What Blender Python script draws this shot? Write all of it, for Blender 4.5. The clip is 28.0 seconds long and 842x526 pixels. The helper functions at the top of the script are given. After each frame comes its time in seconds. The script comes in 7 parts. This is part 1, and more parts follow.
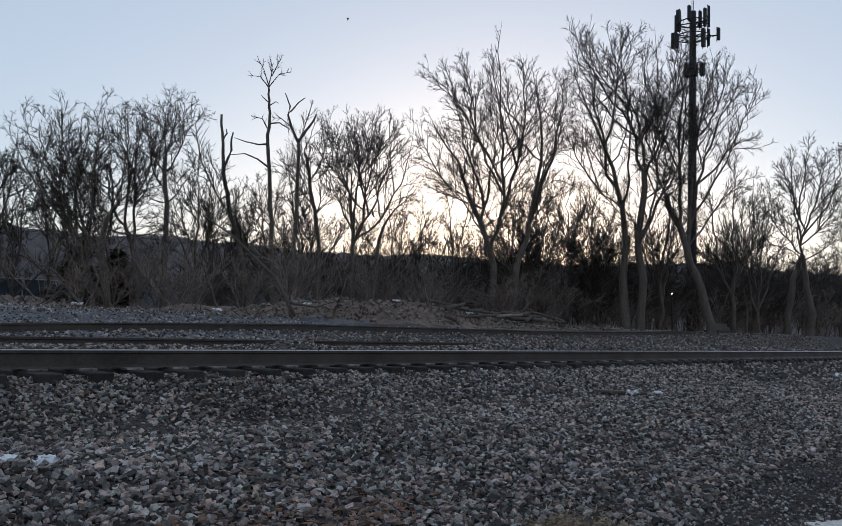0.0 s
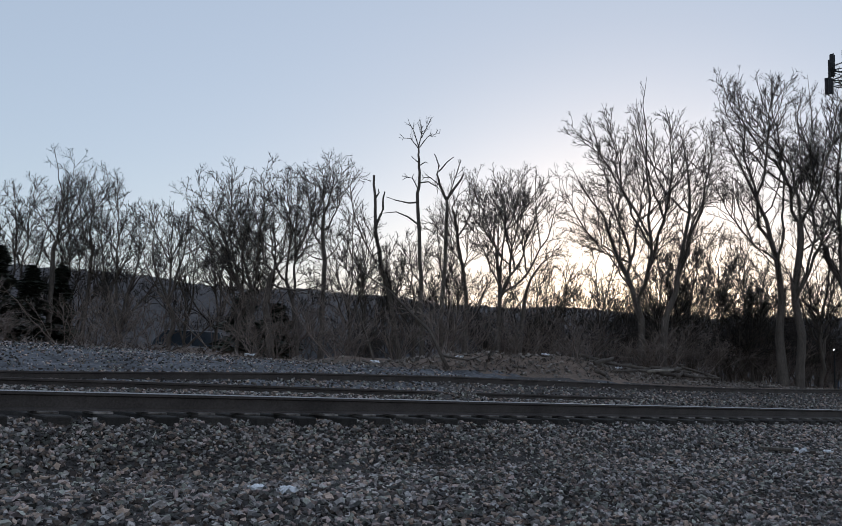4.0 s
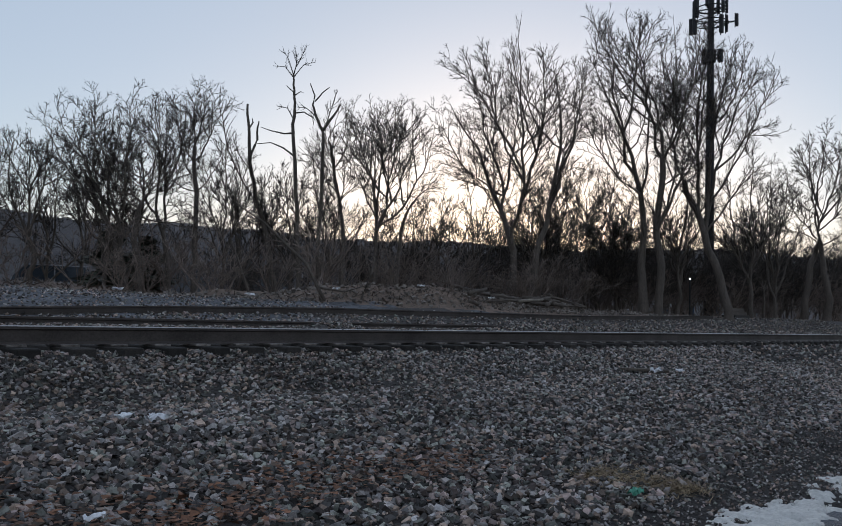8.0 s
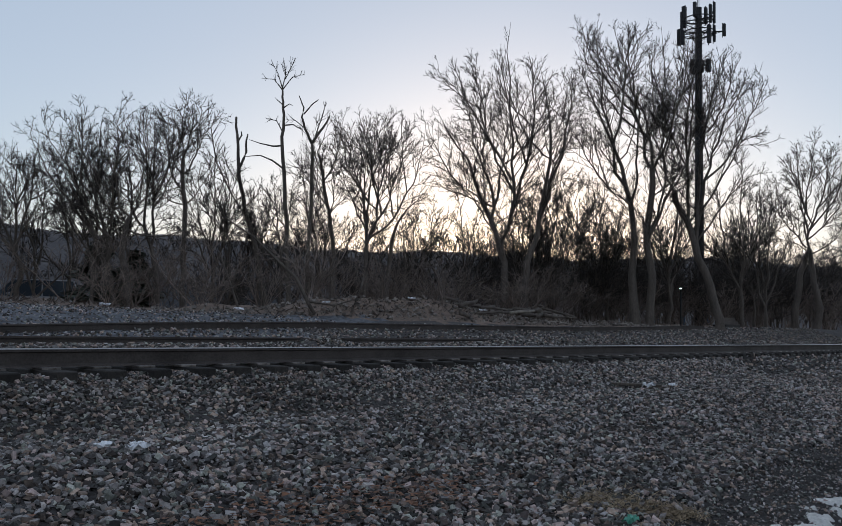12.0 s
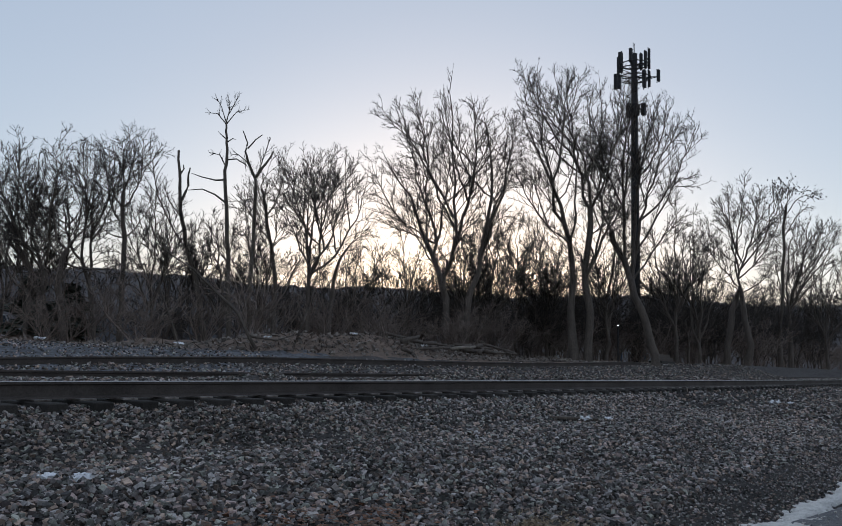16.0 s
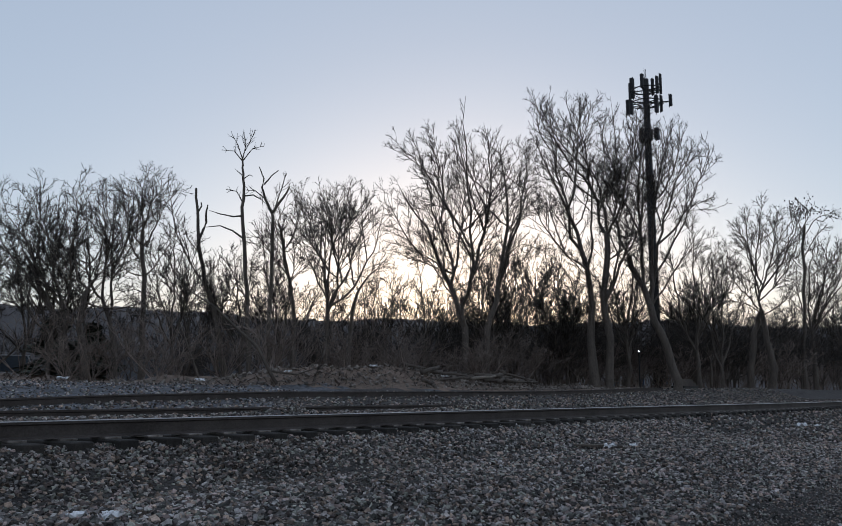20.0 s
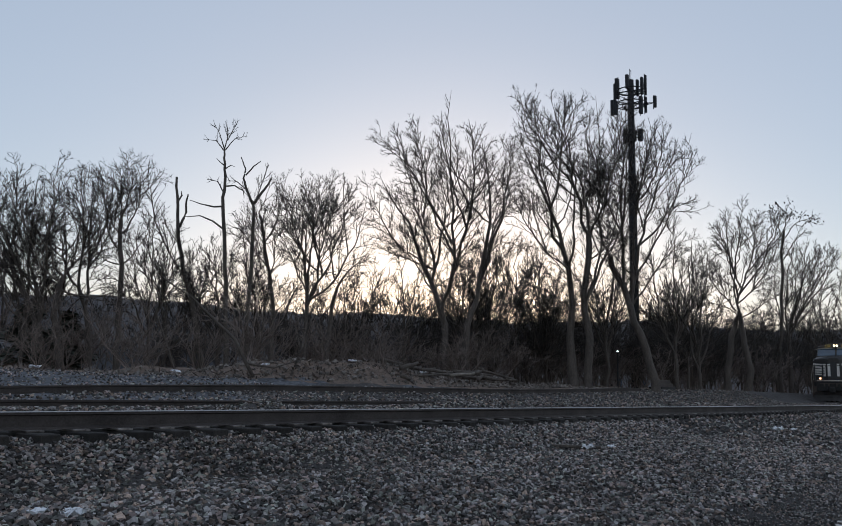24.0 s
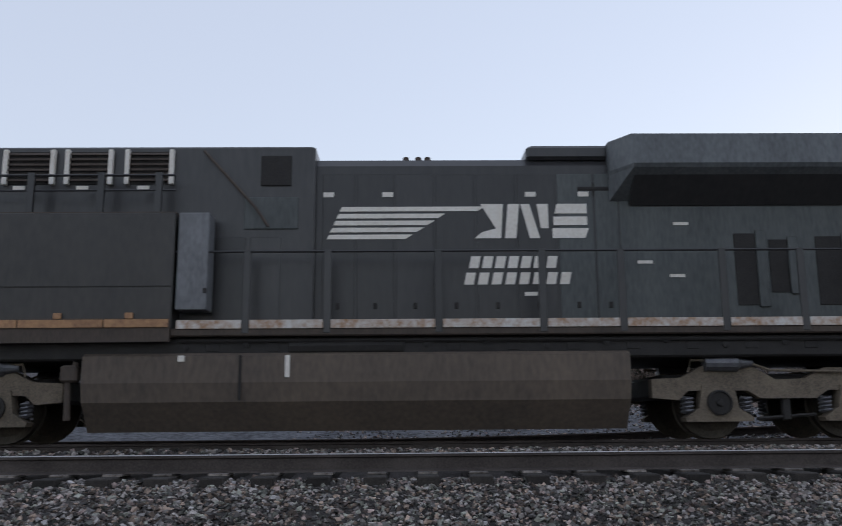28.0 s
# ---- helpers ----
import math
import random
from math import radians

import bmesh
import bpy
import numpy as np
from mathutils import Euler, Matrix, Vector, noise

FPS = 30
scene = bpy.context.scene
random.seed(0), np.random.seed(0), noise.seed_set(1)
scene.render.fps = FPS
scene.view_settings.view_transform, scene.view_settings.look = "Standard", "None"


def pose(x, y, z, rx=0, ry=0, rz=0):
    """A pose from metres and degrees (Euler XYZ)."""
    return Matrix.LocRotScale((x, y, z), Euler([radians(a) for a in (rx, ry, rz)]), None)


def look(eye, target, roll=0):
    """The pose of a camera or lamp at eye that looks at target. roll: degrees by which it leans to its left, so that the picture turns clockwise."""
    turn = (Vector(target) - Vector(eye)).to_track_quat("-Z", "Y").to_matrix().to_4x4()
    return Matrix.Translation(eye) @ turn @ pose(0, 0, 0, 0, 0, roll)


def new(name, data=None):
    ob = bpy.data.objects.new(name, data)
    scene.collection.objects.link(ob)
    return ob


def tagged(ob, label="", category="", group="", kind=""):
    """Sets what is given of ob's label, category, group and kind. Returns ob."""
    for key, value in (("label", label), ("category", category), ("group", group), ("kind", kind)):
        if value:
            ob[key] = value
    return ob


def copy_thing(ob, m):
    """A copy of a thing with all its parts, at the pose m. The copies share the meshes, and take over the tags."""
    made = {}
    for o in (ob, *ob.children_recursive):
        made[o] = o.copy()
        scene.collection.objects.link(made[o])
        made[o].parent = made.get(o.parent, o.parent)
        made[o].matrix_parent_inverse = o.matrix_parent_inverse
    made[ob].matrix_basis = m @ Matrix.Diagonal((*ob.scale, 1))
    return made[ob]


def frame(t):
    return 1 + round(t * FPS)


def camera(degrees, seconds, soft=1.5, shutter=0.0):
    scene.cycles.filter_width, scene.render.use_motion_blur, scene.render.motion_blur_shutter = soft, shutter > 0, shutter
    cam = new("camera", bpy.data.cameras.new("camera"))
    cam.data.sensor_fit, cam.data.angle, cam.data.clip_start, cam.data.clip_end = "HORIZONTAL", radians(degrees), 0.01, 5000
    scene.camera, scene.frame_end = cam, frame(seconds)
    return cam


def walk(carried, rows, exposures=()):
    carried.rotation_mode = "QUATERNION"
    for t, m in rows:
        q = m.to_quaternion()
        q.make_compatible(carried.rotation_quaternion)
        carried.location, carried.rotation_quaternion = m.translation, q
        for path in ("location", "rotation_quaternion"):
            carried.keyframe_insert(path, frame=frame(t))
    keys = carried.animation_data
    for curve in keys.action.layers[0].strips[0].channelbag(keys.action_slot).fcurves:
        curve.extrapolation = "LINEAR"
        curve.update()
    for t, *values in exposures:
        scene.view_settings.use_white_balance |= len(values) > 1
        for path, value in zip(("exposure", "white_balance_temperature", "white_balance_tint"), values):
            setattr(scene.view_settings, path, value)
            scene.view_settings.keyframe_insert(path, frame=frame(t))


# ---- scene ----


def view(x, y, z, turn, tilt, lean):
    """A camera pose at x, y, z: its bearing from the track's direction, its tilt and its lean, in degrees."""
    a, b = radians(turn), radians(tilt)
    return look((x, y, z), (x + math.cos(a) * math.cos(b), y + math.sin(a) * math.cos(b), z + math.sin(b)), lean)


# ---- camera and walk: a phone held by someone who stands at the edge of the lot ----
EXPO = [(0.0, 1.57, 5950, 11), (5.5, 1.49, 5950, 11), (8.5, 1.47, 5950, 11), (26.5, 1.41, 5950, 11), (27.2, 1.60, 6000, 11), (27.6, 1.92, 6150, 13), (28.0, 2.07, 6350, 16)]
cam = camera(52.72, 28.0, soft=0.7, shutter=0.1)
walk(cam, [
    (0, view(0.62, 0.25, 0.304, 41.25, 4.53, 1.71)),
    (0.5, view(0.64, 0.24, 0.328, 40.92, 4.73, 1.51)),
    (1, view(0.90, 0.35, 0.354, 41.74, 6.17, 0.78)),
    (1.5, view(0.91, 0.46, 0.335, 46.29, 7.12, 1.10)),
    (2, view(0.67, 0.29, 0.327, 48.88, 9.24, 1.14)),
    (2.5, view(0.33, 0.37, 0.270, 49.20, 8.25, 1.92)),
    (4.5, view(-0.26, -0.07, 0.282, 50.85, 7.72, 2.62)),
    (5, view(-0.17, -0.00, 0.287, 45.49, 8.09, 2.38)),
    (5.5, view(-0.07, 0.09, 0.329, 42.76, 7.31, 2.48)),
    (6, view(-0.15, -0.00, 0.310, 39.36, 8.11, 2.20)),
    (6.5, view(-0.28, -0.13, 0.278, 38.15, 8.41, 2.15)),
    (7, view(-0.06, 0.08, 0.300, 40.85, 8.21, 2.20)),
    (7.5, view(-0.10, -0.02, 0.276, 38.35, 5.93, 1.91)),
    (8, view(-0.20, -0.04, 0.210, 42.23, 3.60, 1.67)),
    (8.5, view(-0.17, 0.03, 0.231, 44.61, 2.10, 1.56)),
    (9, view(-0.20, -0.02, 0.269, 47.88, 3.27, 1.84)),
    (9.5, view(-0.16, 0.02, 0.280, 47.75, 3.24, 2.11)),
    (10, view(-0.14, -0.00, 0.270, 44.20, 4.17, 1.49)),
    (10.5, view(-0.11, 0.01, 0.280, 43.29, 4.52, 1.32)),
    (11, view(-0.12, 0.00, 0.284, 42.38, 4.57, 1.12)),
    (11.5, view(-0.12, -0.01, 0.282, 41.54, 4.43, 1.07)),
    (12, view(-0.08, 0.04, 0.303, 41.64, 4.30, 1.22)),
    (12.5, view(-0.10, 0.05, 0.345, 40.65, 4.39, 1.33)),
    (13, view(-0.08, 0.06, 0.301, 40.93, 8.24, 1.21)),
    (13.4, view(0.06, 0.12, 0.296, 36.5, 7.6, 0.95)),
    (13.5, view(0.08, 0.13, 0.295, 37.00, 6.30, 0.91)),
    (15.5, view(-0.22, -0.15, 0.318, 33.11, 5.89, 1.08)),
    (15.7, view(-0.24, -0.13, 0.300, 36.0, 6.2, 1.15)),
    (16, view(-0.27, -0.09, 0.269, 37.76, 6.82, 1.33)),
    (16.5, view(-0.14, -0.01, 0.294, 41.35, 7.86, 1.97)),
    (17, view(-0.06, 0.02, 0.295, 41.69, 6.84, 1.87)),
    (17.5, view(-0.09, 0.08, 0.295, 41.13, 6.94, 1.77)),
    (18, view(-0.12, 0.10, 0.301, 40.13, 7.72, 1.48)),
    (18.5, view(-0.19, 0.03, 0.294, 38.39, 8.54, 1.17)),
    (19, view(-0.36, -0.14, 0.268, 35.54, 8.77, 0.68)),
    (19.5, view(-0.34, -0.11, 0.264, 37.30, 8.57, 0.44)),
    (20, view(-0.32, -0.10, 0.262, 38.94, 8.87, -0.03)),
    (20.5, view(-0.30, -0.08, 0.269, 42.23, 9.06, 0.25)),
    (22.5, view(-0.27, -0.03, 0.291, 41.82, 8.85, 1.46)),
    (23, view(-0.20, 0.01, 0.297, 39.02, 8.10, 1.21)),
    (23.5, view(-0.21, -0.03, 0.277, 37.23, 8.76, 0.97)),
    (24, view(-0.18, 0.01, 0.290, 37.66, 8.57, 1.12)),
    (24.5, view(-0.16, 0.00, 0.309, 37.42, 7.68, 1.10)),
    (25, view(-0.20, -0.02, 0.300, 35.96, 8.87, 0.59)),
    (25.5, view(-0.19, 0.04, 0.301, 37.17, 9.13, 0.81)),
    (26, view(-0.07, 0.12, 0.313, 36.42, 7.80, 0.69)),
    (26.5, view(0.02, 0.14, 0.279, 33.26, 6.64, 0.51)),
    (27, view(-0.03, -0.01, 0.277, 34.02, 6.20, -0.35)),
    (27.2, view(0.06, 0.02, 0.285, 41.94, 7.04, -0.26)),
    (27.3, view(0.13, 0.03, 0.283, 48.27, 7.52, -1.10)),
    (27.4, view(0.17, -0.08, 0.285, 55.81, 8.08, -1.87)),
    (27.5, view(0.20, -0.18, 0.281, 63.63, 8.70, -2.43)),
    (27.6, view(0.29, -0.23, 0.302, 70.59, 9.12, -2.27)),
    (27.7, view(0.30, -0.31, 0.292, 76.55, 9.84, -1.75)),
    (27.8, view(0.32, -0.34, 0.299, 81.30, 10.16, -1.28)),
    (27.9, view(0.38, -0.41, 0.283, 85.48, 10.64, -0.87)),
    (28, view(0.43, -0.47, 0.292, 88.98, 10.78, -0.47)),
], exposures=EXPO)

# ---- world and light: the sun has just gone down behind the trees ----
world = bpy.data.worlds.new("dusk_sky")
scene.world = world
world.use_nodes = True
wn, wl = world.node_tree.nodes, world.node_tree.links
wn.clear()
sky = wn.new("ShaderNodeTexSky")
sky.sky_type = "NISHITA"
sky.sun_disc = False
sky.sun_elevation = radians(3.0)
sky.sun_rotation = radians(90 - 36)
sky.altitude = 150
sky.air_density, sky.dust_density, sky.ozone_density = 1.0, 0.8, 1.5
soft_sky = wn.new("ShaderNodeHueSaturation")
soft_sky.inputs["Saturation"].default_value = 0.75
wl.new(sky.outputs[0], soft_sky.inputs["Color"])
back = wn.new("ShaderNodeBackground")
back.inputs["Strength"].default_value = 0.046
wl.new(soft_sky.outputs[0], back.inputs[0])
# a thin high veil of evening cloud that evens the sky out
veil = wn.new("ShaderNodeBackground")
veil.inputs["Color"].default_value, veil.inputs["Strength"].default_value = (0.475, 0.528, 0.615, 1), 0.228
both = wn.new("ShaderNodeAddShader")
wl.new(back.outputs[0], both.inputs[0])
wl.new(veil.outputs[0], both.inputs[1])
wout = wn.new("ShaderNodeOutputWorld")
wl.new(both.outputs[0], wout.inputs[0])
glow = bpy.data.lights.new("sun", "SUN")
glow.energy, glow.angle, glow.color = 0.4, radians(14), (1.0, 0.86, 0.7)
sun = new("sun", glow)
sun.matrix_world = look((0, 0, 0), (-math.cos(radians(36)), -math.sin(radians(36)), -math.tan(radians(3.0))))

# ---- materials ----
def mat(name, col, col2=None, rough=0.7, metal=0.0, scale=3.0, fine=40.0, bump=0.15, depth=0.01, island=0.0, rnd=0.0, spec=0.4, stretch=(1, 1, 1), amount=0.5, skew=1.0):
    """A two-scale mottled surface: col blends into col2 by broad and fine noise; island and rnd vary pieces and objects."""
    m = bpy.data.materials.new(name)
    m.use_nodes = True
    n, l = m.node_tree.nodes, m.node_tree.links
    b = n["Principled BSDF"]
    col2 = col2 or tuple(c * 0.6 for c in col)
    tc = n.new("ShaderNodeTexCoord")
    mp = n.new("ShaderNodeMapping")
    mp.inputs["Scale"].default_value = stretch
    l.new(tc.outputs["Object"], mp.inputs[0])
    n1, n2 = n.new("ShaderNodeTexNoise"), n.new("ShaderNodeTexNoise")
    n1.inputs["Scale"].default_value, n2.inputs["Scale"].default_value = scale, fine
    n1.inputs["Detail"].default_value, n2.inputs["Detail"].default_value = 5, 6
    n1.inputs["Roughness"].default_value = 0.65
    l.new(mp.outputs[0], n1.inputs[0])
    l.new(mp.outputs[0], n2.inputs[0])
    add = n.new("ShaderNodeMath")
    add.operation = "ADD"
    l.new(n1.outputs[0], add.inputs[0])
    l.new(n2.outputs[0], add.inputs[1])
    ramp = n.new("ShaderNodeMapRange")
    ramp.inputs["From Min"].default_value, ramp.inputs["From Max"].default_value = 1 - amount / 2, 1 + amount / 2
    l.new(add.outputs[0], ramp.inputs[0])
    mix = n.new("ShaderNodeMix")
    mix.data_type = "RGBA"
    mix.inputs[6].default_value, mix.inputs[7].default_value = (*col, 1), (*col2, 1)
    l.new(ramp.outputs[0], mix.inputs[0])
    out = mix.outputs[2]
    for amt, node, sock in ((island, "ShaderNodeNewGeometry", "Random Per Island"), (rnd, "ShaderNodeObjectInfo", "Random")):
        if amt:
            src = n.new(node)
            hsv = n.new("ShaderNodeHueSaturation")
            mr = n.new("ShaderNodeMapRange")
            mr.inputs["To Min"].default_value, mr.inputs["To Max"].default_value = 1 - amt, 1 + amt * (1 if skew == 1 else 2.2)
            pw = n.new("ShaderNodeMath")
            pw.operation = "POWER"
            pw.inputs[1].default_value = skew
            l.new(src.outputs[sock], pw.inputs[0])
            l.new(pw.outputs[0], mr.inputs[0])
            l.new(mr.outputs[0], hsv.inputs["Value"])
            l.new(out, hsv.inputs["Color"])
            out = hsv.outputs[0]
    if skew != 1:
        # broken stone comes in brown, greenish, pink and grey
        src, mul, fr = n.new("ShaderNodeNewGeometry"), n.new("ShaderNodeMath"), n.new("ShaderNodeMath")
        mul.operation, fr.operation, mul.inputs[1].default_value = "MULTIPLY", "FRACT", 37.0
        l.new(src.outputs["Random Per Island"], mul.inputs[0])
        l.new(mul.outputs[0], fr.inputs[0])
        tint = n.new("ShaderNodeValToRGB")
        tint.color_ramp.interpolation = "CONSTANT"
        for p, c in ((0.0, (1, 1, 1)), (0.3, (1.0, 0.84, 0.72)), (0.52, (0.86, 0.95, 0.88)), (0.7, (1.0, 0.86, 0.84)), (0.85, (0.92, 0.96, 1.0))):
            e = tint.color_ramp.elements[0] if p == 0 else tint.color_ramp.elements.new(p)
            e.position, e.color = p, (*c, 1)
        l.new(fr.outputs[0], tint.inputs[0])
        by = n.new("ShaderNodeMix")
        by.data_type, by.blend_type = "RGBA", "MULTIPLY"
        by.inputs[0].default_value = 1.0
        l.new(out, by.inputs[6])
        l.new(tint.outputs[0], by.inputs[7])
        out = by.outputs[2]
    l.new(out, b.inputs["Base Color"])
    rr = n.new("ShaderNodeMapRange")
    rr.inputs["To Min"].default_value, rr.inputs["To Max"].default_value = max(rough - 0.12, 0.03), min(rough + 0.12, 1)
    l.new(n1.outputs[0], rr.inputs[0])
    l.new(rr.outputs[0], b.inputs["Roughness"])
    b.inputs["Metallic"].default_value = metal
    b.inputs["Specular IOR Level"].default_value = spec
    if bump:
        bp = n.new("ShaderNodeBump")
        bp.inputs["Strength"].default_value, bp.inputs["Distance"].default_value = bump, depth
        l.new(n2.outputs[0], bp.inputs["Height"])
        l.new(bp.outputs[0], b.inputs["Normal"])
    return m


def lamp_mat(name, col, strength):
    m = bpy.data.materials.new(name)
    m.use_nodes = True
    b = m.node_tree.nodes["Principled BSDF"]
    b.inputs["Base Color"].default_value = (*col, 1)
    b.inputs["Emission Color"].default_value = (*col, 1)
    b.inputs["Emission Strength"].default_value = strength
    return m


M = {}
M["dirt"] = mat("dirt", (0.26, 0.195, 0.155), (0.125, 0.10, 0.083), rough=0.95, scale=0.35, fine=9, bump=0.8, depth=0.08, spec=0.08)
M["yard"] = mat("yard_gravel", (0.20, 0.205, 0.22), (0.062, 0.062, 0.066), rough=0.95, scale=1.1, fine=9, bump=1, depth=0.06, spec=0.08)
# darker bed: the shade in the gaps between stones is put into the colour
M["ballast"] = mat("ballast_bed", (0.085, 0.078, 0.074), (0.034, 0.031, 0.030), rough=0.95, scale=1.2, fine=24, bump=1, depth=0.06, spec=0.08)
# lighter bed where the stones lie sparser
M["bed_far"] = mat("lighter_ballast_bed", (0.135, 0.124, 0.118), (0.055, 0.05, 0.048), rough=0.95, scale=1.6, fine=22, bump=1, depth=0.06, spec=0.08)
M["stone_dusty"] = mat("brake_dusted_stone", (0.255, 0.228, 0.210), (0.094, 0.084, 0.077), rough=0.85, scale=0.55, fine=45, bump=0.5, depth=0.01, island=0.75, skew=2.0, amount=0.7)
M["stone"] = mat("ballast_stone", (0.285, 0.256, 0.241), (0.100, 0.090, 0.084), rough=0.8, scale=0.55, fine=45, bump=0.5, depth=0.01, island=0.80, skew=2.0, amount=0.7)
# sky's reflection on the wet lot is put into the blue base colour
M["asphalt"] = mat("wet_asphalt", (0.038, 0.050, 0.072), (0.012, 0.016, 0.024), rough=0.4, scale=0.7, fine=30, bump=1.0, depth=0.02, spec=0.25, amount=0.8)
M["snow"] = mat("old_snow", (0.86, 0.84, 0.79), (0.44, 0.43, 0.41), rough=0.4, scale=9, fine=34, bump=0.9, depth=0.03, amount=0.8)
M["rail_rust"] = mat("rusty_rail", (0.085, 0.070, 0.062), (0.042, 0.034, 0.030), rough=0.75, metal=0.2, scale=2, fine=50, bump=0.3)
M["plate"] = mat("worn_tie_plate", (0.30, 0.27, 0.25), (0.10, 0.085, 0.075), rough=0.45, metal=0.6, scale=5, fine=50, bump=0.2, rnd=0.4)
M["rail_top"] = mat("polished_rail_head", (0.46, 0.45, 0.44), (0.34, 0.33, 0.32), rough=0.3, metal=1.0, scale=4, fine=80, bump=0.02)
M["rail_dull"] = mat("dull_rail_head", (0.085, 0.065, 0.055), (0.045, 0.036, 0.032), rough=0.7, metal=0.2, scale=4, fine=80, bump=0.1)
M["tie"] = mat("creosote_tie", (0.045, 0.038, 0.033), (0.02, 0.018, 0.016), rough=0.9, scale=4, fine=30, bump=0.6, stretch=(4, 1, 4), rnd=0.35)
M["steel"] = mat("galvanised_steel", (0.18, 0.18, 0.19), (0.10, 0.10, 0.11), rough=0.5, metal=0.6, scale=5, fine=60, bump=0.1)
M["bark"] = mat("bark", (0.145, 0.118, 0.098), (0.062, 0.052, 0.044), rough=0.95, scale=1.5, fine=14, bump=0.9, depth=0.03, stretch=(3, 3, 0.6))
M["bark_mid"] = mat("weathered_dead_bark", (0.15, 0.125, 0.10), (0.07, 0.058, 0.05), rough=0.95, scale=1.5, fine=12, bump=0.7, depth=0.02, stretch=(3, 3, 0.5))
M["bark_pale"] = mat("pale_dead_wood", (0.30, 0.26, 0.215), (0.14, 0.12, 0.10), rough=0.9, scale=1.5, fine=12, bump=0.7, depth=0.02, stretch=(3, 3, 0.5))
M["twig"] = mat("twigs", (0.05, 0.040, 0.034), (0.03, 0.025, 0.022), rough=0.95, scale=1, fine=8, bump=0)
M["brush"] = mat("brush_twigs", (0.23, 0.178, 0.150), (0.115, 0.092, 0.078), rough=0.95, scale=0.7, fine=6, bump=0, rnd=0.25)
M["needles"] = mat("evergreen_needles", (0.105, 0.112, 0.086), (0.055, 0.062, 0.048), rough=0.9, scale=2, fine=12, bump=0, island=0.3)
M["grass"] = mat("dead_grass", (0.33, 0.25, 0.155), (0.17, 0.125, 0.08), rough=0.95, scale=3, fine=20, bump=0, island=0.35)
M["leaf"] = mat("fallen_leaves", (0.24, 0.115, 0.065), (0.10, 0.055, 0.035), rough=0.9, scale=4, fine=30, bump=0, island=0.4)
M["paper"] = mat("weathered_white_paper", (0.88, 0.88, 0.90), (0.66, 0.67, 0.70), rough=0.6, scale=6, fine=40, bump=0.1)
M["scrap"] = mat("green_plastic", (0.10, 0.34, 0.24), (0.07, 0.24, 0.17), rough=0.4, scale=6, fine=40, bump=0.05)
M["hill"] = mat("wooded_hill", (0.080, 0.070, 0.070), (0.044, 0.039, 0.040), rough=1, scale=0.012, fine=0.12, bump=0.6, depth=3)
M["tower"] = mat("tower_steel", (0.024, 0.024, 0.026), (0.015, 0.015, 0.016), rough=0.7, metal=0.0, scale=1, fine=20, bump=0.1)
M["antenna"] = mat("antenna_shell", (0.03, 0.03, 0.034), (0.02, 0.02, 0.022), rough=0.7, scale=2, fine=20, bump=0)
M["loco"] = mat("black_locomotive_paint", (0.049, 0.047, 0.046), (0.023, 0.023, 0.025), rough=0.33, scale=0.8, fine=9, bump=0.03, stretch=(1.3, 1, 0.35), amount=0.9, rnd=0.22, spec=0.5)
M["cab_paint"] = mat("dusty_black_cab_paint", (0.056, 0.050, 0.046), (0.026, 0.025, 0.025), rough=0.34, scale=0.7, fine=9, bump=0.03, stretch=(1.2, 1, 0.5), amount=0.9)
M["cabinet"] = mat("pale_grey_cabinet", (0.20, 0.205, 0.215), (0.12, 0.122, 0.128), rough=0.5, scale=2, fine=20, bump=0.05, stretch=(1, 1, 0.4))
M["loco_dusty"] = mat("dusty_black_paint", (0.100, 0.075, 0.058), (0.046, 0.037, 0.032), rough=0.75, scale=1.1, fine=24, bump=0.1, stretch=(1.5, 1, 0.4), amount=0.7)
M["under"] = mat("grimy_running_gear", (0.205, 0.165, 0.122), (0.095, 0.078, 0.060), rough=0.85, scale=2.2, fine=40, bump=0.35)
M["grime"] = mat("oily_dark_steel", (0.030, 0.027, 0.025), (0.018, 0.016, 0.015), rough=0.7, scale=3, fine=40, bump=0.3)
M["tank"] = mat("dusty_fuel_tank", (0.160, 0.122, 0.092), (0.070, 0.058, 0.050), rough=0.72, scale=0.9, fine=18, bump=0.1, stretch=(0.8, 1, 0.3), amount=0.8)
M["white"] = mat("worn_white_paint", (0.86, 0.83, 0.77), (0.64, 0.58, 0.50), rough=0.6, scale=2.5, fine=22, bump=0.05, amount=0.9)
M["sill_white"] = mat("rust_stained_white_edge", (0.62, 0.60, 0.57), (0.34, 0.19, 0.10), rough=0.6, scale=1.2, fine=14, bump=0.05, amount=0.5)
M["sill_tan"] = mat("dirty_tan_edge", (0.46, 0.26, 0.13), (0.24, 0.13, 0.075), rough=0.7, scale=1.2, fine=14, bump=0.05)
M["wheel"] = mat("wheel_steel", (0.10, 0.085, 0.065), (0.05, 0.043, 0.036), rough=0.6, metal=0.5, scale=3, fine=30, bump=0.1)
M["hose"] = mat("black_rubber", (0.018, 0.018, 0.019), rough=0.7, scale=4, fine=40, bump=0.1)
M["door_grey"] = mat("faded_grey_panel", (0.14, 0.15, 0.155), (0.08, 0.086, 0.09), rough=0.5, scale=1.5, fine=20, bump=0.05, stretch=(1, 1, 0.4))
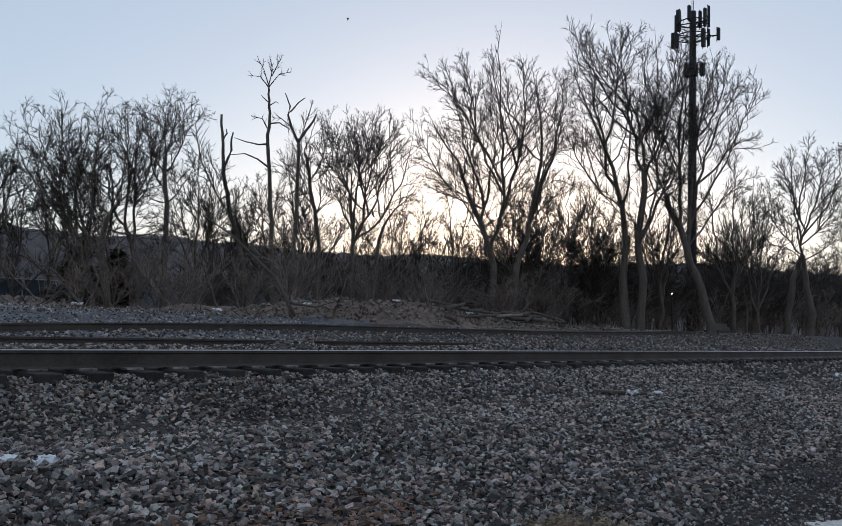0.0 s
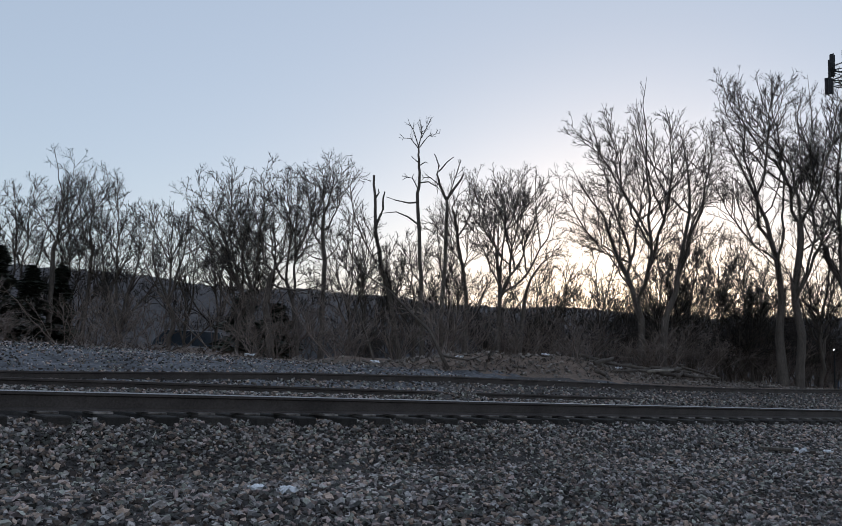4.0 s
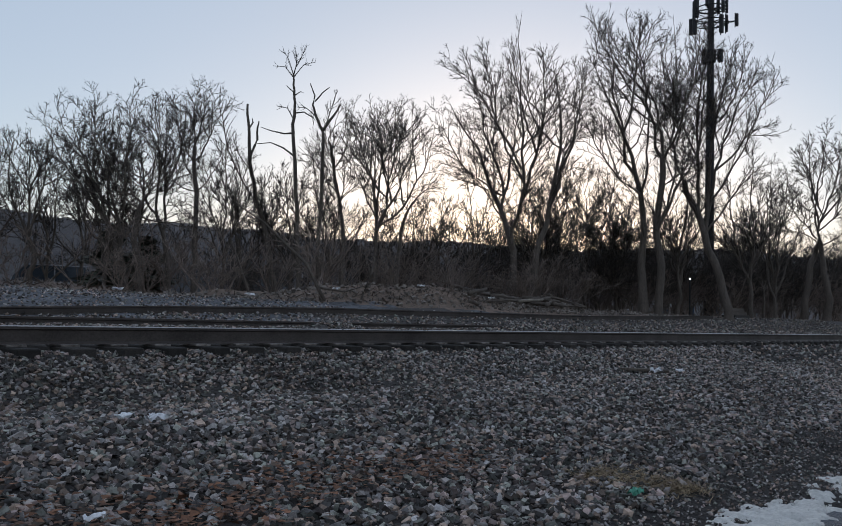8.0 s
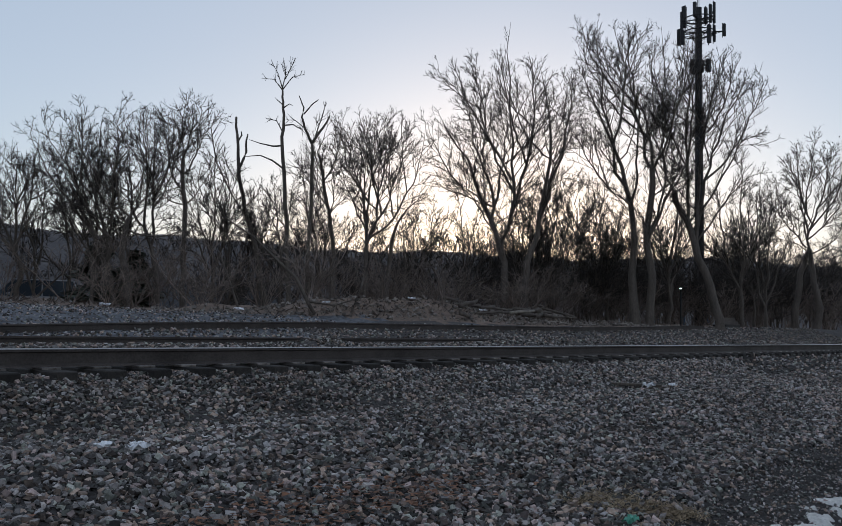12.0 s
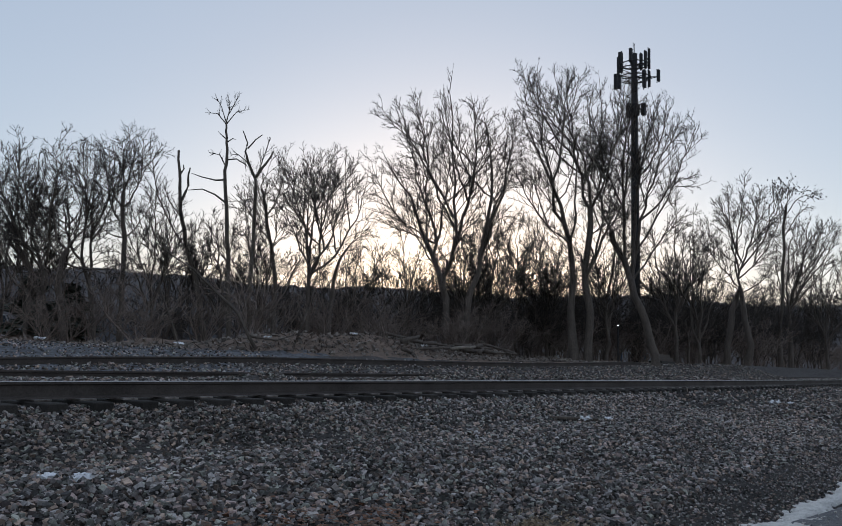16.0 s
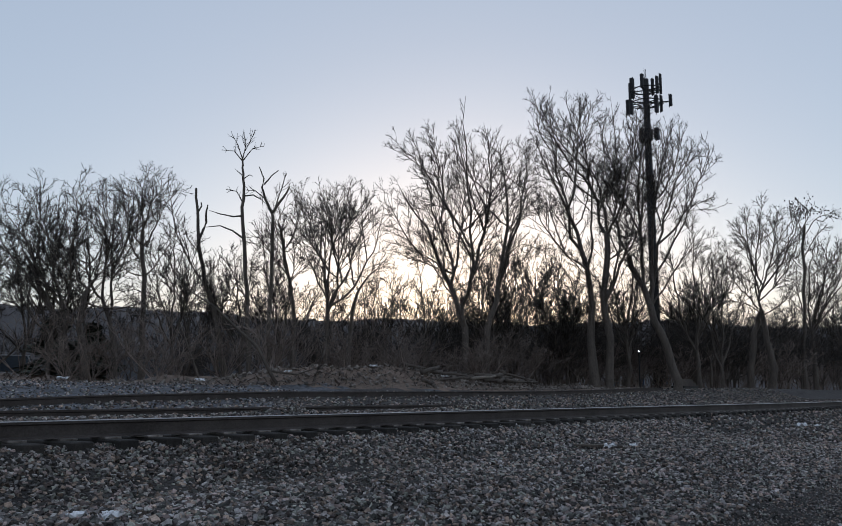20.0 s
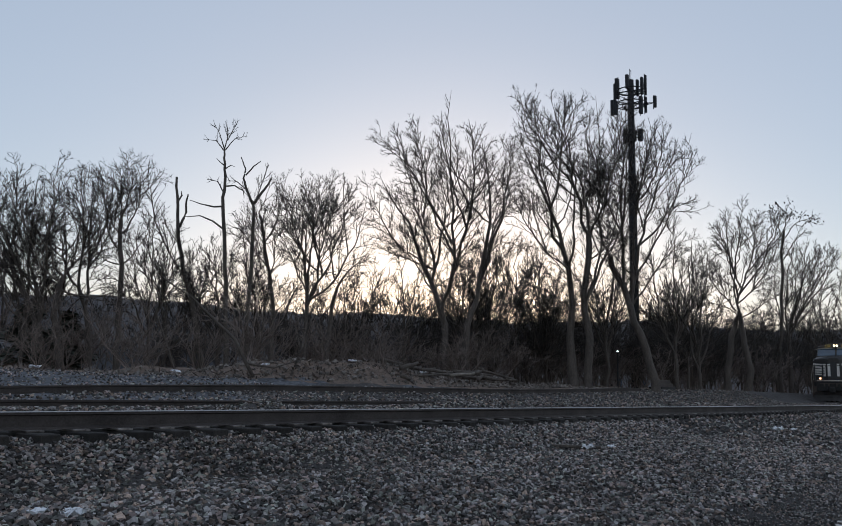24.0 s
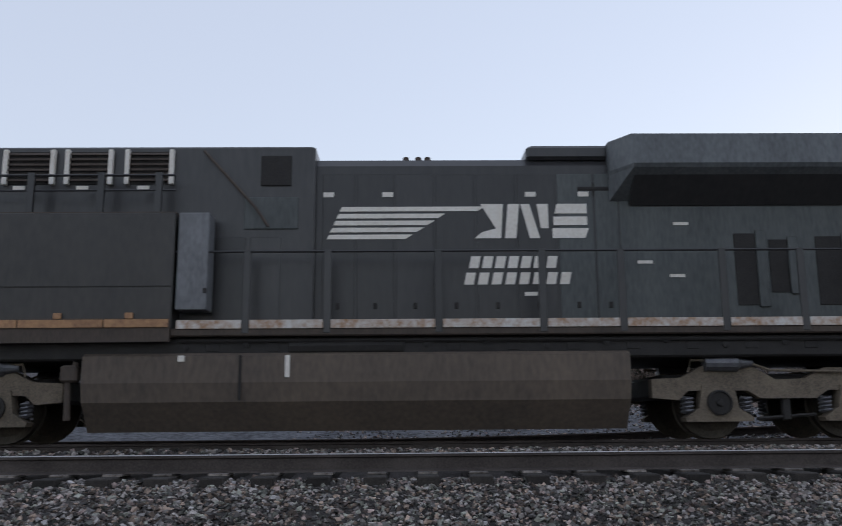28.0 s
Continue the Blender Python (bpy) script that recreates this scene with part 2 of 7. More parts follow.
M["faded"] = mat("weathered_engine_door", (0.115, 0.125, 0.122), (0.050, 0.055, 0.056), rough=0.55, scale=1.2, fine=18, bump=0.05, stretch=(1.2, 1, 0.3), amount=0.8)
M["frame_alu"] = mat("aluminium_window_frame", (0.55, 0.56, 0.57), (0.32, 0.32, 0.33), rough=0.4, metal=0.5, scale=4, fine=40, bump=0.05)
M["glass"] = mat("dark_cab_glass", (0.030, 0.040, 0.052), (0.024, 0.032, 0.042), rough=0.16, scale=1, fine=6, bump=0, spec=0.9)
# bluer than the cab glass: the sky's reflection is put into its base colour
M["wind"] = mat("windscreen_glass", (0.075, 0.11, 0.155), (0.06, 0.09, 0.13), rough=0.16, scale=1, fine=6, bump=0, spec=0.9)
M["headlight"] = lamp_mat("headlight_glow", (1.0, 0.74, 0.42), 3.0)
M["ditch"] = lamp_mat("ditch_light_glow", (1.0, 0.66, 0.34), 1.8)
M["board"] = lamp_mat("number_board_yellow", (0.30, 0.21, 0.05), 0.08)
M["step_lamp"] = lamp_mat("step_lamp_glow", (1.0, 0.72, 0.4), 3.0)
M["car_green"] = mat("olive_freight_car_paint", (0.105, 0.105, 0.078), (0.06, 0.062, 0.05), rough=0.6, scale=0.8, fine=16, bump=0.05, stretch=(1, 1, 0.3), amount=0.8)
M["car_roof"] = mat("pale_freight_car_roof", (0.55, 0.55, 0.56), (0.34, 0.34, 0.35), rough=0.55, scale=0.7, fine=12, bump=0.05)
M["plough"] = mat("scraped_plough_steel", (0.050, 0.042, 0.037), (0.022, 0.020, 0.019), rough=0.7, scale=1.6, fine=20, bump=0.15, amount=0.7)
M["rail_grey"] = mat("dull_grey_rail_paint", (0.50, 0.46, 0.40), (0.27, 0.24, 0.20), rough=0.6, scale=3, fine=20, bump=0.05)

# ---- mesh tools ----
class Shape:
    """Collects corners and faces of one part."""

    def __init__(self):
        self.v, self.f = [], []

    def add(self, verts, faces):
        k = len(self.v)
        self.v += [tuple(p) for p in verts]
        self.f += [tuple(k + i for i in face) for face in faces]
        return self

    def box(self, x0, x1, y0, y1, z0, z1, c=0.0):
        """A box; c rounds its edges by a chamfer."""
        (x0, x1), (y0, y1), (z0, z1) = sorted((x0, x1)), sorted((y0, y1)), sorted((z0, z1))
        c = min(c, 0.4 * min(x1 - x0, y1 - y0, z1 - z0))
        if c <= 0:
            p = [(x, y, z) for x in (x0, x1) for y in (y0, y1) for z in (z0, z1)]
            return self.add(p, [(0, 1, 3, 2), (4, 6, 7, 5), (0, 4, 5, 1), (2, 3, 7, 6), (0, 2, 6, 4), (1, 5, 7, 3)])
        ring = [(x0 + c, y0), (x1 - c, y0), (x1, y0 + c), (x1, y1 - c), (x1 - c, y1), (x0 + c, y1), (x0, y1 - c), (x0, y0 + c)]
        mx, my = (x0 + x1) / 2, (y0 + y1) / 2
        sx, sy = 1 - 2 * c / max(x1 - x0, 1e-6), 1 - 2 * c / max(y1 - y0, 1e-6)
        small = [(mx + (x - mx) * sx, my + (y - my) * sy) for x, y in ring]
        return self.loft([[(x, y, z0) for x, y in small], [(x, y, z0 + c) for x, y in ring], [(x, y, z1 - c) for x, y in ring], [(x, y, z1) for x, y in small]])

    def loft(self, rings, caps=True, closed=True):
        n = len(rings[0])
        k = len(self.v)
        for r in rings:
            self.v += [tuple(p) for p in r]
        for i in range(len(rings) - 1):
            for j in range(n if closed else n - 1):
                a, b = k + i * n + j, k + i * n + (j + 1) % n
                self.f.append((a, b, b + n, a + n))
        if caps:
            self.f.append(tuple(range(k + n - 1, k - 1, -1)))
            e = k + (len(rings) - 1) * n
            self.f.append(tuple(range(e, e + n)))
        return self

    def prism(self, outline, lo, hi, axis="y"):
        """An outline in the two other axes, drawn out from lo to hi."""
        put = {"y": lambda a, b, d: (a, d, b), "x": lambda a, b, d: (d, a, b), "z": lambda a, b, d: (a, b, d)}[axis]
        return self.loft([[put(a, b, lo) for a, b in outline], [put(a, b, hi) for a, b in outline]])

    def tube(self, pts, r, n=6, r1=None):
        """A pipe along points; r may taper to r1."""
        pts = [Vector(p) for p in pts]
        r1 = r if r1 is None else r1
        rings = []
        for i, p in enumerate(pts):
            d = (pts[min(i + 1, len(pts) - 1)] - pts[max(i - 1, 0)]).normalized()
            a = d.orthogonal().normalized() if abs(d.z) > 0.95 else d.cross(Vector((0, 0, 1))).normalized()
            b = d.cross(a)
            rr = r + (r1 - r) * i / max(len(pts) - 1, 1)
            rings.append([p + (a * math.cos(t) + b * math.sin(t)) * rr for t in (2 * math.pi * j / n for j in range(n))])
        return self.loft(rings)

    def lathe(self, profile, centre, axis="y", n=20):
        """A profile of (radius, along) turned round an axis through centre."""
        rings = []
        for r, h in profile:
            ring = []
            for j in range(n):
                c, s = r * math.cos(2 * math.pi * j / n), r * math.sin(2 * math.pi * j / n)
                o = {"y": (c, h, s), "x": (h, c, s), "z": (c, s, h)}[axis]
                ring.append((centre[0] + o[0], centre[1] + o[1], centre[2] + o[2]))
            rings.append(ring)
        return self.loft(rings)

    def mesh(self, name, material, smooth=False):
        me = bpy.data.meshes.new(name)
        me.from_pydata(self.v, [], self.f)
        me.materials.append(material)
        me.validate()
        bm = bmesh.new()
        bm.from_mesh(me)
        bmesh.ops.recalc_face_normals(bm, faces=bm.faces)
        bm.to_mesh(me)
        bm.free()
        if smooth:
            me.shade_smooth()
        return me


def part(name, shape, material, parent=None, label="", smooth=False):
    """Links a shape as one mesh, under a thing or a part."""
    ob = new(name, shape.mesh(name, material, smooth))
    ob.parent = parent
    return tagged(ob, label)


def empty(name, label, category, at=(0, 0, 0), group="", kind=""):
    ob = new(name)
    ob.empty_display_size = 0.3
    ob.location = at
    return tagged(ob, label, category, group, kind)


def fast_mesh(name, v, faces, material):
    """A mesh from arrays: corners (n, 3) and triangles or quads (m, 3 or 4)."""
    me = bpy.data.meshes.new(name)
    k = faces.shape[1]
    me.vertices.add(len(v))
    me.vertices.foreach_set("co", np.ascontiguousarray(v, dtype=np.float32).ravel())
    me.loops.add(faces.size)
    me.loops.foreach_set("vertex_index", np.ascontiguousarray(faces, dtype=np.int32).ravel())
    me.polygons.add(len(faces))
    me.polygons.foreach_set("loop_start", np.arange(0, faces.size, k, dtype=np.int32))
    me.update(calc_edges=True)
    me.materials.append(material)
    return me


def words(text, size, material, parent, m, name="lettering", label="", deep=0.004):
    """Raised letters in the built-in font, as a mesh, at the pose m in the parent's space."""
    cu = bpy.data.curves.new(name, "FONT")
    cu.body, cu.size, cu.extrude, cu.align_x, cu.align_y = text, size, deep, "CENTER", "CENTER"
    cu.offset = 0.012 * size
    tmp = new(name, cu)
    me = bpy.data.meshes.new_from_object(tmp.evaluated_get(bpy.context.evaluated_depsgraph_get()))
    bpy.data.objects.remove(tmp)
    me.materials.clear()
    me.materials.append(material)
    ob = new(name, me)
    ob.parent = parent
    ob.matrix_basis = m
    return tagged(ob, label)

# ---- lie of the land: lot, ballast, three tracks, bank, hill; x runs along the tracks, heights are over the rail heads ----
NEAR, FAR, SIDE = 8.697, 12.90, 17.0  # near rails of the three tracks
GAUGE = 1.508


def bend(x):
    """The tracks curve gently away to the right."""
    return np.maximum(x, 0.0) ** 2 / 3800.0


def side_height(x):
    return np.interp(x, [-40, 0, 4, 10, 15, 28, 34, 38, 60], [0.0, 0.02, 0.08, 0.28, 0.37, 0.42, 0.52, 0.62, 0.8])


PROFILE_Y = [-900, 1.5, 2.4, 4.0, 5.5, 6.9, 7.7, 8.3, 10.6, 11.4, 12.4, 14.9, 16.0, 17.4, 20, 24, 30, 45, 90, 300, 4000]
PROFILE_Z = [-1.10, -1.10, -1.03, -0.88, -0.68, -0.64, -0.42, -0.275, -0.26, -0.10, -0.08, -0.10, 0.02, 0.27, 0.5, 0.75, 0.75, -0.3, -2.5, -6, -8]


def yard_edge(x):
    """How far the level gravel yard reaches towards the woods."""
    return np.interp(x, [-60, 6, 12, 16, 20, 40], [26.5, 25.0, 22.4, 19.8, 18.6, 18.2])


def land(x, y):
    x, y = np.asarray(x, float), np.asarray(y, float)
    v = y - bend(np.minimum(x, 200))
    z = np.interp(v, PROFILE_Y, PROFILE_Z)
    z = z + np.exp(-((v - 17.4) / 2.2) ** 2) * (side_height(x) - 0.36)
    z = z + 0.75 * np.exp(-((x - 21.5) / 4.2) ** 2 - ((v - 20.8) / 1.5) ** 2)
    z = z + 0.55 * np.exp(-((x - 29.5) / 5.0) ** 2 - ((v - 21.6) / 1.6) ** 2)
    z = z + 0.13 * np.exp(-((v - 11.85) / 0.5) ** 2) * (np.exp(-((x - 10.6) / 0.6) ** 2) + 1 / (1 + np.exp(np.clip(-(x - 15.5) * 1.6, -40, 40))) * np.interp(x, [15, 30, 60], [1.0, 0.9, 0.3]))
    rough = np.clip((v - np.maximum(yard_edge(x), 17.8)) / 3, 0, 1)
    z = z + rough * (0.16 * np.sin(x * 0.9 + 1.3 * np.sin(v * 0.7)) * np.sin(v * 1.1 + 0.5) + 0.08 * np.sin(x * 2.3 + v) * np.sin(v * 2.7 - x))
    return z


def spread(*bands):
    out = []
    for lo, hi, step in bands:
        out += list(np.arange(lo, hi, step))
    return np.array(out + [bands[-1][1]])


gx = spread((-4000, -400, 900), (-400, -60, 68), (-60, -12, 4), (-12, 45, 0.45), (45, 110, 2.5), (110, 400, 29), (400, 4000, 900))
gy = spread((-4000, -400, 900), (-400, -40, 60), (-40, -4, 6), (-4, 24, 0.35), (24, 60, 1.5), (60, 150, 9), (150, 600, 75), (600, 4000, 850))
GX, GY = np.meshgrid(gx, gy, indexing="ij")
GZ = land(GX, GY) + np.where((GX > -12) & (GX < 45) & (GY > 2.4) & (GY < 30), 0.03 * (np.random.rand(*GX.shape) - 0.5), 0)
idx = np.arange(GX.size).reshape(GX.shape)
quads = np.stack([idx[:-1, :-1], idx[1:, :-1], idx[1:, 1:], idx[:-1, 1:]], -1).reshape(-1, 4)
me = fast_mesh("ground", np.stack([GX, GY, GZ], -1).reshape(-1, 3), quads, M["dirt"])
me.materials.append(M["yard"])
me.materials.append(M["ballast"])
me.materials.append(M["bed_far"])
mid = (GX[:-1, :-1] + GX[1:, 1:]) / 2, (GY[:-1, :-1] + GY[1:, 1:]) / 2
vv = mid[1] - bend(np.minimum(mid[0], 200)) + 0.5 * (np.random.rand(*mid[0].shape) - 0.5)
edge = yard_edge(mid[0])
slot = np.where(((vv > 1.0) & (vv < 15.6)) | ((vv > 1.0) & (vv < 18.4) & (mid[0] > 14)), 2, np.where((vv >= 15.6) & (vv < edge), 1, 0))
slot = np.where((slot == 2) & (vv > 10.3), 3, slot)
me.polygons.foreach_set("material_index", slot.ravel().astype(np.int32))
me.shade_smooth()
tagged(new("ground", me), "dark trampled dirt and gravel between lot and woods", "ground", kind="structure")

# the lot: a slab of wet asphalt with a ragged edge towards the ballast
lot = Shape()
ring_lo, ring_hi = [], []
for i in range(121):
    x = -30 + i * 0.9
    y = 1.84 + 0.10 * math.sin(x * 1.7) + 0.07 * math.sin(x * 4.1 + 1) + float(bend(x))
    ring_hi.append((x, y, -1.035 + 0.012 * math.sin(x)))
    ring_lo.append((x, -26.0, -1.02))
n = len(ring_hi)
lot.v = ring_lo + ring_hi + [(x, y + 0.03, z - 0.12) for x, y, z in ring_hi]
lot.f = [(i, i + 1, n + i + 1, n + i) for i in range(n - 1)] + [(n + i, n + i + 1, 2 * n + i + 1, 2 * n + i) for i in range(n - 1)]
tagged(part("pavement", lot, M["asphalt"]), "wet dark asphalt lot beside the tracks", "pavement", kind="structure")

# the wooded hill across the valley
az = np.radians(np.linspace(-25, 150, 700))
rise = np.interp(np.degrees(az), [-25, 10, 21, 38, 49, 59, 69, 85, 150], [3.3, 3.9, 4.6, 4.85, 5.1, 5.4, 5.6, 5.9, 5.5])
rows = []
for k, (dist, share) in enumerate([(260, -0.2), (420, 0.2), (560, 0.5), (700, 0.75), (830, 0.93), (900, 1.0), (1000, 0.85), (1400, -0.1)]):
    z = np.tan(np.radians(rise)) * 900 * share - 4 * (1 - share)
    jag = (np.random.rand(700) - 0.5) * (2.6 if 0.2 < share else 0) + 2.2 * np.sin(az * 23 + k) + 1.2 * np.sin(az * 61 + 2 * k)
    rows.append(np.stack([dist * np.cos(az), dist * np.sin(az), z + jag], -1))
hv = np.concatenate(rows)
hi = np.arange(len(hv)).reshape(len(rows), 700)
hq = np.stack([hi[:-1, :-1], hi[:-1, 1:], hi[1:, 1:], hi[1:, :-1]], -1).reshape(-1, 4)
tagged(new("backdrop", fast_mesh("backdrop", hv, hq, M["hill"])), "long wooded hill across the valley at dusk", "hill", kind="structure")

# ---- railway tracks ----
RAIL = [(-0.075, -0.186), (0.075, -0.186), (0.07, -0.172), (0.012, -0.155), (0.012, -0.045), (0.036, -0.032), (0.036, -0.008), (0.026, 0.0), (-0.026, 0.0), (-0.036, -0.008), (-0.036, -0.032), (-0.012, -0.045), (-0.012, -0.155), (-0.07, -0.172)]


def rail(y, z_of, x0, x1, parent, top, label, step=3.0):
    s = Shape()
    xs = np.arange(x0, x1 + step / 2, step)
    s.loft([[(x, y + float(bend(x)) + a, z_of(x) + b) for a, b in RAIL] for x in xs])
    ob = part("rail", s, M["rail_rust"], parent, label)
    h = Shape()
    h.loft([[(x, y + float(bend(x)) + a, z_of(x) + b + 0.003) for a, b in ((-0.0385, -0.009), (0.0385, -0.009), (0.03, 0.0), (-0.03, 0.0))] for x in xs])
    part("rail_head", h, top, ob, "worn running surface")
    return ob


def tie_mesh():
    s = Shape()
    s.box(-0.115, 0.115, -1.28, 1.28, -0.18, 0.0, 0.012)
    return s.mesh("tie", M["tie"])


def plate_mesh():
    return Shape().box(-0.10, 0.10, -0.19, 0.17, 0.0, 0.024, 0.004).mesh("tie_plate", M["plate"])


TIE, PLATE = tie_mesh(), plate_mesh()


def track(name, y, height, top, label):
    base = empty(name, label, "railway track", (0, 0, 0), kind="structure")
    for k in (0, 1):
        rail(y + GAUGE * k, lambda x, k=k: height(x) - 0.06 * k, -60, 210, base, top, "rusty steel rail with a bright head" if top is M["rail_top"] else "rusty disused rail")
    near = np.arange(-8, 34, 0.54)
    far = np.concatenate([np.arange(-60, -8.2, 0.54), np.arange(34.02, 150, 0.54)])
    for x in near:
        c = y + GAUGE / 2 + float(bend(x))
        for mesh, yy, zz, nm in ((TIE, c, -0.208, "tie"), (PLATE, c - GAUGE / 2, -0.208, "tie_plate")):
            ob = new(nm, mesh)
            ob.parent = base
            ob.matrix_basis = pose(x + random.uniform(-0.02, 0.02), yy, height(x) + zz, 0, 0, random.uniform(-1, 1))
    s = Shape()
    for x in far:
        c = y + GAUGE / 2 + float(bend(x))
        s.box(x - 0.115, x + 0.115, c - 1.28, c + 1.28, height(x) - 0.38, height(x) - 0.208)
    tagged(part("distant_ties", s, M["tie"], base), kind="stuff")
    return base


track("railway_track", NEAR, lambda x: 0.0, M["rail_top"], "empty main track with rusty rails on grey ballast")
track("railway_track", FAR, lambda x: 0.04, M["rail_dull"], "second main track that carries the freight train")
siding = empty("siding_track", "old half-buried siding rail in gravel below the bank", "railway track", kind="structure")
rail(SIDE, lambda x: float(side_height(x)), -60, 40.5, siding, M["rail_dull"], "rusty rail of the disused siding", 1.5)
rail(SIDE + GAUGE, lambda x: float(land(x, SIDE + GAUGE + float(bend(x)))) - 0.02, -60, 30, siding, M["rail_dull"], "buried rail of the disused siding", 1.5)

# ---- ballast: loose crushed stone ----
ROCK = np.array([(x, y, z) for z in (-1, 1) for x, y in ((-1, -1), (1, -1), (1, 1), (-1, 1))], float) * 0.72
ROCK_F = np.array([(0, 2, 1), (0, 3, 2), (4, 5, 6), (4, 6, 7), (0, 1, 5), (0, 5, 4), (1, 2, 6), (1, 6, 5), (2, 3, 7), (2, 7, 6), (3, 0, 4), (3, 4, 7)])


def stones(name, x, y, size, label, material, sink=0.25, seed=1, flat=0.85, lift=0.0):
    g = np.random.default_rng(seed)
    n = len(x)
    q = g.normal(size=(n, 4))
    q /= np.linalg.norm(q, axis=1, keepdims=True)
    w, a, b, c = q.T
    R = np.stack([1 - 2 * (b * b + c * c), 2 * (a * b - c * w), 2 * (a * c + b * w), 2 * (a * b + c * w), 1 - 2 * (a * a + c * c), 2 * (b * c - a * w), 2 * (a * c - b * w), 2 * (b * c + a * w), 1 - 2 * (a * a + b * b)], -1).reshape(n, 3, 3)
    dims = size[:, None] * np.stack([g.uniform(0.75, 1.35, n), g.uniform(0.6, 1.0, n), g.uniform(0.4, 0.8, n)], -1)
    p = ROCK[None] * g.uniform(0.45, 1.3, (n, 8, 3)) * dims[:, None]
    p = np.einsum("nij,nkj->nki", R, p)
    p[:, :, 2] *= flat
    z = land(x, y) + lift + size * (0.35 - sink) + g.uniform(0, 1, n) * size * 0.5
    p += np.stack([x, y, z], -1)[:, None]
    f = (ROCK_F[None] + (np.arange(n) * 8)[:, None, None]).reshape(-1, 3)
    me = fast_mesh(name, p.reshape(-1, 3), f, material)
    me.shade_flat()
    ob = new(name, me)
    return tagged(ob, label, "gravel", kind="stuff")


def scatter(n, x0, x1, v0, v1, seed, keep=None):
    g = np.random.default_rng(seed)
    x, v = g.uniform(x0, x1, n), g.uniform(v0, v1, n)
    if keep is not None:
        k = keep(x, v, g.random(n))
        x, v = x[k], v[k]
    return x, v + bend(x)


def clear_of_ties(x, v, u):
    """Thin the stones on the sleepers and under the rails."""
    tie = np.abs((x + 8) % 0.54 - 0.0) < 0.11
    rails = np.min([np.abs(v - r) for r in (NEAR, NEAR + GAUGE, FAR, FAR + GAUGE)], axis=0) < 0.10
    bed = ((v > NEAR - 0.5) & (v < NEAR + 2)) | ((v > FAR - 0.5) & (v < FAR + 2))
    wet = v < 2.35 + 0.13 * np.clip(x - 2.5, 0, 6) + 0.25 * (u - 0.5)
    return ~rails & ~(tie & bed & (u < 0.75)) & ~(wet & (x > 2.5) & (x < 20))


def sizes(n, lo, hi, seed):
    g = np.random.default_rng(seed)
    return lo + (hi - lo) * g.random(n) ** 1.5


for k, (n, x0, x1, v0, v1, lo, hi) in enumerate((
        (32000, -1.0, 9.0, 2.3, 6.6, 0.019, 0.042), (25000, -6.0, 9.0, 6.2, 8.6, 0.018, 0.038), (33000, 8.0, 20.0, 2.4, 8.6, 0.021, 0.042), (15000, 19.5, 62.0, 2.6, 8.6, 0.032, 0.060), (12000, -2.0, 28.0, 10.4, 12.8, 0.024, 0.045),
        (17000, -2.0, 60.0, 12.8, 18.0, 0.030, 0.055), (12000, 2.0, 16.0, 2.0, 3.1, 0.008, 0.020), (3000, -2.0, 4.0, 1.9, 2.6, 0.01, 0.03), (9000, -14.0, -0.8, 2.0, 8.6, 0.025, 0.05), (3500, -14.0, -1.8, 10.4, 17.0, 0.035, 0.06), (7000, 28.0, 75.0, 10.4, 12.8, 0.035, 0.06))):
    x, y = scatter(n, x0, x1, v0, v1, 10 + k, clear_of_ties if hi > 0.025 else None)
    stones("ballast", x, y, sizes(len(x), lo, hi, 30 + k), "loose grey crushed-stone ballast beside the rails" if v0 < 6 else "rust-dusted crushed stone round the rails", M["stone"] if v0 < 6 else M["stone_dusty"], seed=50 + k)

x, y = scatter(9000, -2.0, 17.0, 16.2, 25.0, 91, lambda x, v, u: (v < yard_edge(x) + 0.3) & (np.abs(v - SIDE) > 0.12))
stones("yard_gravel", x, y, sizes(len(x), 0.018, 0.045, 92), "pale blue-grey gravel of the level yard", M["stone"], seed=93)

# ---- bare trees: a few main limbs, and three orders of side shoots that fan out from them ----
def unit(a):
    return a / (np.linalg.norm(a, axis=-1, keepdims=True) + 1e-9)


def main_limb(a, m, b, k, g, wobble):
    """A limb from a to b that bows through m, with small crooks on the way."""
    t = np.linspace(0, 1, k)[:, None]
    c = 2 * m - (a + b) / 2
    p = (1 - t) ** 2 * a + 2 * t * (1 - t) * c + t ** 2 * b
    crook = np.cumsum(g.normal(size=(k, 3)) * np.array([1, 1, 0.6]), 0)
    crook -= crook[0] + t * (crook[-1] - crook[0])
    return p + crook * wobble * np.linalg.norm(b - a)


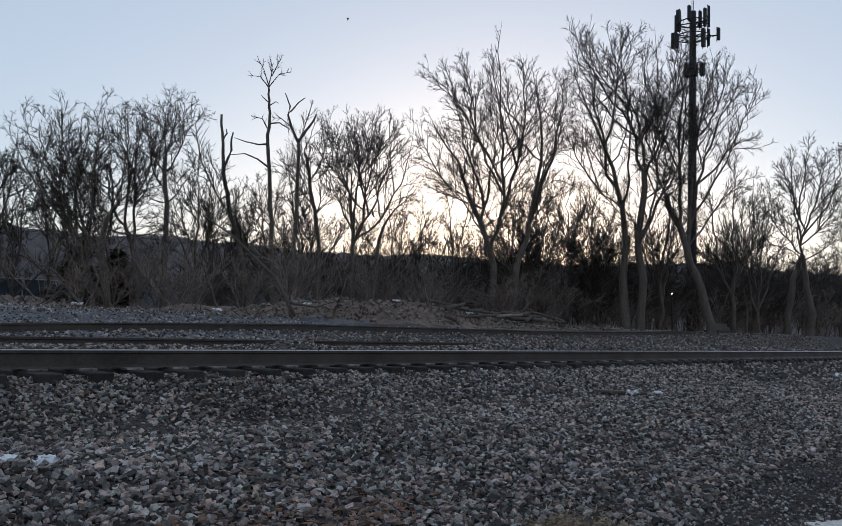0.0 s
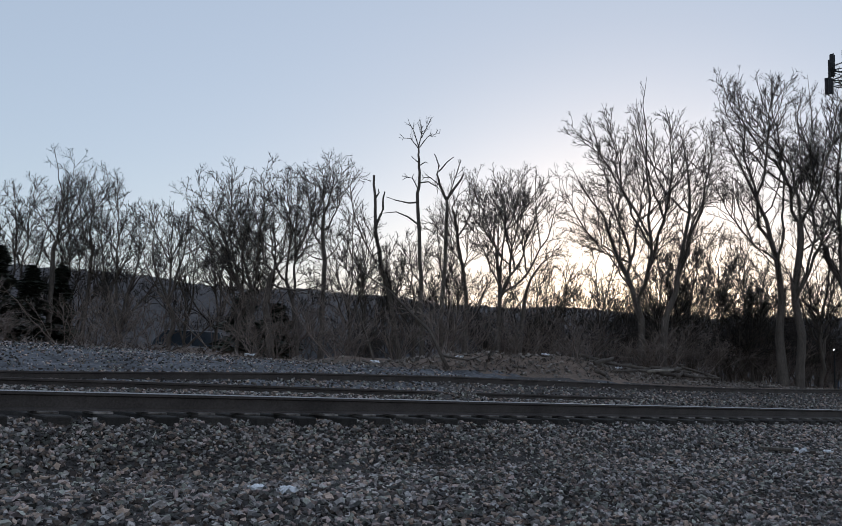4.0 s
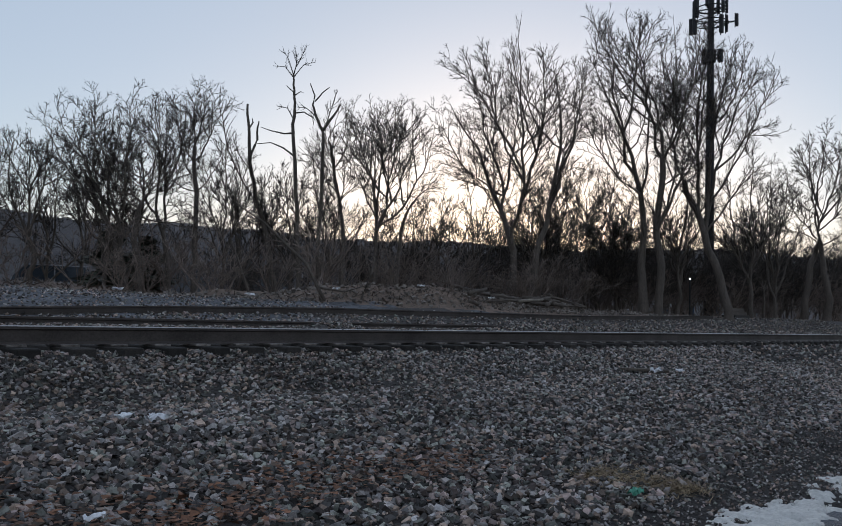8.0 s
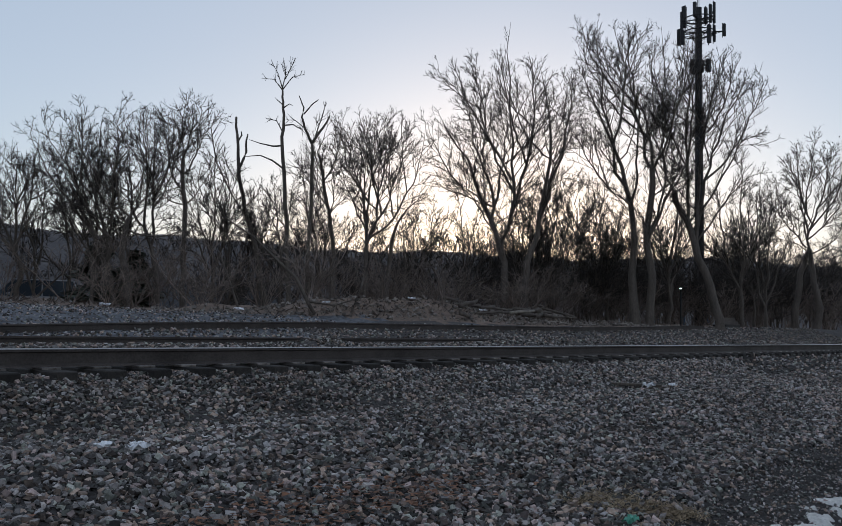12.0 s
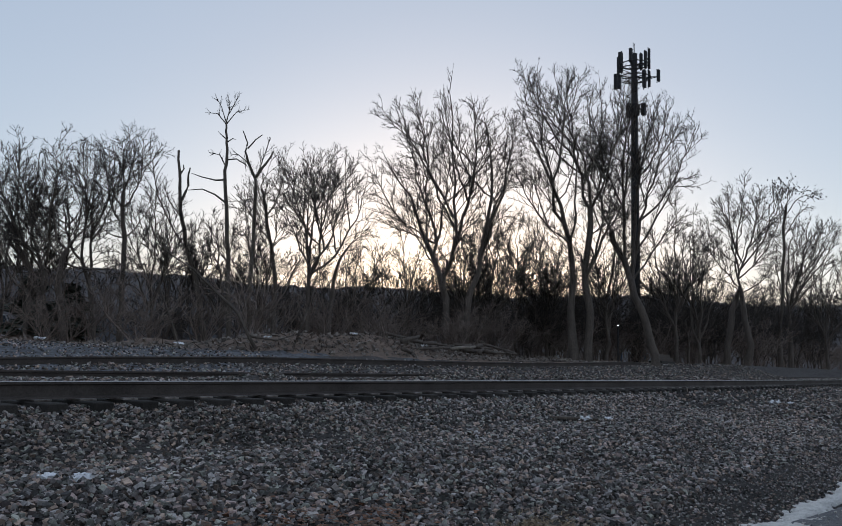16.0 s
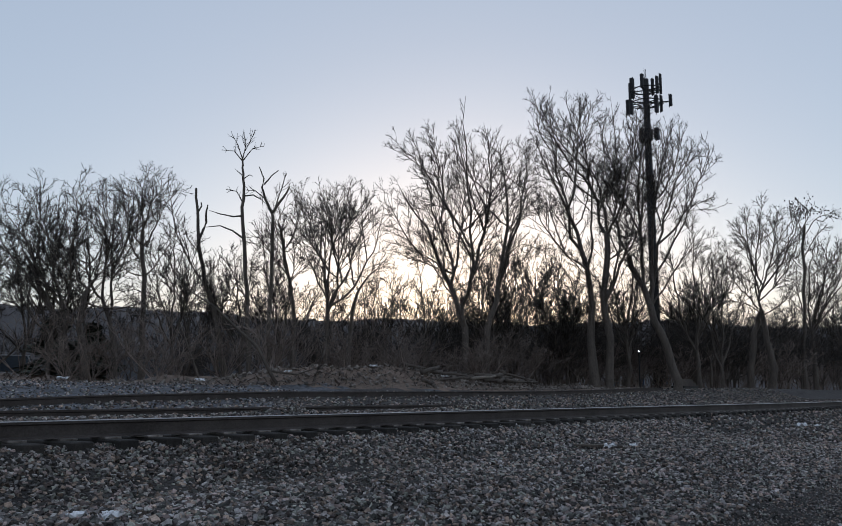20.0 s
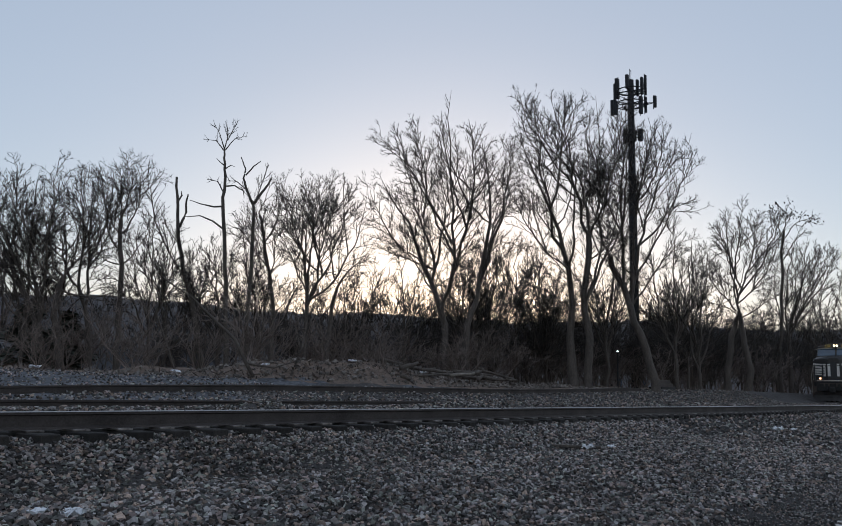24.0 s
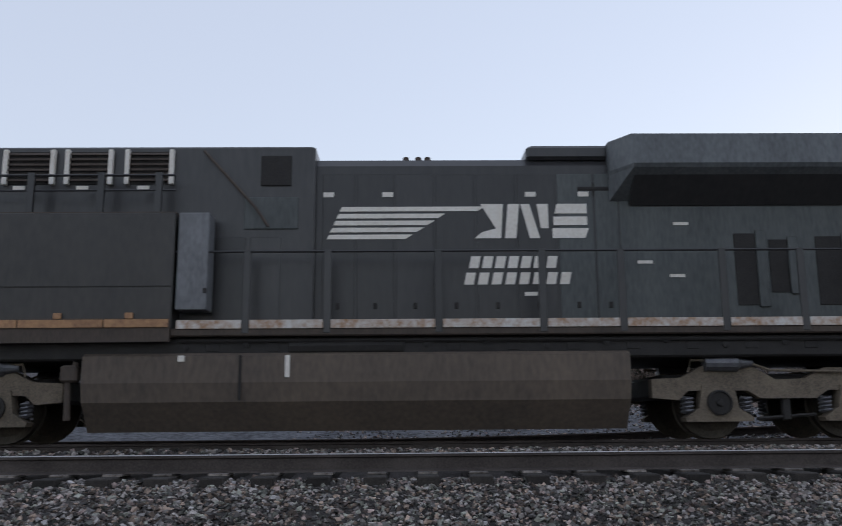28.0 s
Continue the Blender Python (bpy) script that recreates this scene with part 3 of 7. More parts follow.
def shoots(g, P, R, gap, t0, share, least, angle, k, up, thin, bow=0.25, centre=None):
    """Side shoots off the limbs P (n, j, 3) with radii R (n, j): one every gap metres past the share t0 of each limb."""
    n, j, _ = P.shape
    L = np.linalg.norm(np.diff(P, axis=1), axis=2).sum(1)
    count = np.maximum(np.round(L * (1 - t0) / gap * g.uniform(0.75, 1.25, n)).astype(int), 1)
    own = np.repeat(np.arange(n), count)
    t = t0 + (1 - t0) * g.random(len(own)) ** 0.7
    s = t * (j - 1)
    i = np.minimum(s.astype(int), j - 2)
    f = (s - i)[:, None]
    base = P[own, i] * (1 - f) + P[own, i + 1] * f
    rad = R[own, i] * (1 - f[:, 0]) + R[own, i + 1] * f[:, 0]
    d = unit(P[own, i + 1] - P[own, i])
    side = unit(np.cross(d, g.normal(size=d.shape)))
    if centre is not None:
        out = base - centre
        out[:, 2] *= 0.3
        side = unit(side + 0.45 * unit(out))
    a = np.radians(g.normal(angle, 9, len(own)))[:, None]
    go = unit(d * np.cos(a) + side * np.sin(a) + np.array([0, 0, 0.12]))
    ln = (share * (1 - t) * L[own] + least * (1.15 - 0.6 * t)) * g.uniform(0.55, 1.3, len(own))
    pts, step = [base], (ln / (k - 1))[:, None]
    for q in range(k - 1):
        pts.append(pts[-1] + go * step)
        go = unit(go + np.array([0, 0, up]) / (k - 1) * 2 + g.normal(size=go.shape) * bow)
    P2 = np.stack(pts, 1)
    r0 = np.minimum(0.75 * rad, 0.008 * ln + thin)
    R2 = r0[:, None] * (1 - np.linspace(0, 1, k)) ** 0.8 + thin * 0.7
    return P2, R2


def limbs_mesh(name, sets, sides, material):
    """Tapered limbs from (points, radii) arrays."""
    V, Fc, base = [], [], 0
    for P, r in sets:
        n, k, _ = P.shape
        d = unit(np.gradient(P, axis=1))
        ref = np.where(np.abs(d[..., 0:1]) > 0.8, np.array([0, 1.0, 0]), np.array([1.0, 0, 0]))
        a = unit(np.cross(d, ref))
        b = np.cross(d, a)
        ang = 2 * np.pi * np.arange(sides) / sides
        ring = P[:, :, None] + r[:, :, None, None] * (a[:, :, None] * np.cos(ang)[None, None, :, None] + b[:, :, None] * np.sin(ang)[None, None, :, None])
        V.append(ring.reshape(-1, 3))
        j = np.arange(sides)
        i0 = base + (np.arange(n)[:, None, None] * k + np.arange(k - 1)[None, :, None]) * sides
        A, B = i0 + j, i0 + (j + 1) % sides
        Fc.append(np.stack([A, B, B + sides, A + sides], -1).reshape(-1, 4))
        base += n * k * sides
    me = fast_mesh(name, np.concatenate(V), np.concatenate(Fc), material)
    me.shade_smooth()
    return me


def twigs_mesh(name, p, e, r, material):
    """Each twig is a slender three-sided spike."""
    d = e - p
    a = unit(np.cross(d, [0.3, 0.2, 1.0]))
    b = np.cross(unit(d), a)
    v = np.stack([p + a * r, p + (-0.5 * a + 0.866 * b) * r, p + (-0.5 * a - 0.866 * b) * r, e], 1)
    f = np.array([(0, 1, 3), (1, 2, 3), (2, 0, 3)])[None] + (np.arange(len(p)) * 4)[:, None, None]
    return fast_mesh(name, v.reshape(-1, 3), f.reshape(-1, 3), material)


TREE_LABEL = "bare winter tree with a fine twiggy crown beside the tracks"


def auto_limbs(g, h, w, stems, fork=0.25, belly=0.6):
    """Main limbs that fan out to a rounded crown: rows of sideways and height at start, middle and end."""
    rows = []
    for k in range(stems):
        u = -1 + 2 * (k + 0.5 + g.uniform(-0.3, 0.3)) / stems
        z0 = fork * h * g.uniform(0.5, 1.2) if stems > 2 else 0.0
        x1, z1 = u * w / 2, h * (1 - 0.42 * abs(u) ** 1.6) * g.uniform(0.92, 1.0)
        rows.append((0.05 * u, z0, x1 * belly * g.uniform(0.7, 1.1), (z0 + z1) * g.uniform(0.44, 0.52), x1, z1))
    return [(0.0, 0.0, 0.0, fork * h * 0.6, 0.0, fork * h * 1.2)] + rows


def tree(x, y, limbs, seed, r=0.15, turn=0.0, label=TREE_LABEL, name="tree", category="tree", group="trees along the bank", bark=None, fine=None, dense=1.17, coarse=1.0, up=0.16, angle=46, wobble=0.012, reach=1.0, deep=0.75, slim=1.0, split=True):
    """A bare tree. limbs: sideways and height over its foot at start, middle and end; turn: the bearing across which they spread."""
    g = np.random.default_rng(seed)
    L = np.array(limbs, float)
    wide = np.ptp(L[:, [0, 2, 4]]) / 2
    done, P, R, starts = [], [], [], []
    for q, (x0, z0, xm, zm, x1, z1) in enumerate(L):
        y0, par, foot = 0.0, None, q == 0
        if done:
            every = np.concatenate(done)
            gap = np.hypot(every[:, 0] - x0, every[:, 2] - z0)
            par = int(gap.argmin())
            if gap[par] < 0.9:
                x0, y0, z0 = every[par, :3]
            else:
                foot, par = True, None
        ln = math.hypot(x1 - x0, z1 - z0)
        carries = np.any(np.hypot(L[:, 0] - x1, L[:, 1] - z1) < 0.5)
        y1 = y0 + (0.1 * g.normal() if carries else g.uniform(-1, 1) * min(deep * wide, 0.5 * ln))
        line = main_limb(np.array([x0, y0, z0]), np.array([xm, (y0 * 0.5 + y1 * 0.5), zm]), np.array([x1, y1, z1]), 14, g, wobble)
        if foot and z0 > 0.3:
            down = np.linspace(0, 1, 5)[:-1, None] * (line[0] - np.array([x0 * 0.8, 0, 0])) + np.array([x0 * 0.8, 0, 0])
            line = np.concatenate([down, line])
            line = np.stack([np.interp(np.linspace(0, len(line) - 1, 14), np.arange(len(line)), line[:, c]) for c in range(3)], 1)
        top = 1e9 if par is None else every[par, 3] * 0.85
        r0 = min(top, max(r if foot else 0.0, (0.0085 * ln + 0.012) * slim))
        t = np.linspace(0, 1, 14)
        rr = r0 * (1 - 0.4 * t) if carries else r0 * (1 - t) ** 0.85 + 0.006 * coarse
        if foot:
            rr[:2] *= (1.35, 1.12)
        done.append(np.column_stack([line, rr]))
        P.append(line)
        R.append(rr)
        starts.append(0.6 if carries else 0.3 if foot else 0.12)
    P, R, starts = np.array(P), np.array(R), np.array(starts)
    mid = np.array([L[:, 4].mean(), 0, L[:, 1].mean()])
    one = [shoots(g, P[i:i + 1], R[i:i + 1], 0.36 * coarse / dense, starts[i], 0.24 * reach, 1.15 * reach, angle + 6, 7, up, 0.0065 * coarse, 0.09, mid) for i in range(len(P))]
    A, AR = np.concatenate([o[0] for o in one]), np.concatenate([o[1] for o in one])
    B, BR = shoots(g, A, AR, 0.21 * coarse / dense, 0.18, 0.34, 0.40 * coarse * min(reach, 1), angle, 4, up, 0.0056 * coarse, 0.12)
    C, _ = shoots(g, B, BR, 0.11 * coarse / dense, 0.2, 0.28, 0.20 * coarse, angle, 2, up, 0.005 * coarse)
    D, _ = shoots(g, A, AR, 0.15 * coarse / dense, 0.45, 0.06, 0.30 * coarse, angle, 2, up, 0.005 * coarse)
    C = np.concatenate([C, D])
    base = empty(name, label, category, (x, y, float(land(x, y)) - 0.1), group)
    base.rotation_euler = (0, 0, turn)
    for q in range(len(P) if split else 1):
        ob = new("limb" if q else "trunk", limbs_mesh("limb" if q else "trunk", [(P[q:q + 1], R[q:q + 1])], 8 if split else 5, bark or M["bark"]))
        ob.parent = base
    for nm, sets, m in (("scaffold", ([] if split else [(P[1:], R[1:])]) + [(A, AR)], bark or M["bark"]), ("branching", [(B, BR)], fine or M["twig"])):
        ob = tagged(new(nm, limbs_mesh(nm, sets, 3, m)), kind="stuff")
        ob.parent = base
    ob = new("twig_spray", twigs_mesh("twig_spray", C[:, 0], C[:, 1], 0.0076 * coarse, fine or M["twig"]))
    ob.parent = base
    tagged(ob, kind="stuff")
    return base


def polar(azimuth, dist):
    return dist * math.cos(radians(azimuth)), dist * math.sin(radians(azimuth))


def tall_tree(bearing, dist, r, limbs, seed, **kw):
    """A tree whose limbs are given in metres over the rail heads, spread across the line of sight from the lot."""
    x, y = polar(bearing, dist)
    foot = float(land(x, y)) - 0.1
    rows = [(a, b - foot, c, d - foot, e, f - foot) for a, b, c, d, e, f in limbs]
    starts = np.array(rows)[:, :2]
    rnd = random.Random(seed)
    more = []
    ends = [row[4] for row in rows]
    middle, half = (max(ends) + min(ends)) / 2, (max(ends) - min(ends)) / 2
    for q, (a, b, c, d, e, f) in enumerate(rows):
        if np.min(np.hypot(starts[:, 0] - e, starts[:, 1] - f)) > 0.5:
            ln = math.hypot(e - a, f - b)
            k = max(1 - 0.4 / ln, 0.6)
            rows[q] = (a, b, a + (c - a) * k, b + (d - b) * k, a + (e - a) * k, b + (f - b) * k)
            # a long limb forks on its way
            for t in (0.30, 0.55) if ln > 5 else (0.4,) if ln > 2.5 else ():
                u, v = a + (c - a) * 2 * t if t < 0.5 else c + (e - c) * (2 * t - 1), b + (d - b) * 2 * t if t < 0.5 else d + (f - d) * (2 * t - 1)
                w = rnd.choice((-1, 1)) * rnd.uniform(0.14, 0.26) * ln
                if abs(e - middle) > 0.5 * half:
                    w = -abs(w) if e > middle else abs(w)
                x1, z1 = a + (e - a) * k + w, b + (f - b) * k - abs(w) * rnd.uniform(0.2, 0.6)
                more.append((u, v, (u + x1) / 2 + 0.12 * w, (v + z1) / 2 - 0.02 * ln, x1, z1))
    rows += more
    return tree(x, y, rows, seed, r, radians(bearing - 90), **kw)


# the old trees at the foot of the bank, from the near end of the woods to the far end
CLUMP = dict(dense=1.12, up=0.10, angle=52, wobble=0.011)
tall_tree(74.4, 41, 0.13, [(0.0, 2.4, -0.1, 5.2, 0.0, 5.6), (0.0, 5.6, -0.7, 6.5, -1.7, 7.7), (0.0, 5.6, -0.0, 7.1, -0.6, 10.2), (0.1, 5.8, 0.5, 6.5, 1.2, 9.5), (0.3, 6.1, 1.2, 7.1, 2.3, 9.5), (-0.1, 4.7, -0.9, 5.5, -1.8, 6.4)], 101, **dict(CLUMP, dense=1.16))
tall_tree(72.4, 41, 0.11, [(0.0, 2.4, 0.1, 4.4, 0.1, 5.4), (0.1, 5.4, -0.4, 6.7, -0.9, 9.0), (0.1, 5.4, 0.1, 7.1, 1.0, 9.0), (0.9, 3.2, 1.5, 4.8, 1.9, 7.9), (0.1, 5.1, 0.8, 6.1, 1.9, 7.3), (0.6, 2.8, -0.5, 3.8, -1.0, 5.4)], 102, **dict(CLUMP, dense=1.16))
tall_tree(67.2, 38, 0.12, [(-0.0, 1.6, 0.1, 2.5, -0.6, 3.5), (-0.6, 3.5, -1.2, 4.6, -1.6, 5.9), (-0.0, 2.8, -0.8, 5.2, -1.0, 7.4), (-0.2, 3.0, -0.2, 5.2, -0.3, 7.7), (-0.1, 3.0, 0.5, 5.4, 0.6, 7.6), (-0.0, 2.9, 0.6, 4.6, 2.0, 5.3), (-0.2, 3.0, 0.1, 5.7, 1.1, 7.3)], 103, **dict(CLUMP, dense=1.16))
tall_tree(61.6, 36, 0.1, [(0.0, 1.3, -0.8, 3.5, -1.7, 5.4), (-1.7, 5.4, -2.2, 6.4, -2.6, 7.4), (-0.2, 1.4, -0.9, 4.7, -1.6, 9.1), (-0.1, 1.4, -0.8, 5.2, -0.6, 8.6), (0.1, 1.3, -0.1, 4.7, -0.0, 9.0), (-0.1, 1.4, -1.6, 4.1, -2.5, 5.7), (0.1, 1.4, 0.5, 5.1, 0.2, 8.2)], 104, **CLUMP)
tall_tree(60.7, 34.5, 0.15, [(0.0, 1.2, -0.3, 3.0, -0.1, 4.3), (-0.1, 4.3, 0.6, 5.3, 2.1, 6.7), (-0.1, 4.2, -0.7, 6.0, -0.5, 8.2), (-0.2, 3.7, 1.2, 3.7, 3.1, 4.1), (0.2, 4.8, 0.3, 6.7, 0.3, 8.7), (0.9, 5.6, 1.6, 7.1, 2.1, 8.8), (-0.2, 4.1, -1.2, 5.0, -1.8, 6.6)], 105, **CLUMP)
tall_tree(59.0, 36, 0.12, [(0.0, 1.4, -0.2, 2.8, -0.6, 4.1), (-0.6, 4.1, -0.5, 6.4, -1.0, 9.0), (-0.3, 3.2, -0.3, 6.0, -0.1, 9.2), (-0.6, 4.1, -1.3, 5.7, -1.4, 8.2), (-0.4, 5.1, 0.4, 7.2, 0.5, 9.4), (-0.4, 4.9, 0.2, 5.8, 1.7, 6.2)], 106, **CLUMP)
tall_tree(57.4, 35, 0.13, [(0.0, 1.3, -0.1, 3.9, -0.2, 6.8), (-0.2, 6.8, -0.3, 8.2, -0.2, 9.4), (-0.1, 5.3, -0.8, 6.6, -1.1, 8.6), (-0.2, 6.0, 0.5, 7.4, 0.5, 9.2), (-0.2, 6.3, -0.7, 7.3, -0.7, 9.3), (-0.1, 4.7, -1.0, 5.4, -1.4, 6.3), (-0.1, 5.1, 0.6, 5.7, 1.3, 7.1), (-0.2, 6.8, 0.2, 8.2, 0.2, 9.3)], 107, **CLUMP)
tall_tree(47.7, 38, 0.1, [(-0.0, 3.8, -0.5, 6.4, -0.8, 8.0), (-0.8, 8.0, -0.7, 8.7, -0.3, 9.8), (-0.6, 6.9, 0.2, 8.1, 0.3, 9.3), (0.7, 3.8, -0.3, 5.7, -2.4, 8.0), (-0.7, 7.2, -1.1, 8.5, -1.3, 9.1), (-0.6, 6.6, -0.0, 7.0, 0.8, 8.2)], 108)
tall_tree(45.5, 38, 0.1, [(0.0, 3.9, -0.3, 6.3, -1.3, 9.1), (0.2, 3.8, 0.3, 6.8, -0.6, 10.0), (0.3, 3.8, 0.4, 6.7, 0.3, 10.2), (0.3, 3.8, 1.0, 6.4, 1.5, 9.8), (0.6, 3.9, 1.6, 6.1, 2.6, 9.3), (1.1, 3.7, 1.6, 5.3, 2.6, 6.3), (0.1, 4.0, -0.8, 6.2, -1.6, 8.1), (0.3, 6.0, 0.0, 8.2, -0.2, 9.7)], 109)
tall_tree(36.1, 42, 0.19, [(0.0, 3.6, -1.5, 7.6, -3.8, 12.1), (0.1, 3.6, -1.1, 8.4, -2.4, 13.4), (0.8, 3.6, 0.2, 8.0, 0.1, 15.2), (0.3, 7.6, -1.1, 10.9, -1.7, 14.6), (1.1, 3.6, 2.0, 8.0, 1.7, 14.6), (0.5, 6.0, 1.3, 9.8, 1.0, 13.8), (1.5, 6.0, 3.0, 10.5, 3.2, 12.7), (-0.8, 6.4, -2.7, 8.0, -4.1, 10.6), (-0.4, 5.2, -2.0, 7.2, -3.5, 8.0), (1.8, 6.8, 3.0, 8.0, 4.2, 7.6)], 110)
tall_tree(26.6, 45, 0.24, [(0.0, 0.8, -0.0, 4.8, 0.1, 8.7), (0.1, 8.7, -0.6, 12.1, -1.3, 17.6), (0.1, 8.7, -0.4, 11.5, -2.0, 16.8), (0.2, 8.9, 0.9, 11.2, 0.6, 17.4), (-0.9, 3.2, -1.5, 8.3, -3.5, 14.0), (-1.2, 6.9, -2.8, 8.4, -4.2, 11.4), (0.1, 8.5, 1.1, 11.0, 2.1, 16.0), (0.5, 4.4, 0.9, 8.3, 0.2, 12.3), (0.6, 4.8, 1.3, 8.9, 1.9, 12.0), (-1.4, 8.1, -2.2, 11.1, -2.7, 16.7), (0.1, 6.9, 1.3, 8.5, 2.5, 10.3)], 111)
tall_tree(22.3, 46, 0.24, [(0.0, 1.0, -1.1, 4.9, -2.2, 7.6), (-2.2, 7.6, -3.2, 10.7, -3.8, 14.2), (-1.5, 6.2, -1.5, 10.8, -1.8, 15.9), (-1.0, 4.7, -0.5, 10.5, 0.2, 15.2), (-1.3, 5.8, -0.1, 10.5, 1.4, 13.6), (-1.1, 5.3, 0.6, 9.4, 1.8, 10.8), (-1.0, 4.9, 0.6, 7.6, 2.1, 9.0), (-0.5, 11.2, 0.1, 12.6, 1.5, 12.7), (-1.3, 8.0, -1.4, 12.3, -0.8, 14.6), (-0.6, 10.5, 0.5, 12.4, 0.7, 14.7)], 112)
tall_tree(17.9, 72, 0.28, [(0.0, 2.3, 0.7, 5.3, 1.1, 7.0), (1.8, 2.4, 1.4, 5.1, 1.1, 6.8), (1.1, 7.0, 1.1, 11.4, 1.6, 16.0), (1.1, 7.3, -0.5, 9.0, -2.6, 12.2), (1.1, 7.5, 0.2, 11.9, -0.4, 14.8), (1.2, 7.7, 2.0, 12.0, 2.8, 15.5), (1.2, 7.5, 3.0, 9.6, 4.3, 12.8), (1.3, 6.4, 3.1, 7.7, 4.7, 8.7), (1.2, 8.8, 0.2, 13.0, 0.7, 15.6), (1.1, 6.6, -0.5, 7.7, -2.0, 7.7), (1.2, 8.3, 3.2, 11.8, 3.7, 14.6)], 113, coarse=1.6, dense=1.22)
tall_tree(14.8, 90, 0.2, [(0.0, 5.0, 0.4, 11.3, 0.9, 16.7), (0.9, 16.7, 1.1, 18.0, 1.2, 19.7), (0.8, 15.6, 2.4, 17.9, 3.9, 17.4), (0.8, 15.9, 0.2, 17.5, -0.3, 18.7), (0.7, 14.0, 2.1, 15.8, 3.3, 16.5), (0.5, 11.8, -0.7, 14.0, -1.1, 15.7)], 114, coarse=1.9, dense=1.0)
tall_tree(14.2, 93, 0.22, [(0.0, 5.1, 0.7, 9.5, 3.2, 15.4), (0.0, 5.7, 0.0, 11.7, 1.0, 16.3), (0.2, 6.2, 2.2, 10.8, 4.8, 14.8), (0.0, 6.2, -1.0, 10.3, -0.9, 14.5), (0.2, 6.5, 2.4, 9.4, 5.1, 12.3), (0.1, 6.2, 1.3, 12.2, 2.2, 16.5)], 115, coarse=1.9, dense=1.25)
px, py = polar(14.8, 90)
g = np.random.default_rng(5)
pods = Shape()
for k in range(130):
    t = g.random()
    a, z = (-0.3 + 1.6 * t, 17.6 + 2.0 * g.random()) if k % 3 else (1.2 + 2.7 * t, 17.0 + 1.4 * (1 - t) + 0.6 * g.random())
    c = Vector((px + a * math.sin(radians(14.8)), py - a * math.cos(radians(14.8)) + g.normal() * 0.5, z))
    pods.lathe([(0.0, -0.09), (0.06, -0.02), (0.05, 0.05), (0.0, 0.09)], c, "z", 5)
tagged(part("seed_pods", pods, M["twig"]), "dark clusters of dry seed pods in the treetop", "seed pods", kind="stuff")
# lesser trees between and behind them: bearing, distance, height, width, main limbs, seed, trunk radius
for b, d, h, w, stems, seed, r in ((66.3, 40, 7.2, 5.0, 4, 6, 0.09), (64.2, 41, 7.6, 5.2, 5, 61, 0.10), (62.9, 37, 8.0, 4.6, 5, 63, 0.10), (70.3, 40, 8.4, 5.2, 6, 21, 0.12), (73.3, 43, 9.0, 5.0, 6, 22, 0.12), (76.4, 44, 9.8, 7.4, 6, 23, 0.18), (80.2, 46, 11.4, 8.0, 6, 24, 0.2), (84.5, 45, 10.8, 8.0, 5, 25, 0.2),
                                   (41.0, 47, 6.6, 4.4, 5, 26, 0.07), (51.2, 40, 6.6, 4.6, 4, 27, 0.08), (54.4, 41, 7.0, 4.8, 5, 28, 0.08), (42.9, 44, 6.8, 4.4, 4, 62, 0.08), (55.6, 39, 7.4, 4.4, 5, 64, 0.09), (52.6, 42, 6.8, 4.2, 4, 65, 0.08), (48.6, 42, 8.6, 4.6, 5, 8, 0.09),
                                   (33.2, 47, 9.0, 5.6, 6, 10, 0.11), (38.9, 44, 7.2, 4.4, 4, 19, 0.08), (31.3, 50, 9.0, 5.4, 5, 29, 0.10), (34.6, 45, 8.4, 4.4, 5, 66, 0.09), (29.4, 50, 9.6, 5.4, 5, 67, 0.10), (25.4, 50, 10.5, 5.6, 5, 14, 0.12), (21.0, 52, 10.6, 5.4, 5, 20, 0.13), (19.6, 56, 9.6, 5.0, 5, 68, 0.11),
                                   (20.3, 66, 10.4, 5.0, 5, 16, 0.11), (18.9, 80, 9.2, 6.0, 5, 32, 0.11), (12.2, 100, 14.6, 8.6, 6, 18, 0.2), (10.8, 112, 15.0, 7.0, 6, 30, 0.2), (9.2, 130, 15.4, 8.0, 6, 33, 0.2), (7.6, 150, 17.6, 8.5, 6, 31, 0.22), (6.0, 170, 17.0, 9.0, 6, 34, 0.22)):
    x, y = polar(b, d)
    tree(x, y, auto_limbs(np.random.default_rng(seed), h, w, stems), seed, r, radians(b - 90), coarse=max(d / 42, 1.15), dense=1.38 if d < 60 else 1.15)
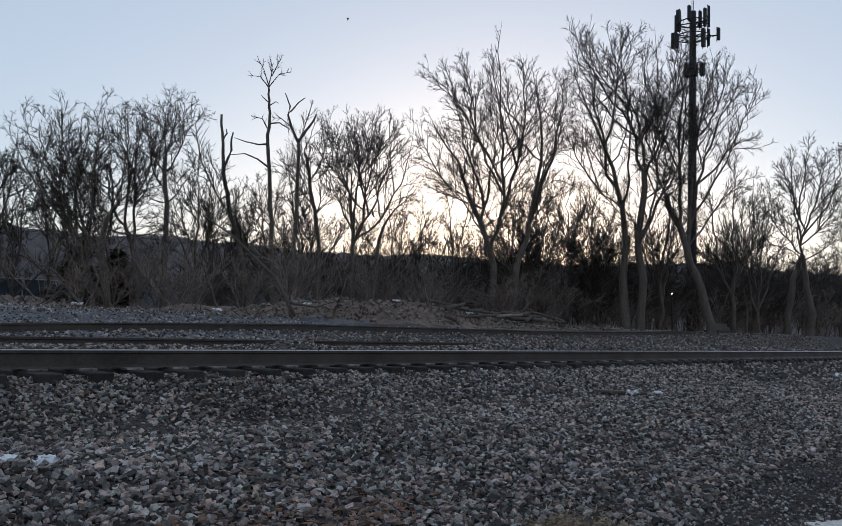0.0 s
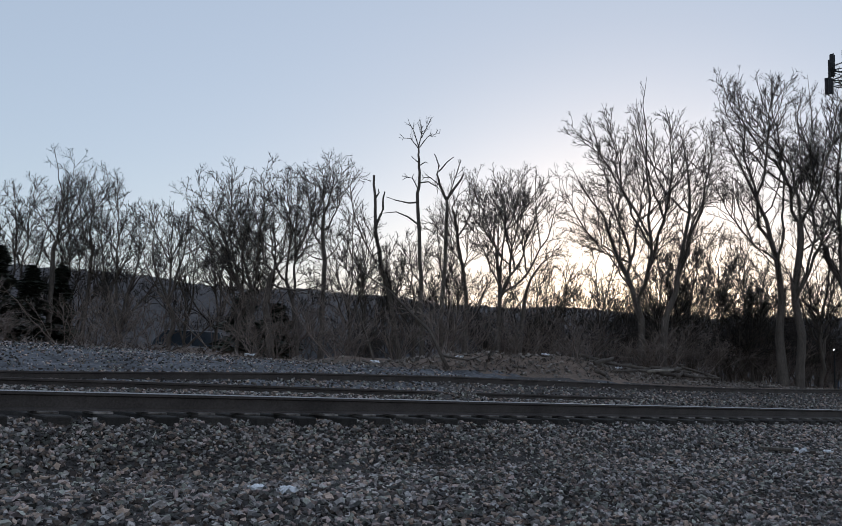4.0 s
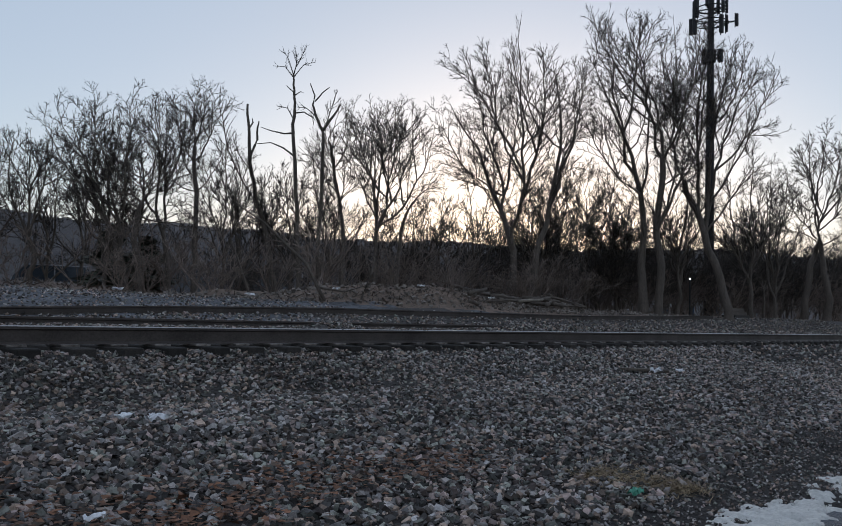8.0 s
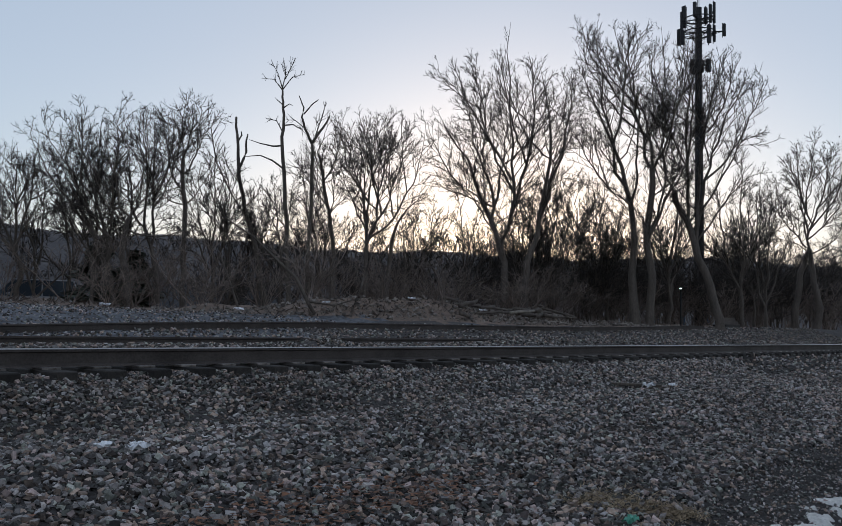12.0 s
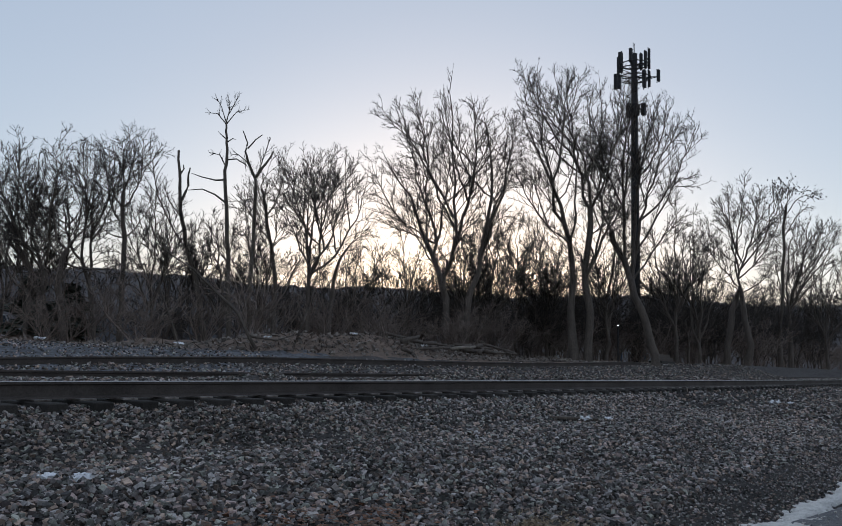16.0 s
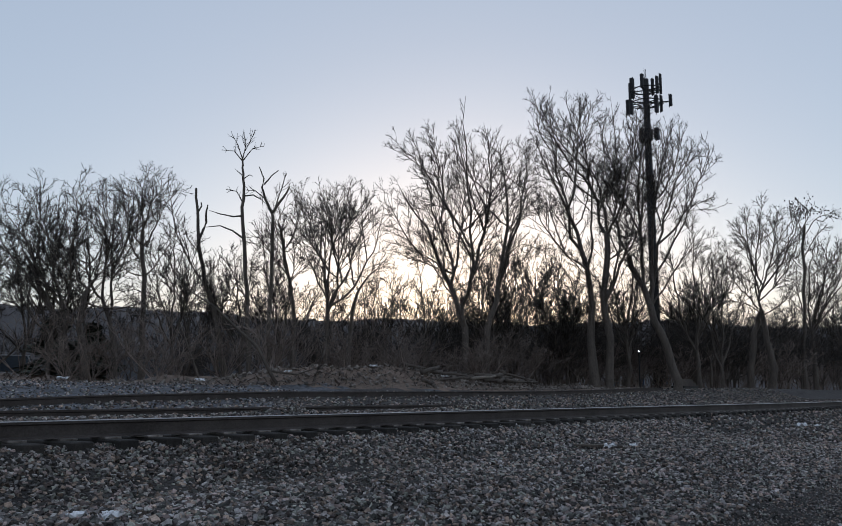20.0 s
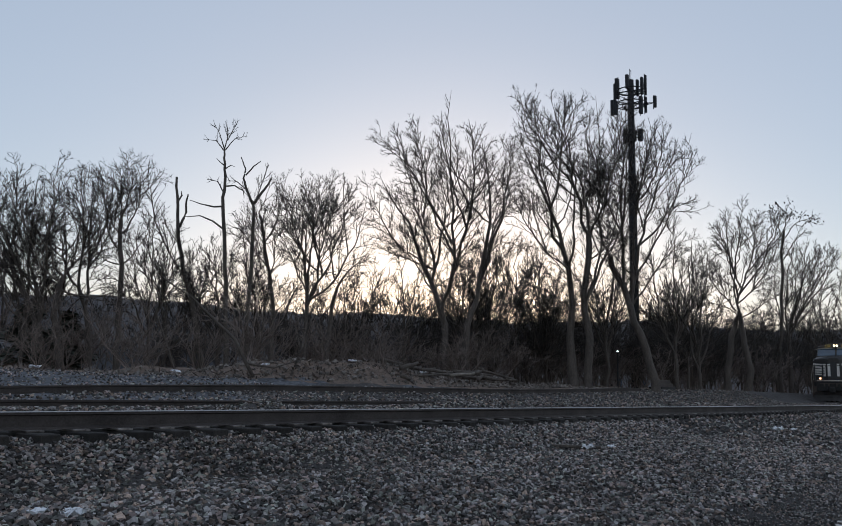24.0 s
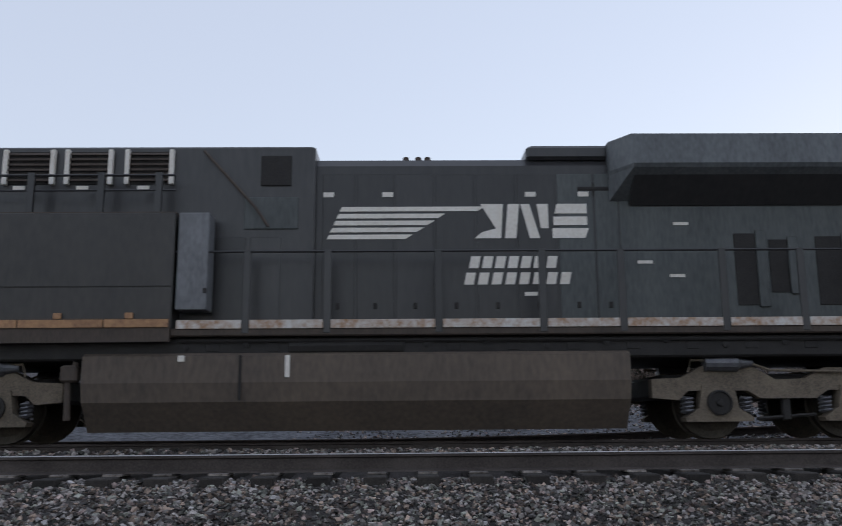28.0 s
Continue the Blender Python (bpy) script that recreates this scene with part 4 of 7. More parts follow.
# a belt of small saplings behind the first trees
rnd = random.Random(8)
SAPLINGS = []
for k in range(5):
    x, y = polar(38 + 5 * k, 46 + k)
    SAPLINGS.append(tree(x, y, auto_limbs(np.random.default_rng(80 + k), 5.4 + 0.4 * k, 3.4 + 0.3 * k, 3 + k % 3, 0.12), 80 + k, 0.05, label="thin bare sapling in the woods behind the bank", name="sapling", group="saplings in the woods", dense=1.5, coarse=1.6, angle=48, up=0.14, slim=0.7, reach=0.8, split=False))
for k in range(220):
    b = rnd.uniform(8, 84) if k < 70 else rnd.uniform(9, 48) if k < 130 else rnd.uniform(7, 28) if k < 175 else rnd.uniform(17, 46)
    d = max(rnd.uniform(44, 66) if k < 130 or k >= 175 else rnd.uniform(62, 120), 24.5 / math.sin(radians(b)))
    if b > 56 and k % 2:
        continue
    x, y = polar(b, d)
    c = copy_thing(SAPLINGS[k % 5], pose(0, 0, 0))
    big = rnd.uniform(0.65, 1.1) * max(1, d / 60)
    c.scale = (big, big, big * rnd.uniform(0.85, 1.1))
    c.location = (x, y, float(land(x, y)) - 0.1)
    c.rotation_euler = (0, 0, rnd.uniform(0, 6.28))


def snag(name, bearing, dist, limbs, label, material, sprays=()):
    """A dead standing tree: limbs are (start radius, end radius, [(sideways, height), ...]) in metres, seen square-on from the lot. The limbs named in sprays bear fine twigs."""
    x, y = polar(bearing, dist)
    base = empty(name, label, "dead tree", (x, y, 0))
    sx, sy = math.sin(radians(bearing)), -math.cos(radians(bearing))
    rnd = random.Random(int(bearing * 10))
    g = np.random.default_rng(int(bearing * 10))
    for k, (r0, r1, line) in enumerate(limbs):
        pts = []
        for (a, z), (a2, z2) in zip(line[:-1], line[1:]):
            for j in range(3):
                t = j / 3
                pts.append((a + (a2 - a) * t + rnd.uniform(-1, 1) * r0 * 0.25, z + (z2 - z) * t))
        pts.append(line[-1])
        depth = 0.0 if k == 0 else rnd.uniform(-0.5, 0.5)
        p3 = [(a * sx + depth * i / len(pts) * sy, a * sy - depth * i / len(pts) * sx, z) for i, (a, z) in enumerate(pts)]
        limb = part("trunk" if k == 0 else "limb", Shape().tube(p3, r0, 8 if k == 0 else 5, r1), material, base, smooth=True)
        if k in sprays:
            A, AR = shoots(g, np.array(p3)[None], np.linspace(r0, r1, len(p3))[None], 0.14, 0.25, 0.35, 0.25, 42, 5, 0.15, 0.007, 0.2)
            B, _ = shoots(g, A, AR, 0.13, 0.2, 0.3, 0.14, 45, 2, 0.1, 0.005)
            ob = tagged(new("shoot_spray", limbs_mesh("shoot_spray", [(A, AR)], 3, M["twig"])), kind="stuff")
            ob.parent = limb
            ob = tagged(new("twig_spray", twigs_mesh("twig_spray", B[:, 0], B[:, 1], 0.006, M["twig"])), kind="stuff")
            ob.parent = limb
    return base


snag("dead_tree", 51.1, 37.7, [
    (0.12, 0.035, [(0.42, 0.3), (0.30, 2.0), (0.14, 4.8), (-0.05, 7.0), (-0.16, 8.6), (-0.10, 9.6), (-0.24, 10.4), (-0.22, 10.8)]),
    (0.05, 0.014, [(-0.06, 7.15), (-0.55, 7.5), (-1.1, 7.7), (-1.75, 7.6)]), (0.05, 0.012, [(-0.12, 8.2), (-0.55, 8.15), (-1.1, 8.25), (-1.6, 8.4)]),
    (0.035, 0.008, [(-0.14, 8.8), (-0.45, 9.3), (-0.9, 9.35)]), (0.04, 0.010, [(-0.1, 9.1), (0.3, 9.2), (0.7, 9.0), (0.75, 8.7)]),
    (0.03, 0.006, [(-0.22, 10.7), (-0.6, 11.1), (-1.15, 11.05)]), (0.03, 0.006, [(-0.22, 10.75), (-0.45, 11.4), (-0.75, 11.9)]), (0.03, 0.006, [(-0.22, 10.8), (-0.1, 11.5), (-0.25, 12.1)]), (0.03, 0.006, [(-0.22, 10.7), (0.2, 11.3), (0.75, 11.45)]), (0.025, 0.005, [(-0.12, 11.2), (0.15, 11.75), (0.3, 12.1)]),
    (0.03, 0.010, [(-0.14, 10.0), (-0.4, 10.2), (-0.55, 10.35)]), (0.03, 0.010, [(-0.14, 9.9), (0.1, 10.1), (0.25, 10.05)]),
    (0.03, 0.008, [(0.1, 5.2), (0.5, 5.8), (0.7, 6.5)]), (0.03, 0.008, [(0.1, 4.6), (-0.5, 5.2), (-0.9, 5.9)]),
], "tall thin dead tree with a forked wiry top", M["bark_mid"], (3, 5, 6, 7, 8, 9, 12, 13))
snag("dead_tree", 49.3, 37.4, [
    (0.11, 0.06, [(-0.02, 0.3), (-0.06, 3.0), (0.02, 5.5), (0.0, 7.4), (-0.04, 8.35)]),
    (0.07, 0.02, [(-0.04, 8.3), (-0.35, 8.9), (-0.5, 9.4), (-0.42, 9.8), (-0.66, 10.3)]), (0.07, 0.035, [(-0.04, 8.3), (0.3, 8.85), (0.6, 9.3), (0.72, 9.6)]),
    (0.04, 0.02, [(-0.42, 9.6), (-0.1, 10.0), (0.2, 10.25)]), (0.03, 0.008, [(0.1, 8.6), (0.35, 9.4), (0.55, 10.1)]), (0.025, 0.007, [(0.0, 7.0), (0.45, 7.7), (0.6, 8.3)]), (0.03, 0.008, [(-0.3, 8.9), (-0.8, 9.3), (-1.2, 9.3)]), (0.03, 0.008, [(0.0, 6.4), (-0.5, 7.2), (-0.9, 7.9)]),
], "dead tree with a bare antler-like fork at its top", M["bark_mid"], (4, 5, 6, 7))
snag("dead_tree", 54.3, 39.2, [
    (0.15, 0.05, [(1.6, 0.3), (1.3, 2.2), (0.9, 4.0), (0.45, 5.6), (0.10, 7.0), (0.02, 8.4), (-0.08, 9.7)]),
    (0.07, 0.03, [(0.12, 7.2), (0.42, 8.1), (0.40, 8.6), (0.46, 8.9)]), (0.05, 0.02, [(0.0, 8.5), (0.2, 8.9), (0.16, 9.1)]), (0.05, 0.012, [(0.6, 5.0), (-0.2, 6.2), (-0.9, 7.6), (-1.2, 9.2), (-0.8, 10.0)]), (0.03, 0.01, [(0.7, 4.8), (0.2, 5.6), (-0.2, 6.5)]), (0.03, 0.01, [(0.5, 5.6), (1.0, 6.2), (1.2, 7.0)]), (0.03, 0.01, [(0.2, 6.6), (-0.4, 7.4), (-0.7, 8.3)]),
], "leaning dead tree broken off at the top", M["bark_mid"], (3, 4, 5, 6))
for b, d, lean in ((46.6, 27.0, 0.7), (53.6, 28.0, -0.8)):
    snag("leaning_pole", b, d, [(0.045, 0.02, [(0.0, 0.4), (lean * 0.5, 1.5), (lean, 2.6)]), (0.03, 0.01, [(lean * 0.5, 1.5), (lean * 0.2, 2.2)])], "thin leaning dead sapling on the bank", M["bark"])
snag("fallen_tree", 50.2, 26.0, [(0.06, 0.02, [(0.6, 0.6), (0.0, 1.7), (-1.3, 2.9), (-2.2, 3.5)]), (0.04, 0.01, [(0.2, 1.3), (0.5, 0.7)]), (0.04, 0.01, [(0.4, 1.0), (1.2, 0.9), (1.8, 1.1)]), (0.03, 0.01, [(-0.5, 2.2), (-0.3, 3.0)])], "uprooted sapling leaning over the bank", M["bark"])

# ---- brush: bare shrubs under and behind the trees ----
def shrub(x, y, h, w, seed):
    g = np.random.default_rng(seed)
    rows = [(u * 0.25, 0.0, u * w * 0.3 * g.uniform(0.6, 1.2), h * 0.5, u * w / 2 * g.uniform(0.7, 1.1), h * g.uniform(0.6, 1.0)) for u in np.linspace(-1, 1, 9)]
    return tree(x, y, rows, seed, 0.02, label="tangled bare brown shrub at the foot of the trees", name="shrub", category="shrub", group="brush on the bank", bark=M["brush"], fine=M["brush"], coarse=1.25, dense=1.02, up=0.08, angle=46, wobble=0.012, deep=1.0, slim=0.3, reach=0.6, split=False)


seeds = [shrub(*polar(40 + 4 * k, 32), 2.2 + 0.12 * k, 3.0 + 0.25 * k, 70 + k) for k in range(7)]
rnd = random.Random(5)
for k in range(190):
    b = rnd.uniform(5, 86) if k < 110 else rnd.uniform(9, 42)
    lo = max(26 if b > 47 else 30, 22.8 / math.sin(radians(b)))
    d = lo * (1 + 0.5 * rnd.random() ** 1.2) + (4 if k >= 110 else 0)
    x, y = polar(b, d)
    if b > 52 and k % 2 or 64.6 < b < 68.0 and d < 47 or 53.4 < b < 55.2 or 58.4 < b < 59.8:
        continue
    src = seeds[rnd.randrange(7)]
    big = rnd.uniform(0.6, 1.1) * (0.66 if b > 52 else 1.15 if b > 26 else min(d / 44, 1.8))
    c = copy_thing(src, pose(0, 0, 0))
    c.scale = (big * 1.15, big * 1.15, big * rnd.uniform(0.75, 1.1))
    c.location = (x, y, float(land(x, y)) - 0.1)
    c.rotation_euler = (0, 0, rnd.uniform(0, 6.28))


for k, (b, d, big) in enumerate(((58.6, 34, 1.0), (59.4, 37, 1.1), (57.6, 38, 1.1), (70.2, 35, 1.0), (68.0, 38, 1.1), (71.5, 38, 1.1), (73.0, 36, 1.0))):
    x, y = polar(b, d)
    c = copy_thing(seeds[k % 7], pose(0, 0, 0))
    c.scale = (big, big, big)
    c.location = (x, y, float(land(x, y)) - 0.1)
    c.rotation_euler = (0, 0, k * 1.1)


def conifer(bearing, dist, h, w, seed):
    """A dark evergreen: a trunk and whorls of drooping sprays of needles."""
    x, y = polar(bearing, dist)
    g = np.random.default_rng(seed)
    base = empty("evergreen", "dark evergreen tree at the edge of the woods", "tree", (x, y, float(land(x, y)) - 0.1))
    part("trunk", Shape().tube([(0, 0, 0), (0, 0, h * 0.97)], 0.11, 7, 0.02), M["bark"], base)
    V, Fs = [], []
    for k in range(2600):
        t = g.random() ** 0.8
        r = w / 2 * (1 - t) ** 0.75 * (0.35 + 0.65 * g.random() ** 0.5) * (0.8 + 0.4 * math.sin(7 * t * h))
        a = g.random() * 6.283
        c = np.array([r * math.cos(a), r * math.sin(a), 0.1 + t * h * 0.95 - 0.2 * r])
        d = np.array([math.cos(a), math.sin(a), -0.3 + 0.5 * g.random()]) * (0.16 + 0.22 * g.random())
        s_ = np.cross(d, [0, 0, 1.0]) * (0.35 + 0.3 * g.random()) + g.normal(size=3) * 0.04
        V += [c - d * 0.4 + s_, c - d * 0.4 - s_, c + d]
        Fs.append((3 * k, 3 * k + 1, 3 * k + 2))
    ob = new("foliage", fast_mesh("foliage", np.array(V), np.array(Fs), M["needles"]))
    ob.parent = base
    return base


for b, d, h, w, s_ in ((77.5, 40, 5.2, 3.6, 1), (75.6, 41, 4.6, 3.2, 2), (80, 39, 5.8, 4.0, 3), (73.9, 42, 5.0, 2.2, 4), (83.5, 40, 5.0, 4.0, 5), (62.6, 39, 3.4, 3.4, 8), (60.4, 38, 2.8, 3.0, 9)):
    conifer(b, d, h, w, s_)


# ---- cell tower ----
tower = empty("cell_tower", "dark steel monopole cell tower with antenna arrays", "tower", (69.0, 30.0, -1.6))
TZ = 1.6  # heights below are over the rail heads
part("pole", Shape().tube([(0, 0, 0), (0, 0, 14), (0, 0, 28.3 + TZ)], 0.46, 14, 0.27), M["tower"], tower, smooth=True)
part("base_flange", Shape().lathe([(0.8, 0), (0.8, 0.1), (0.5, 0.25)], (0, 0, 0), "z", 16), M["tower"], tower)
RX, RY = math.sin(radians(23.5)), -math.cos(radians(23.5))  # sideways as seen from the lot


def antenna(a, deep, z, w, h, arm_z):
    """A panel antenna on a pipe, a metres sideways and deep metres behind the pole's middle, with its arm."""
    x, y = a * RX - deep * RY, a * RY + deep * RX
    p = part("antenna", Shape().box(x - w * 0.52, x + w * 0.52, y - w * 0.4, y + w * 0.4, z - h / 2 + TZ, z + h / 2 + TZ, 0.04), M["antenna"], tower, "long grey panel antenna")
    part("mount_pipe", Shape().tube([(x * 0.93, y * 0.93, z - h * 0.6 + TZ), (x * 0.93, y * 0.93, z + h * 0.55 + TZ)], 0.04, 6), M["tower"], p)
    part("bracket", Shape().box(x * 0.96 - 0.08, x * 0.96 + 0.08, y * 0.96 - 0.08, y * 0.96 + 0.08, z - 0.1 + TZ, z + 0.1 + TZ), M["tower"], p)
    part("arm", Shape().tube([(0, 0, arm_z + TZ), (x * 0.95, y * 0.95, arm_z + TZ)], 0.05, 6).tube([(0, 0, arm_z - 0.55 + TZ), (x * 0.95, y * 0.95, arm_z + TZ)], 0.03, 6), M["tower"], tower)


for a, deep, z, w, h, az_ in ((-1.19, 0.3, 27.7, 0.40, 1.9, 27.3), (-1.4, -0.5, 27.1, 0.22, 1.6, 26.9), (-0.3, -0.8, 27.9, 0.32, 1.3, 27.3), (0.6, 0.7, 27.8, 0.30, 1.5, 27.3), (0.98, -0.3, 27.6, 0.30, 1.6, 27.3), (1.30, 0.4, 27.9, 0.22, 1.9, 27.3),
                              (-1.62, 0.2, 25.9, 0.34, 1.4, 26.1), (-1.3, -0.6, 25.6, 0.34, 1.3, 26.1), (2.1, 0.1, 26.2, 0.26, 1.1, 26.1), (1.28, 0.5, 26.1, 0.26, 1.5, 26.1), (0.85, -0.7, 25.7, 0.36, 1.6, 26.1),
                              (-0.48, 0.5, 23.3, 0.42, 1.3, 23.3), (0.78, 0.1, 23.2, 0.45, 1.1, 23.2), (-0.55, -0.4, 22.9, 0.36, 0.9, 23.0)):
    antenna(a, deep, z, w, h, az_)
for z, r in ((27.3, 1.25), (26.05, 1.45), (23.1, 0.75)):
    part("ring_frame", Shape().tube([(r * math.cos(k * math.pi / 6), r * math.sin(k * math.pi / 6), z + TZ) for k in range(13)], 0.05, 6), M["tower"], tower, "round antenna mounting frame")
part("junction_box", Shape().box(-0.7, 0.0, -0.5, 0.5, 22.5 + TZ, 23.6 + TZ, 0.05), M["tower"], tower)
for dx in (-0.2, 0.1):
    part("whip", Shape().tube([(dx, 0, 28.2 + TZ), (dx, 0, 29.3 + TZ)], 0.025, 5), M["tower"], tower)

# ---- small things ----
# old snow along the edge of the lot, in ragged flat patches
def snow_patches():
    xs, ys = np.arange(2.0, 42.0, 0.04), np.arange(1.45, 3.0, 0.03)
    X, Y = np.meshgrid(xs, ys, indexing="ij")
    c = 2.03 + 0.06 * np.sin(X * 0.7) + 0.04 * np.sin(X * 2.3) + 0.012 * np.maximum(X - 14, 0)
    half = 0.19 + 0.06 * np.sin(X * 1.1 + 0.6) + 0.04 * np.sin(X * 3.7) - 0.003 * (X - 6)
    tex = np.array([0.8 * noise.noise(Vector((x * 1.2, y * 3.0, 0.3))) + 0.9 * noise.noise(Vector((x * 4.5, y * 6, 4.0))) + 0.95 * noise.noise(Vector((x * 11, y * 13, 9.0))) for x, y in zip(X.ravel(), Y.ravel())]).reshape(X.shape)
    field = 0.68 - np.abs(Y - c) / np.maximum(half, 0.05) + 1.15 * tex
    gap = np.sin(X * 0.83 + 2.0) + 0.4 * np.sin(X * 2.1) > 1.12
    field = np.where(gap, field - 0.7, field) - 0.9 * np.clip((4.6 - X) / 2.0, 0, 1.2)
    thick = np.clip(field, 0, 0.35) * 0.03 + 0.006 * tex
    YW = Y + bend(X)
    Z = np.maximum(land(X, YW), -1.04) + 0.004 + np.where(field > 0, thick, -0.03)
    keep = (field[:-1, :-1] > 0) | (field[1:, :-1] > 0) | (field[1:, 1:] > 0) | (field[:-1, 1:] > 0)
    ids = np.arange(X.size).reshape(X.shape)
    q = np.stack([ids[:-1, :-1], ids[1:, :-1], ids[1:, 1:], ids[:-1, 1:]], -1)[keep]
    me = fast_mesh("snow", np.stack([X, YW, Z], -1).reshape(-1, 3), q, M["snow"])
    me.shade_smooth()
    tagged(new("snow", me), "ragged strip of old snow along the lot's edge", "snow", kind="stuff")


snow_patches()


def blades(name, spots, material, label, n, lo, hi, seed, flat=0.0):
    """Thin blades or leaves strewn round spots (x, y, spread x, spread y)."""
    g = np.random.default_rng(seed)
    V, Fs = [], []
    for i in range(n):
        sx, sy, wx, wy = spots[g.integers(len(spots))]
        x, y = sx + g.normal() * wx, sy + g.normal() * wy
        a = g.random() * 6.283
        ln = lo + (hi - lo) * g.random()
        up = (1 - flat) * (0.2 + 0.5 * g.random())
        d = np.array([math.cos(a), math.sin(a), up]) * ln
        s_ = np.array([-math.sin(a), math.cos(a), 0.3 * g.normal()]) * ln * (0.06 if flat < 0.5 else 0.35)
        p = np.array([x, y, float(land(x, y)) + (0.02 if flat < 0.5 else 0.045 + 0.02 * g.random())])
        V += [p - s_, p + s_, p + d * 0.6 + s_ * 0.6, p + d]
        Fs.append((4 * i, 4 * i + 1, 4 * i + 2, 4 * i + 3))
    tagged(new(name, fast_mesh(name, np.array(V), np.array(Fs), material)), label, name.split("_")[-1], kind="stuff")


blades("dead_grass", [(5.50, 3.25, 0.15, 0.09), (5.66, 2.98, 0.12, 0.12), (5.74, 2.75, 0.12, 0.10), (5.6, 3.1, 0.25, 0.2)], M["grass"], "flattened clump of tan dead grass in the gravel", 3200, 0.03, 0.085, 3, 0.35)
blades("fallen_leaves", [(2.1, 3.7, 0.35, 0.25), (2.6, 3.9, 0.4, 0.2), (3.6, 4.1, 0.5, 0.25), (4.4, 4.0, 0.5, 0.2), (1.4, 4.2, 0.4, 0.3)], M["leaf"], "rusty fallen leaves among the stones", 1500, 0.025, 0.06, 4, 0.9)
blades("dead_grass", [(20, 19.9, 3.0, 0.5), (11, 24.2, 2.5, 0.6), (27, 20.8, 4.0, 0.6), (36, 20.5, 5, 0.6), (4, 26.2, 3, 0.6)], M["brush"], "matted dead weeds along the foot of the bank", 3000, 0.12, 0.4, 6)


def litter(x, y, size, seed, label):
    g = random.Random(seed)
    s = Shape()
    n = 6
    pts = [[(x + size * (i / n - 0.5) + g.uniform(-1, 1) * size * 0.08, y + 0.55 * size * (j / n - 0.5) + g.uniform(-1, 1) * size * 0.06, float(land(x, y)) + 0.075 + g.uniform(0, 0.3) * size) for i in range(n + 1)] for j in range(n + 1)]
    for dz in (0, 0.004):
        k = len(s.v)
        s.v += [(a, b, c + dz) for row in pts for a, b, c in row]
        s.f += [(k + j * (n + 1) + i, k + j * (n + 1) + i + 1, k + (j + 1) * (n + 1) + i + 1, k + (j + 1) * (n + 1) + i) for i in range(n) for j in range(n)]
    return tagged(part("litter", s, M["paper"]), label, "litter")


litter(3.02, 5.78, 0.14, 1, "crumpled scrap of white paper on the ballast")
litter(3.24, 5.72, 0.10, 2, "small torn scrap of white paper on the ballast")
litter(1.85, 3.9, 0.10, 3, "small crumpled white wrapper among the stones")


def plank(x, y, length, turn, label):
    s = Shape().box(-length / 2, length / 2, -0.06, 0.06, 0.0, 0.045, 0.008)
    ob = tagged(part("plank", s, M["bark_mid"]), label, "plank")
    ob.matrix_basis = pose(x, y, float(land(x, y)) + 0.05, 2, 1, turn)


plank(12.9, 6.75, 0.8, -61, "dark broken plank lying on the ballast")
for x, y, size, k, what in ((12.62, 6.40, 0.26, 11, "thin torn strip of white plastic on the ballast"), (13.3, 6.30, 0.16, 12, "crumpled white plastic scrap on the ballast"), (24.3, 6.6, 0.40, 13, "pale crust of old snow on the gravel"), (25.2, 6.4, 0.24, 14, "small pale crust of old snow on the gravel"),
                            (3.15, 5.55, 0.16, 15, "crumpled white paper scrap on the ballast"), (18.2, 20.3, 0.25, 17, "white scrap lying at the foot of the bank"), (22.6, 20.6, 0.3, 18, "white scrap lying at the foot of the bank"), (15.2, 20.8, 0.3, 19, "white scrap lying at the foot of the bank"),
                            (27.2, 20.9, 0.35, 20, "white scrap lying on the dumped rubble"), (11.6, 22.0, 0.28, 21, "white scrap lying at the foot of the bank"), (31.0, 20.4, 0.3, 22, "white scrap lying on the dumped rubble")):
    litter(x, y, size, k, what)

x, y = scatter(900, 3.0, 14.0, 0.4, 1.9, 77)
stones("ice_crumbs", x, y, sizes(len(x), 0.005, 0.016, 78), "small crumbs of ice strewn on the wet asphalt", M["snow"], seed=79, lift=0.06)

def tie_stack(x, y, turn):
    base = empty("tie_stack", "low stack of old brown ties past the siding's end", "tie stack")
    base.matrix_basis = pose(x, y, float(land(x, y)) - 0.03, 0, 0, turn)
    for k, (a, b) in enumerate(((-0.26, 0.0), (0.0, 0.0), (0.27, 0.0), (-0.13, 0.19), (0.15, 0.19), (0.02, 0.38))):
        part("tie", Shape().box(-1.25 + 0.05 * (k % 3), 1.25 - 0.04 * (k % 2), a - 0.115, a + 0.115, b, b + 0.18, 0.012), M["loco_dusty"] if k % 2 else M["tie"], base)


tie_stack(46.3, 18.6, 4)
litter(5.02, 2.72, 0.13, 5, "small green plastic scrap at the edge of the gravel").data.materials[0] = M["scrap"]

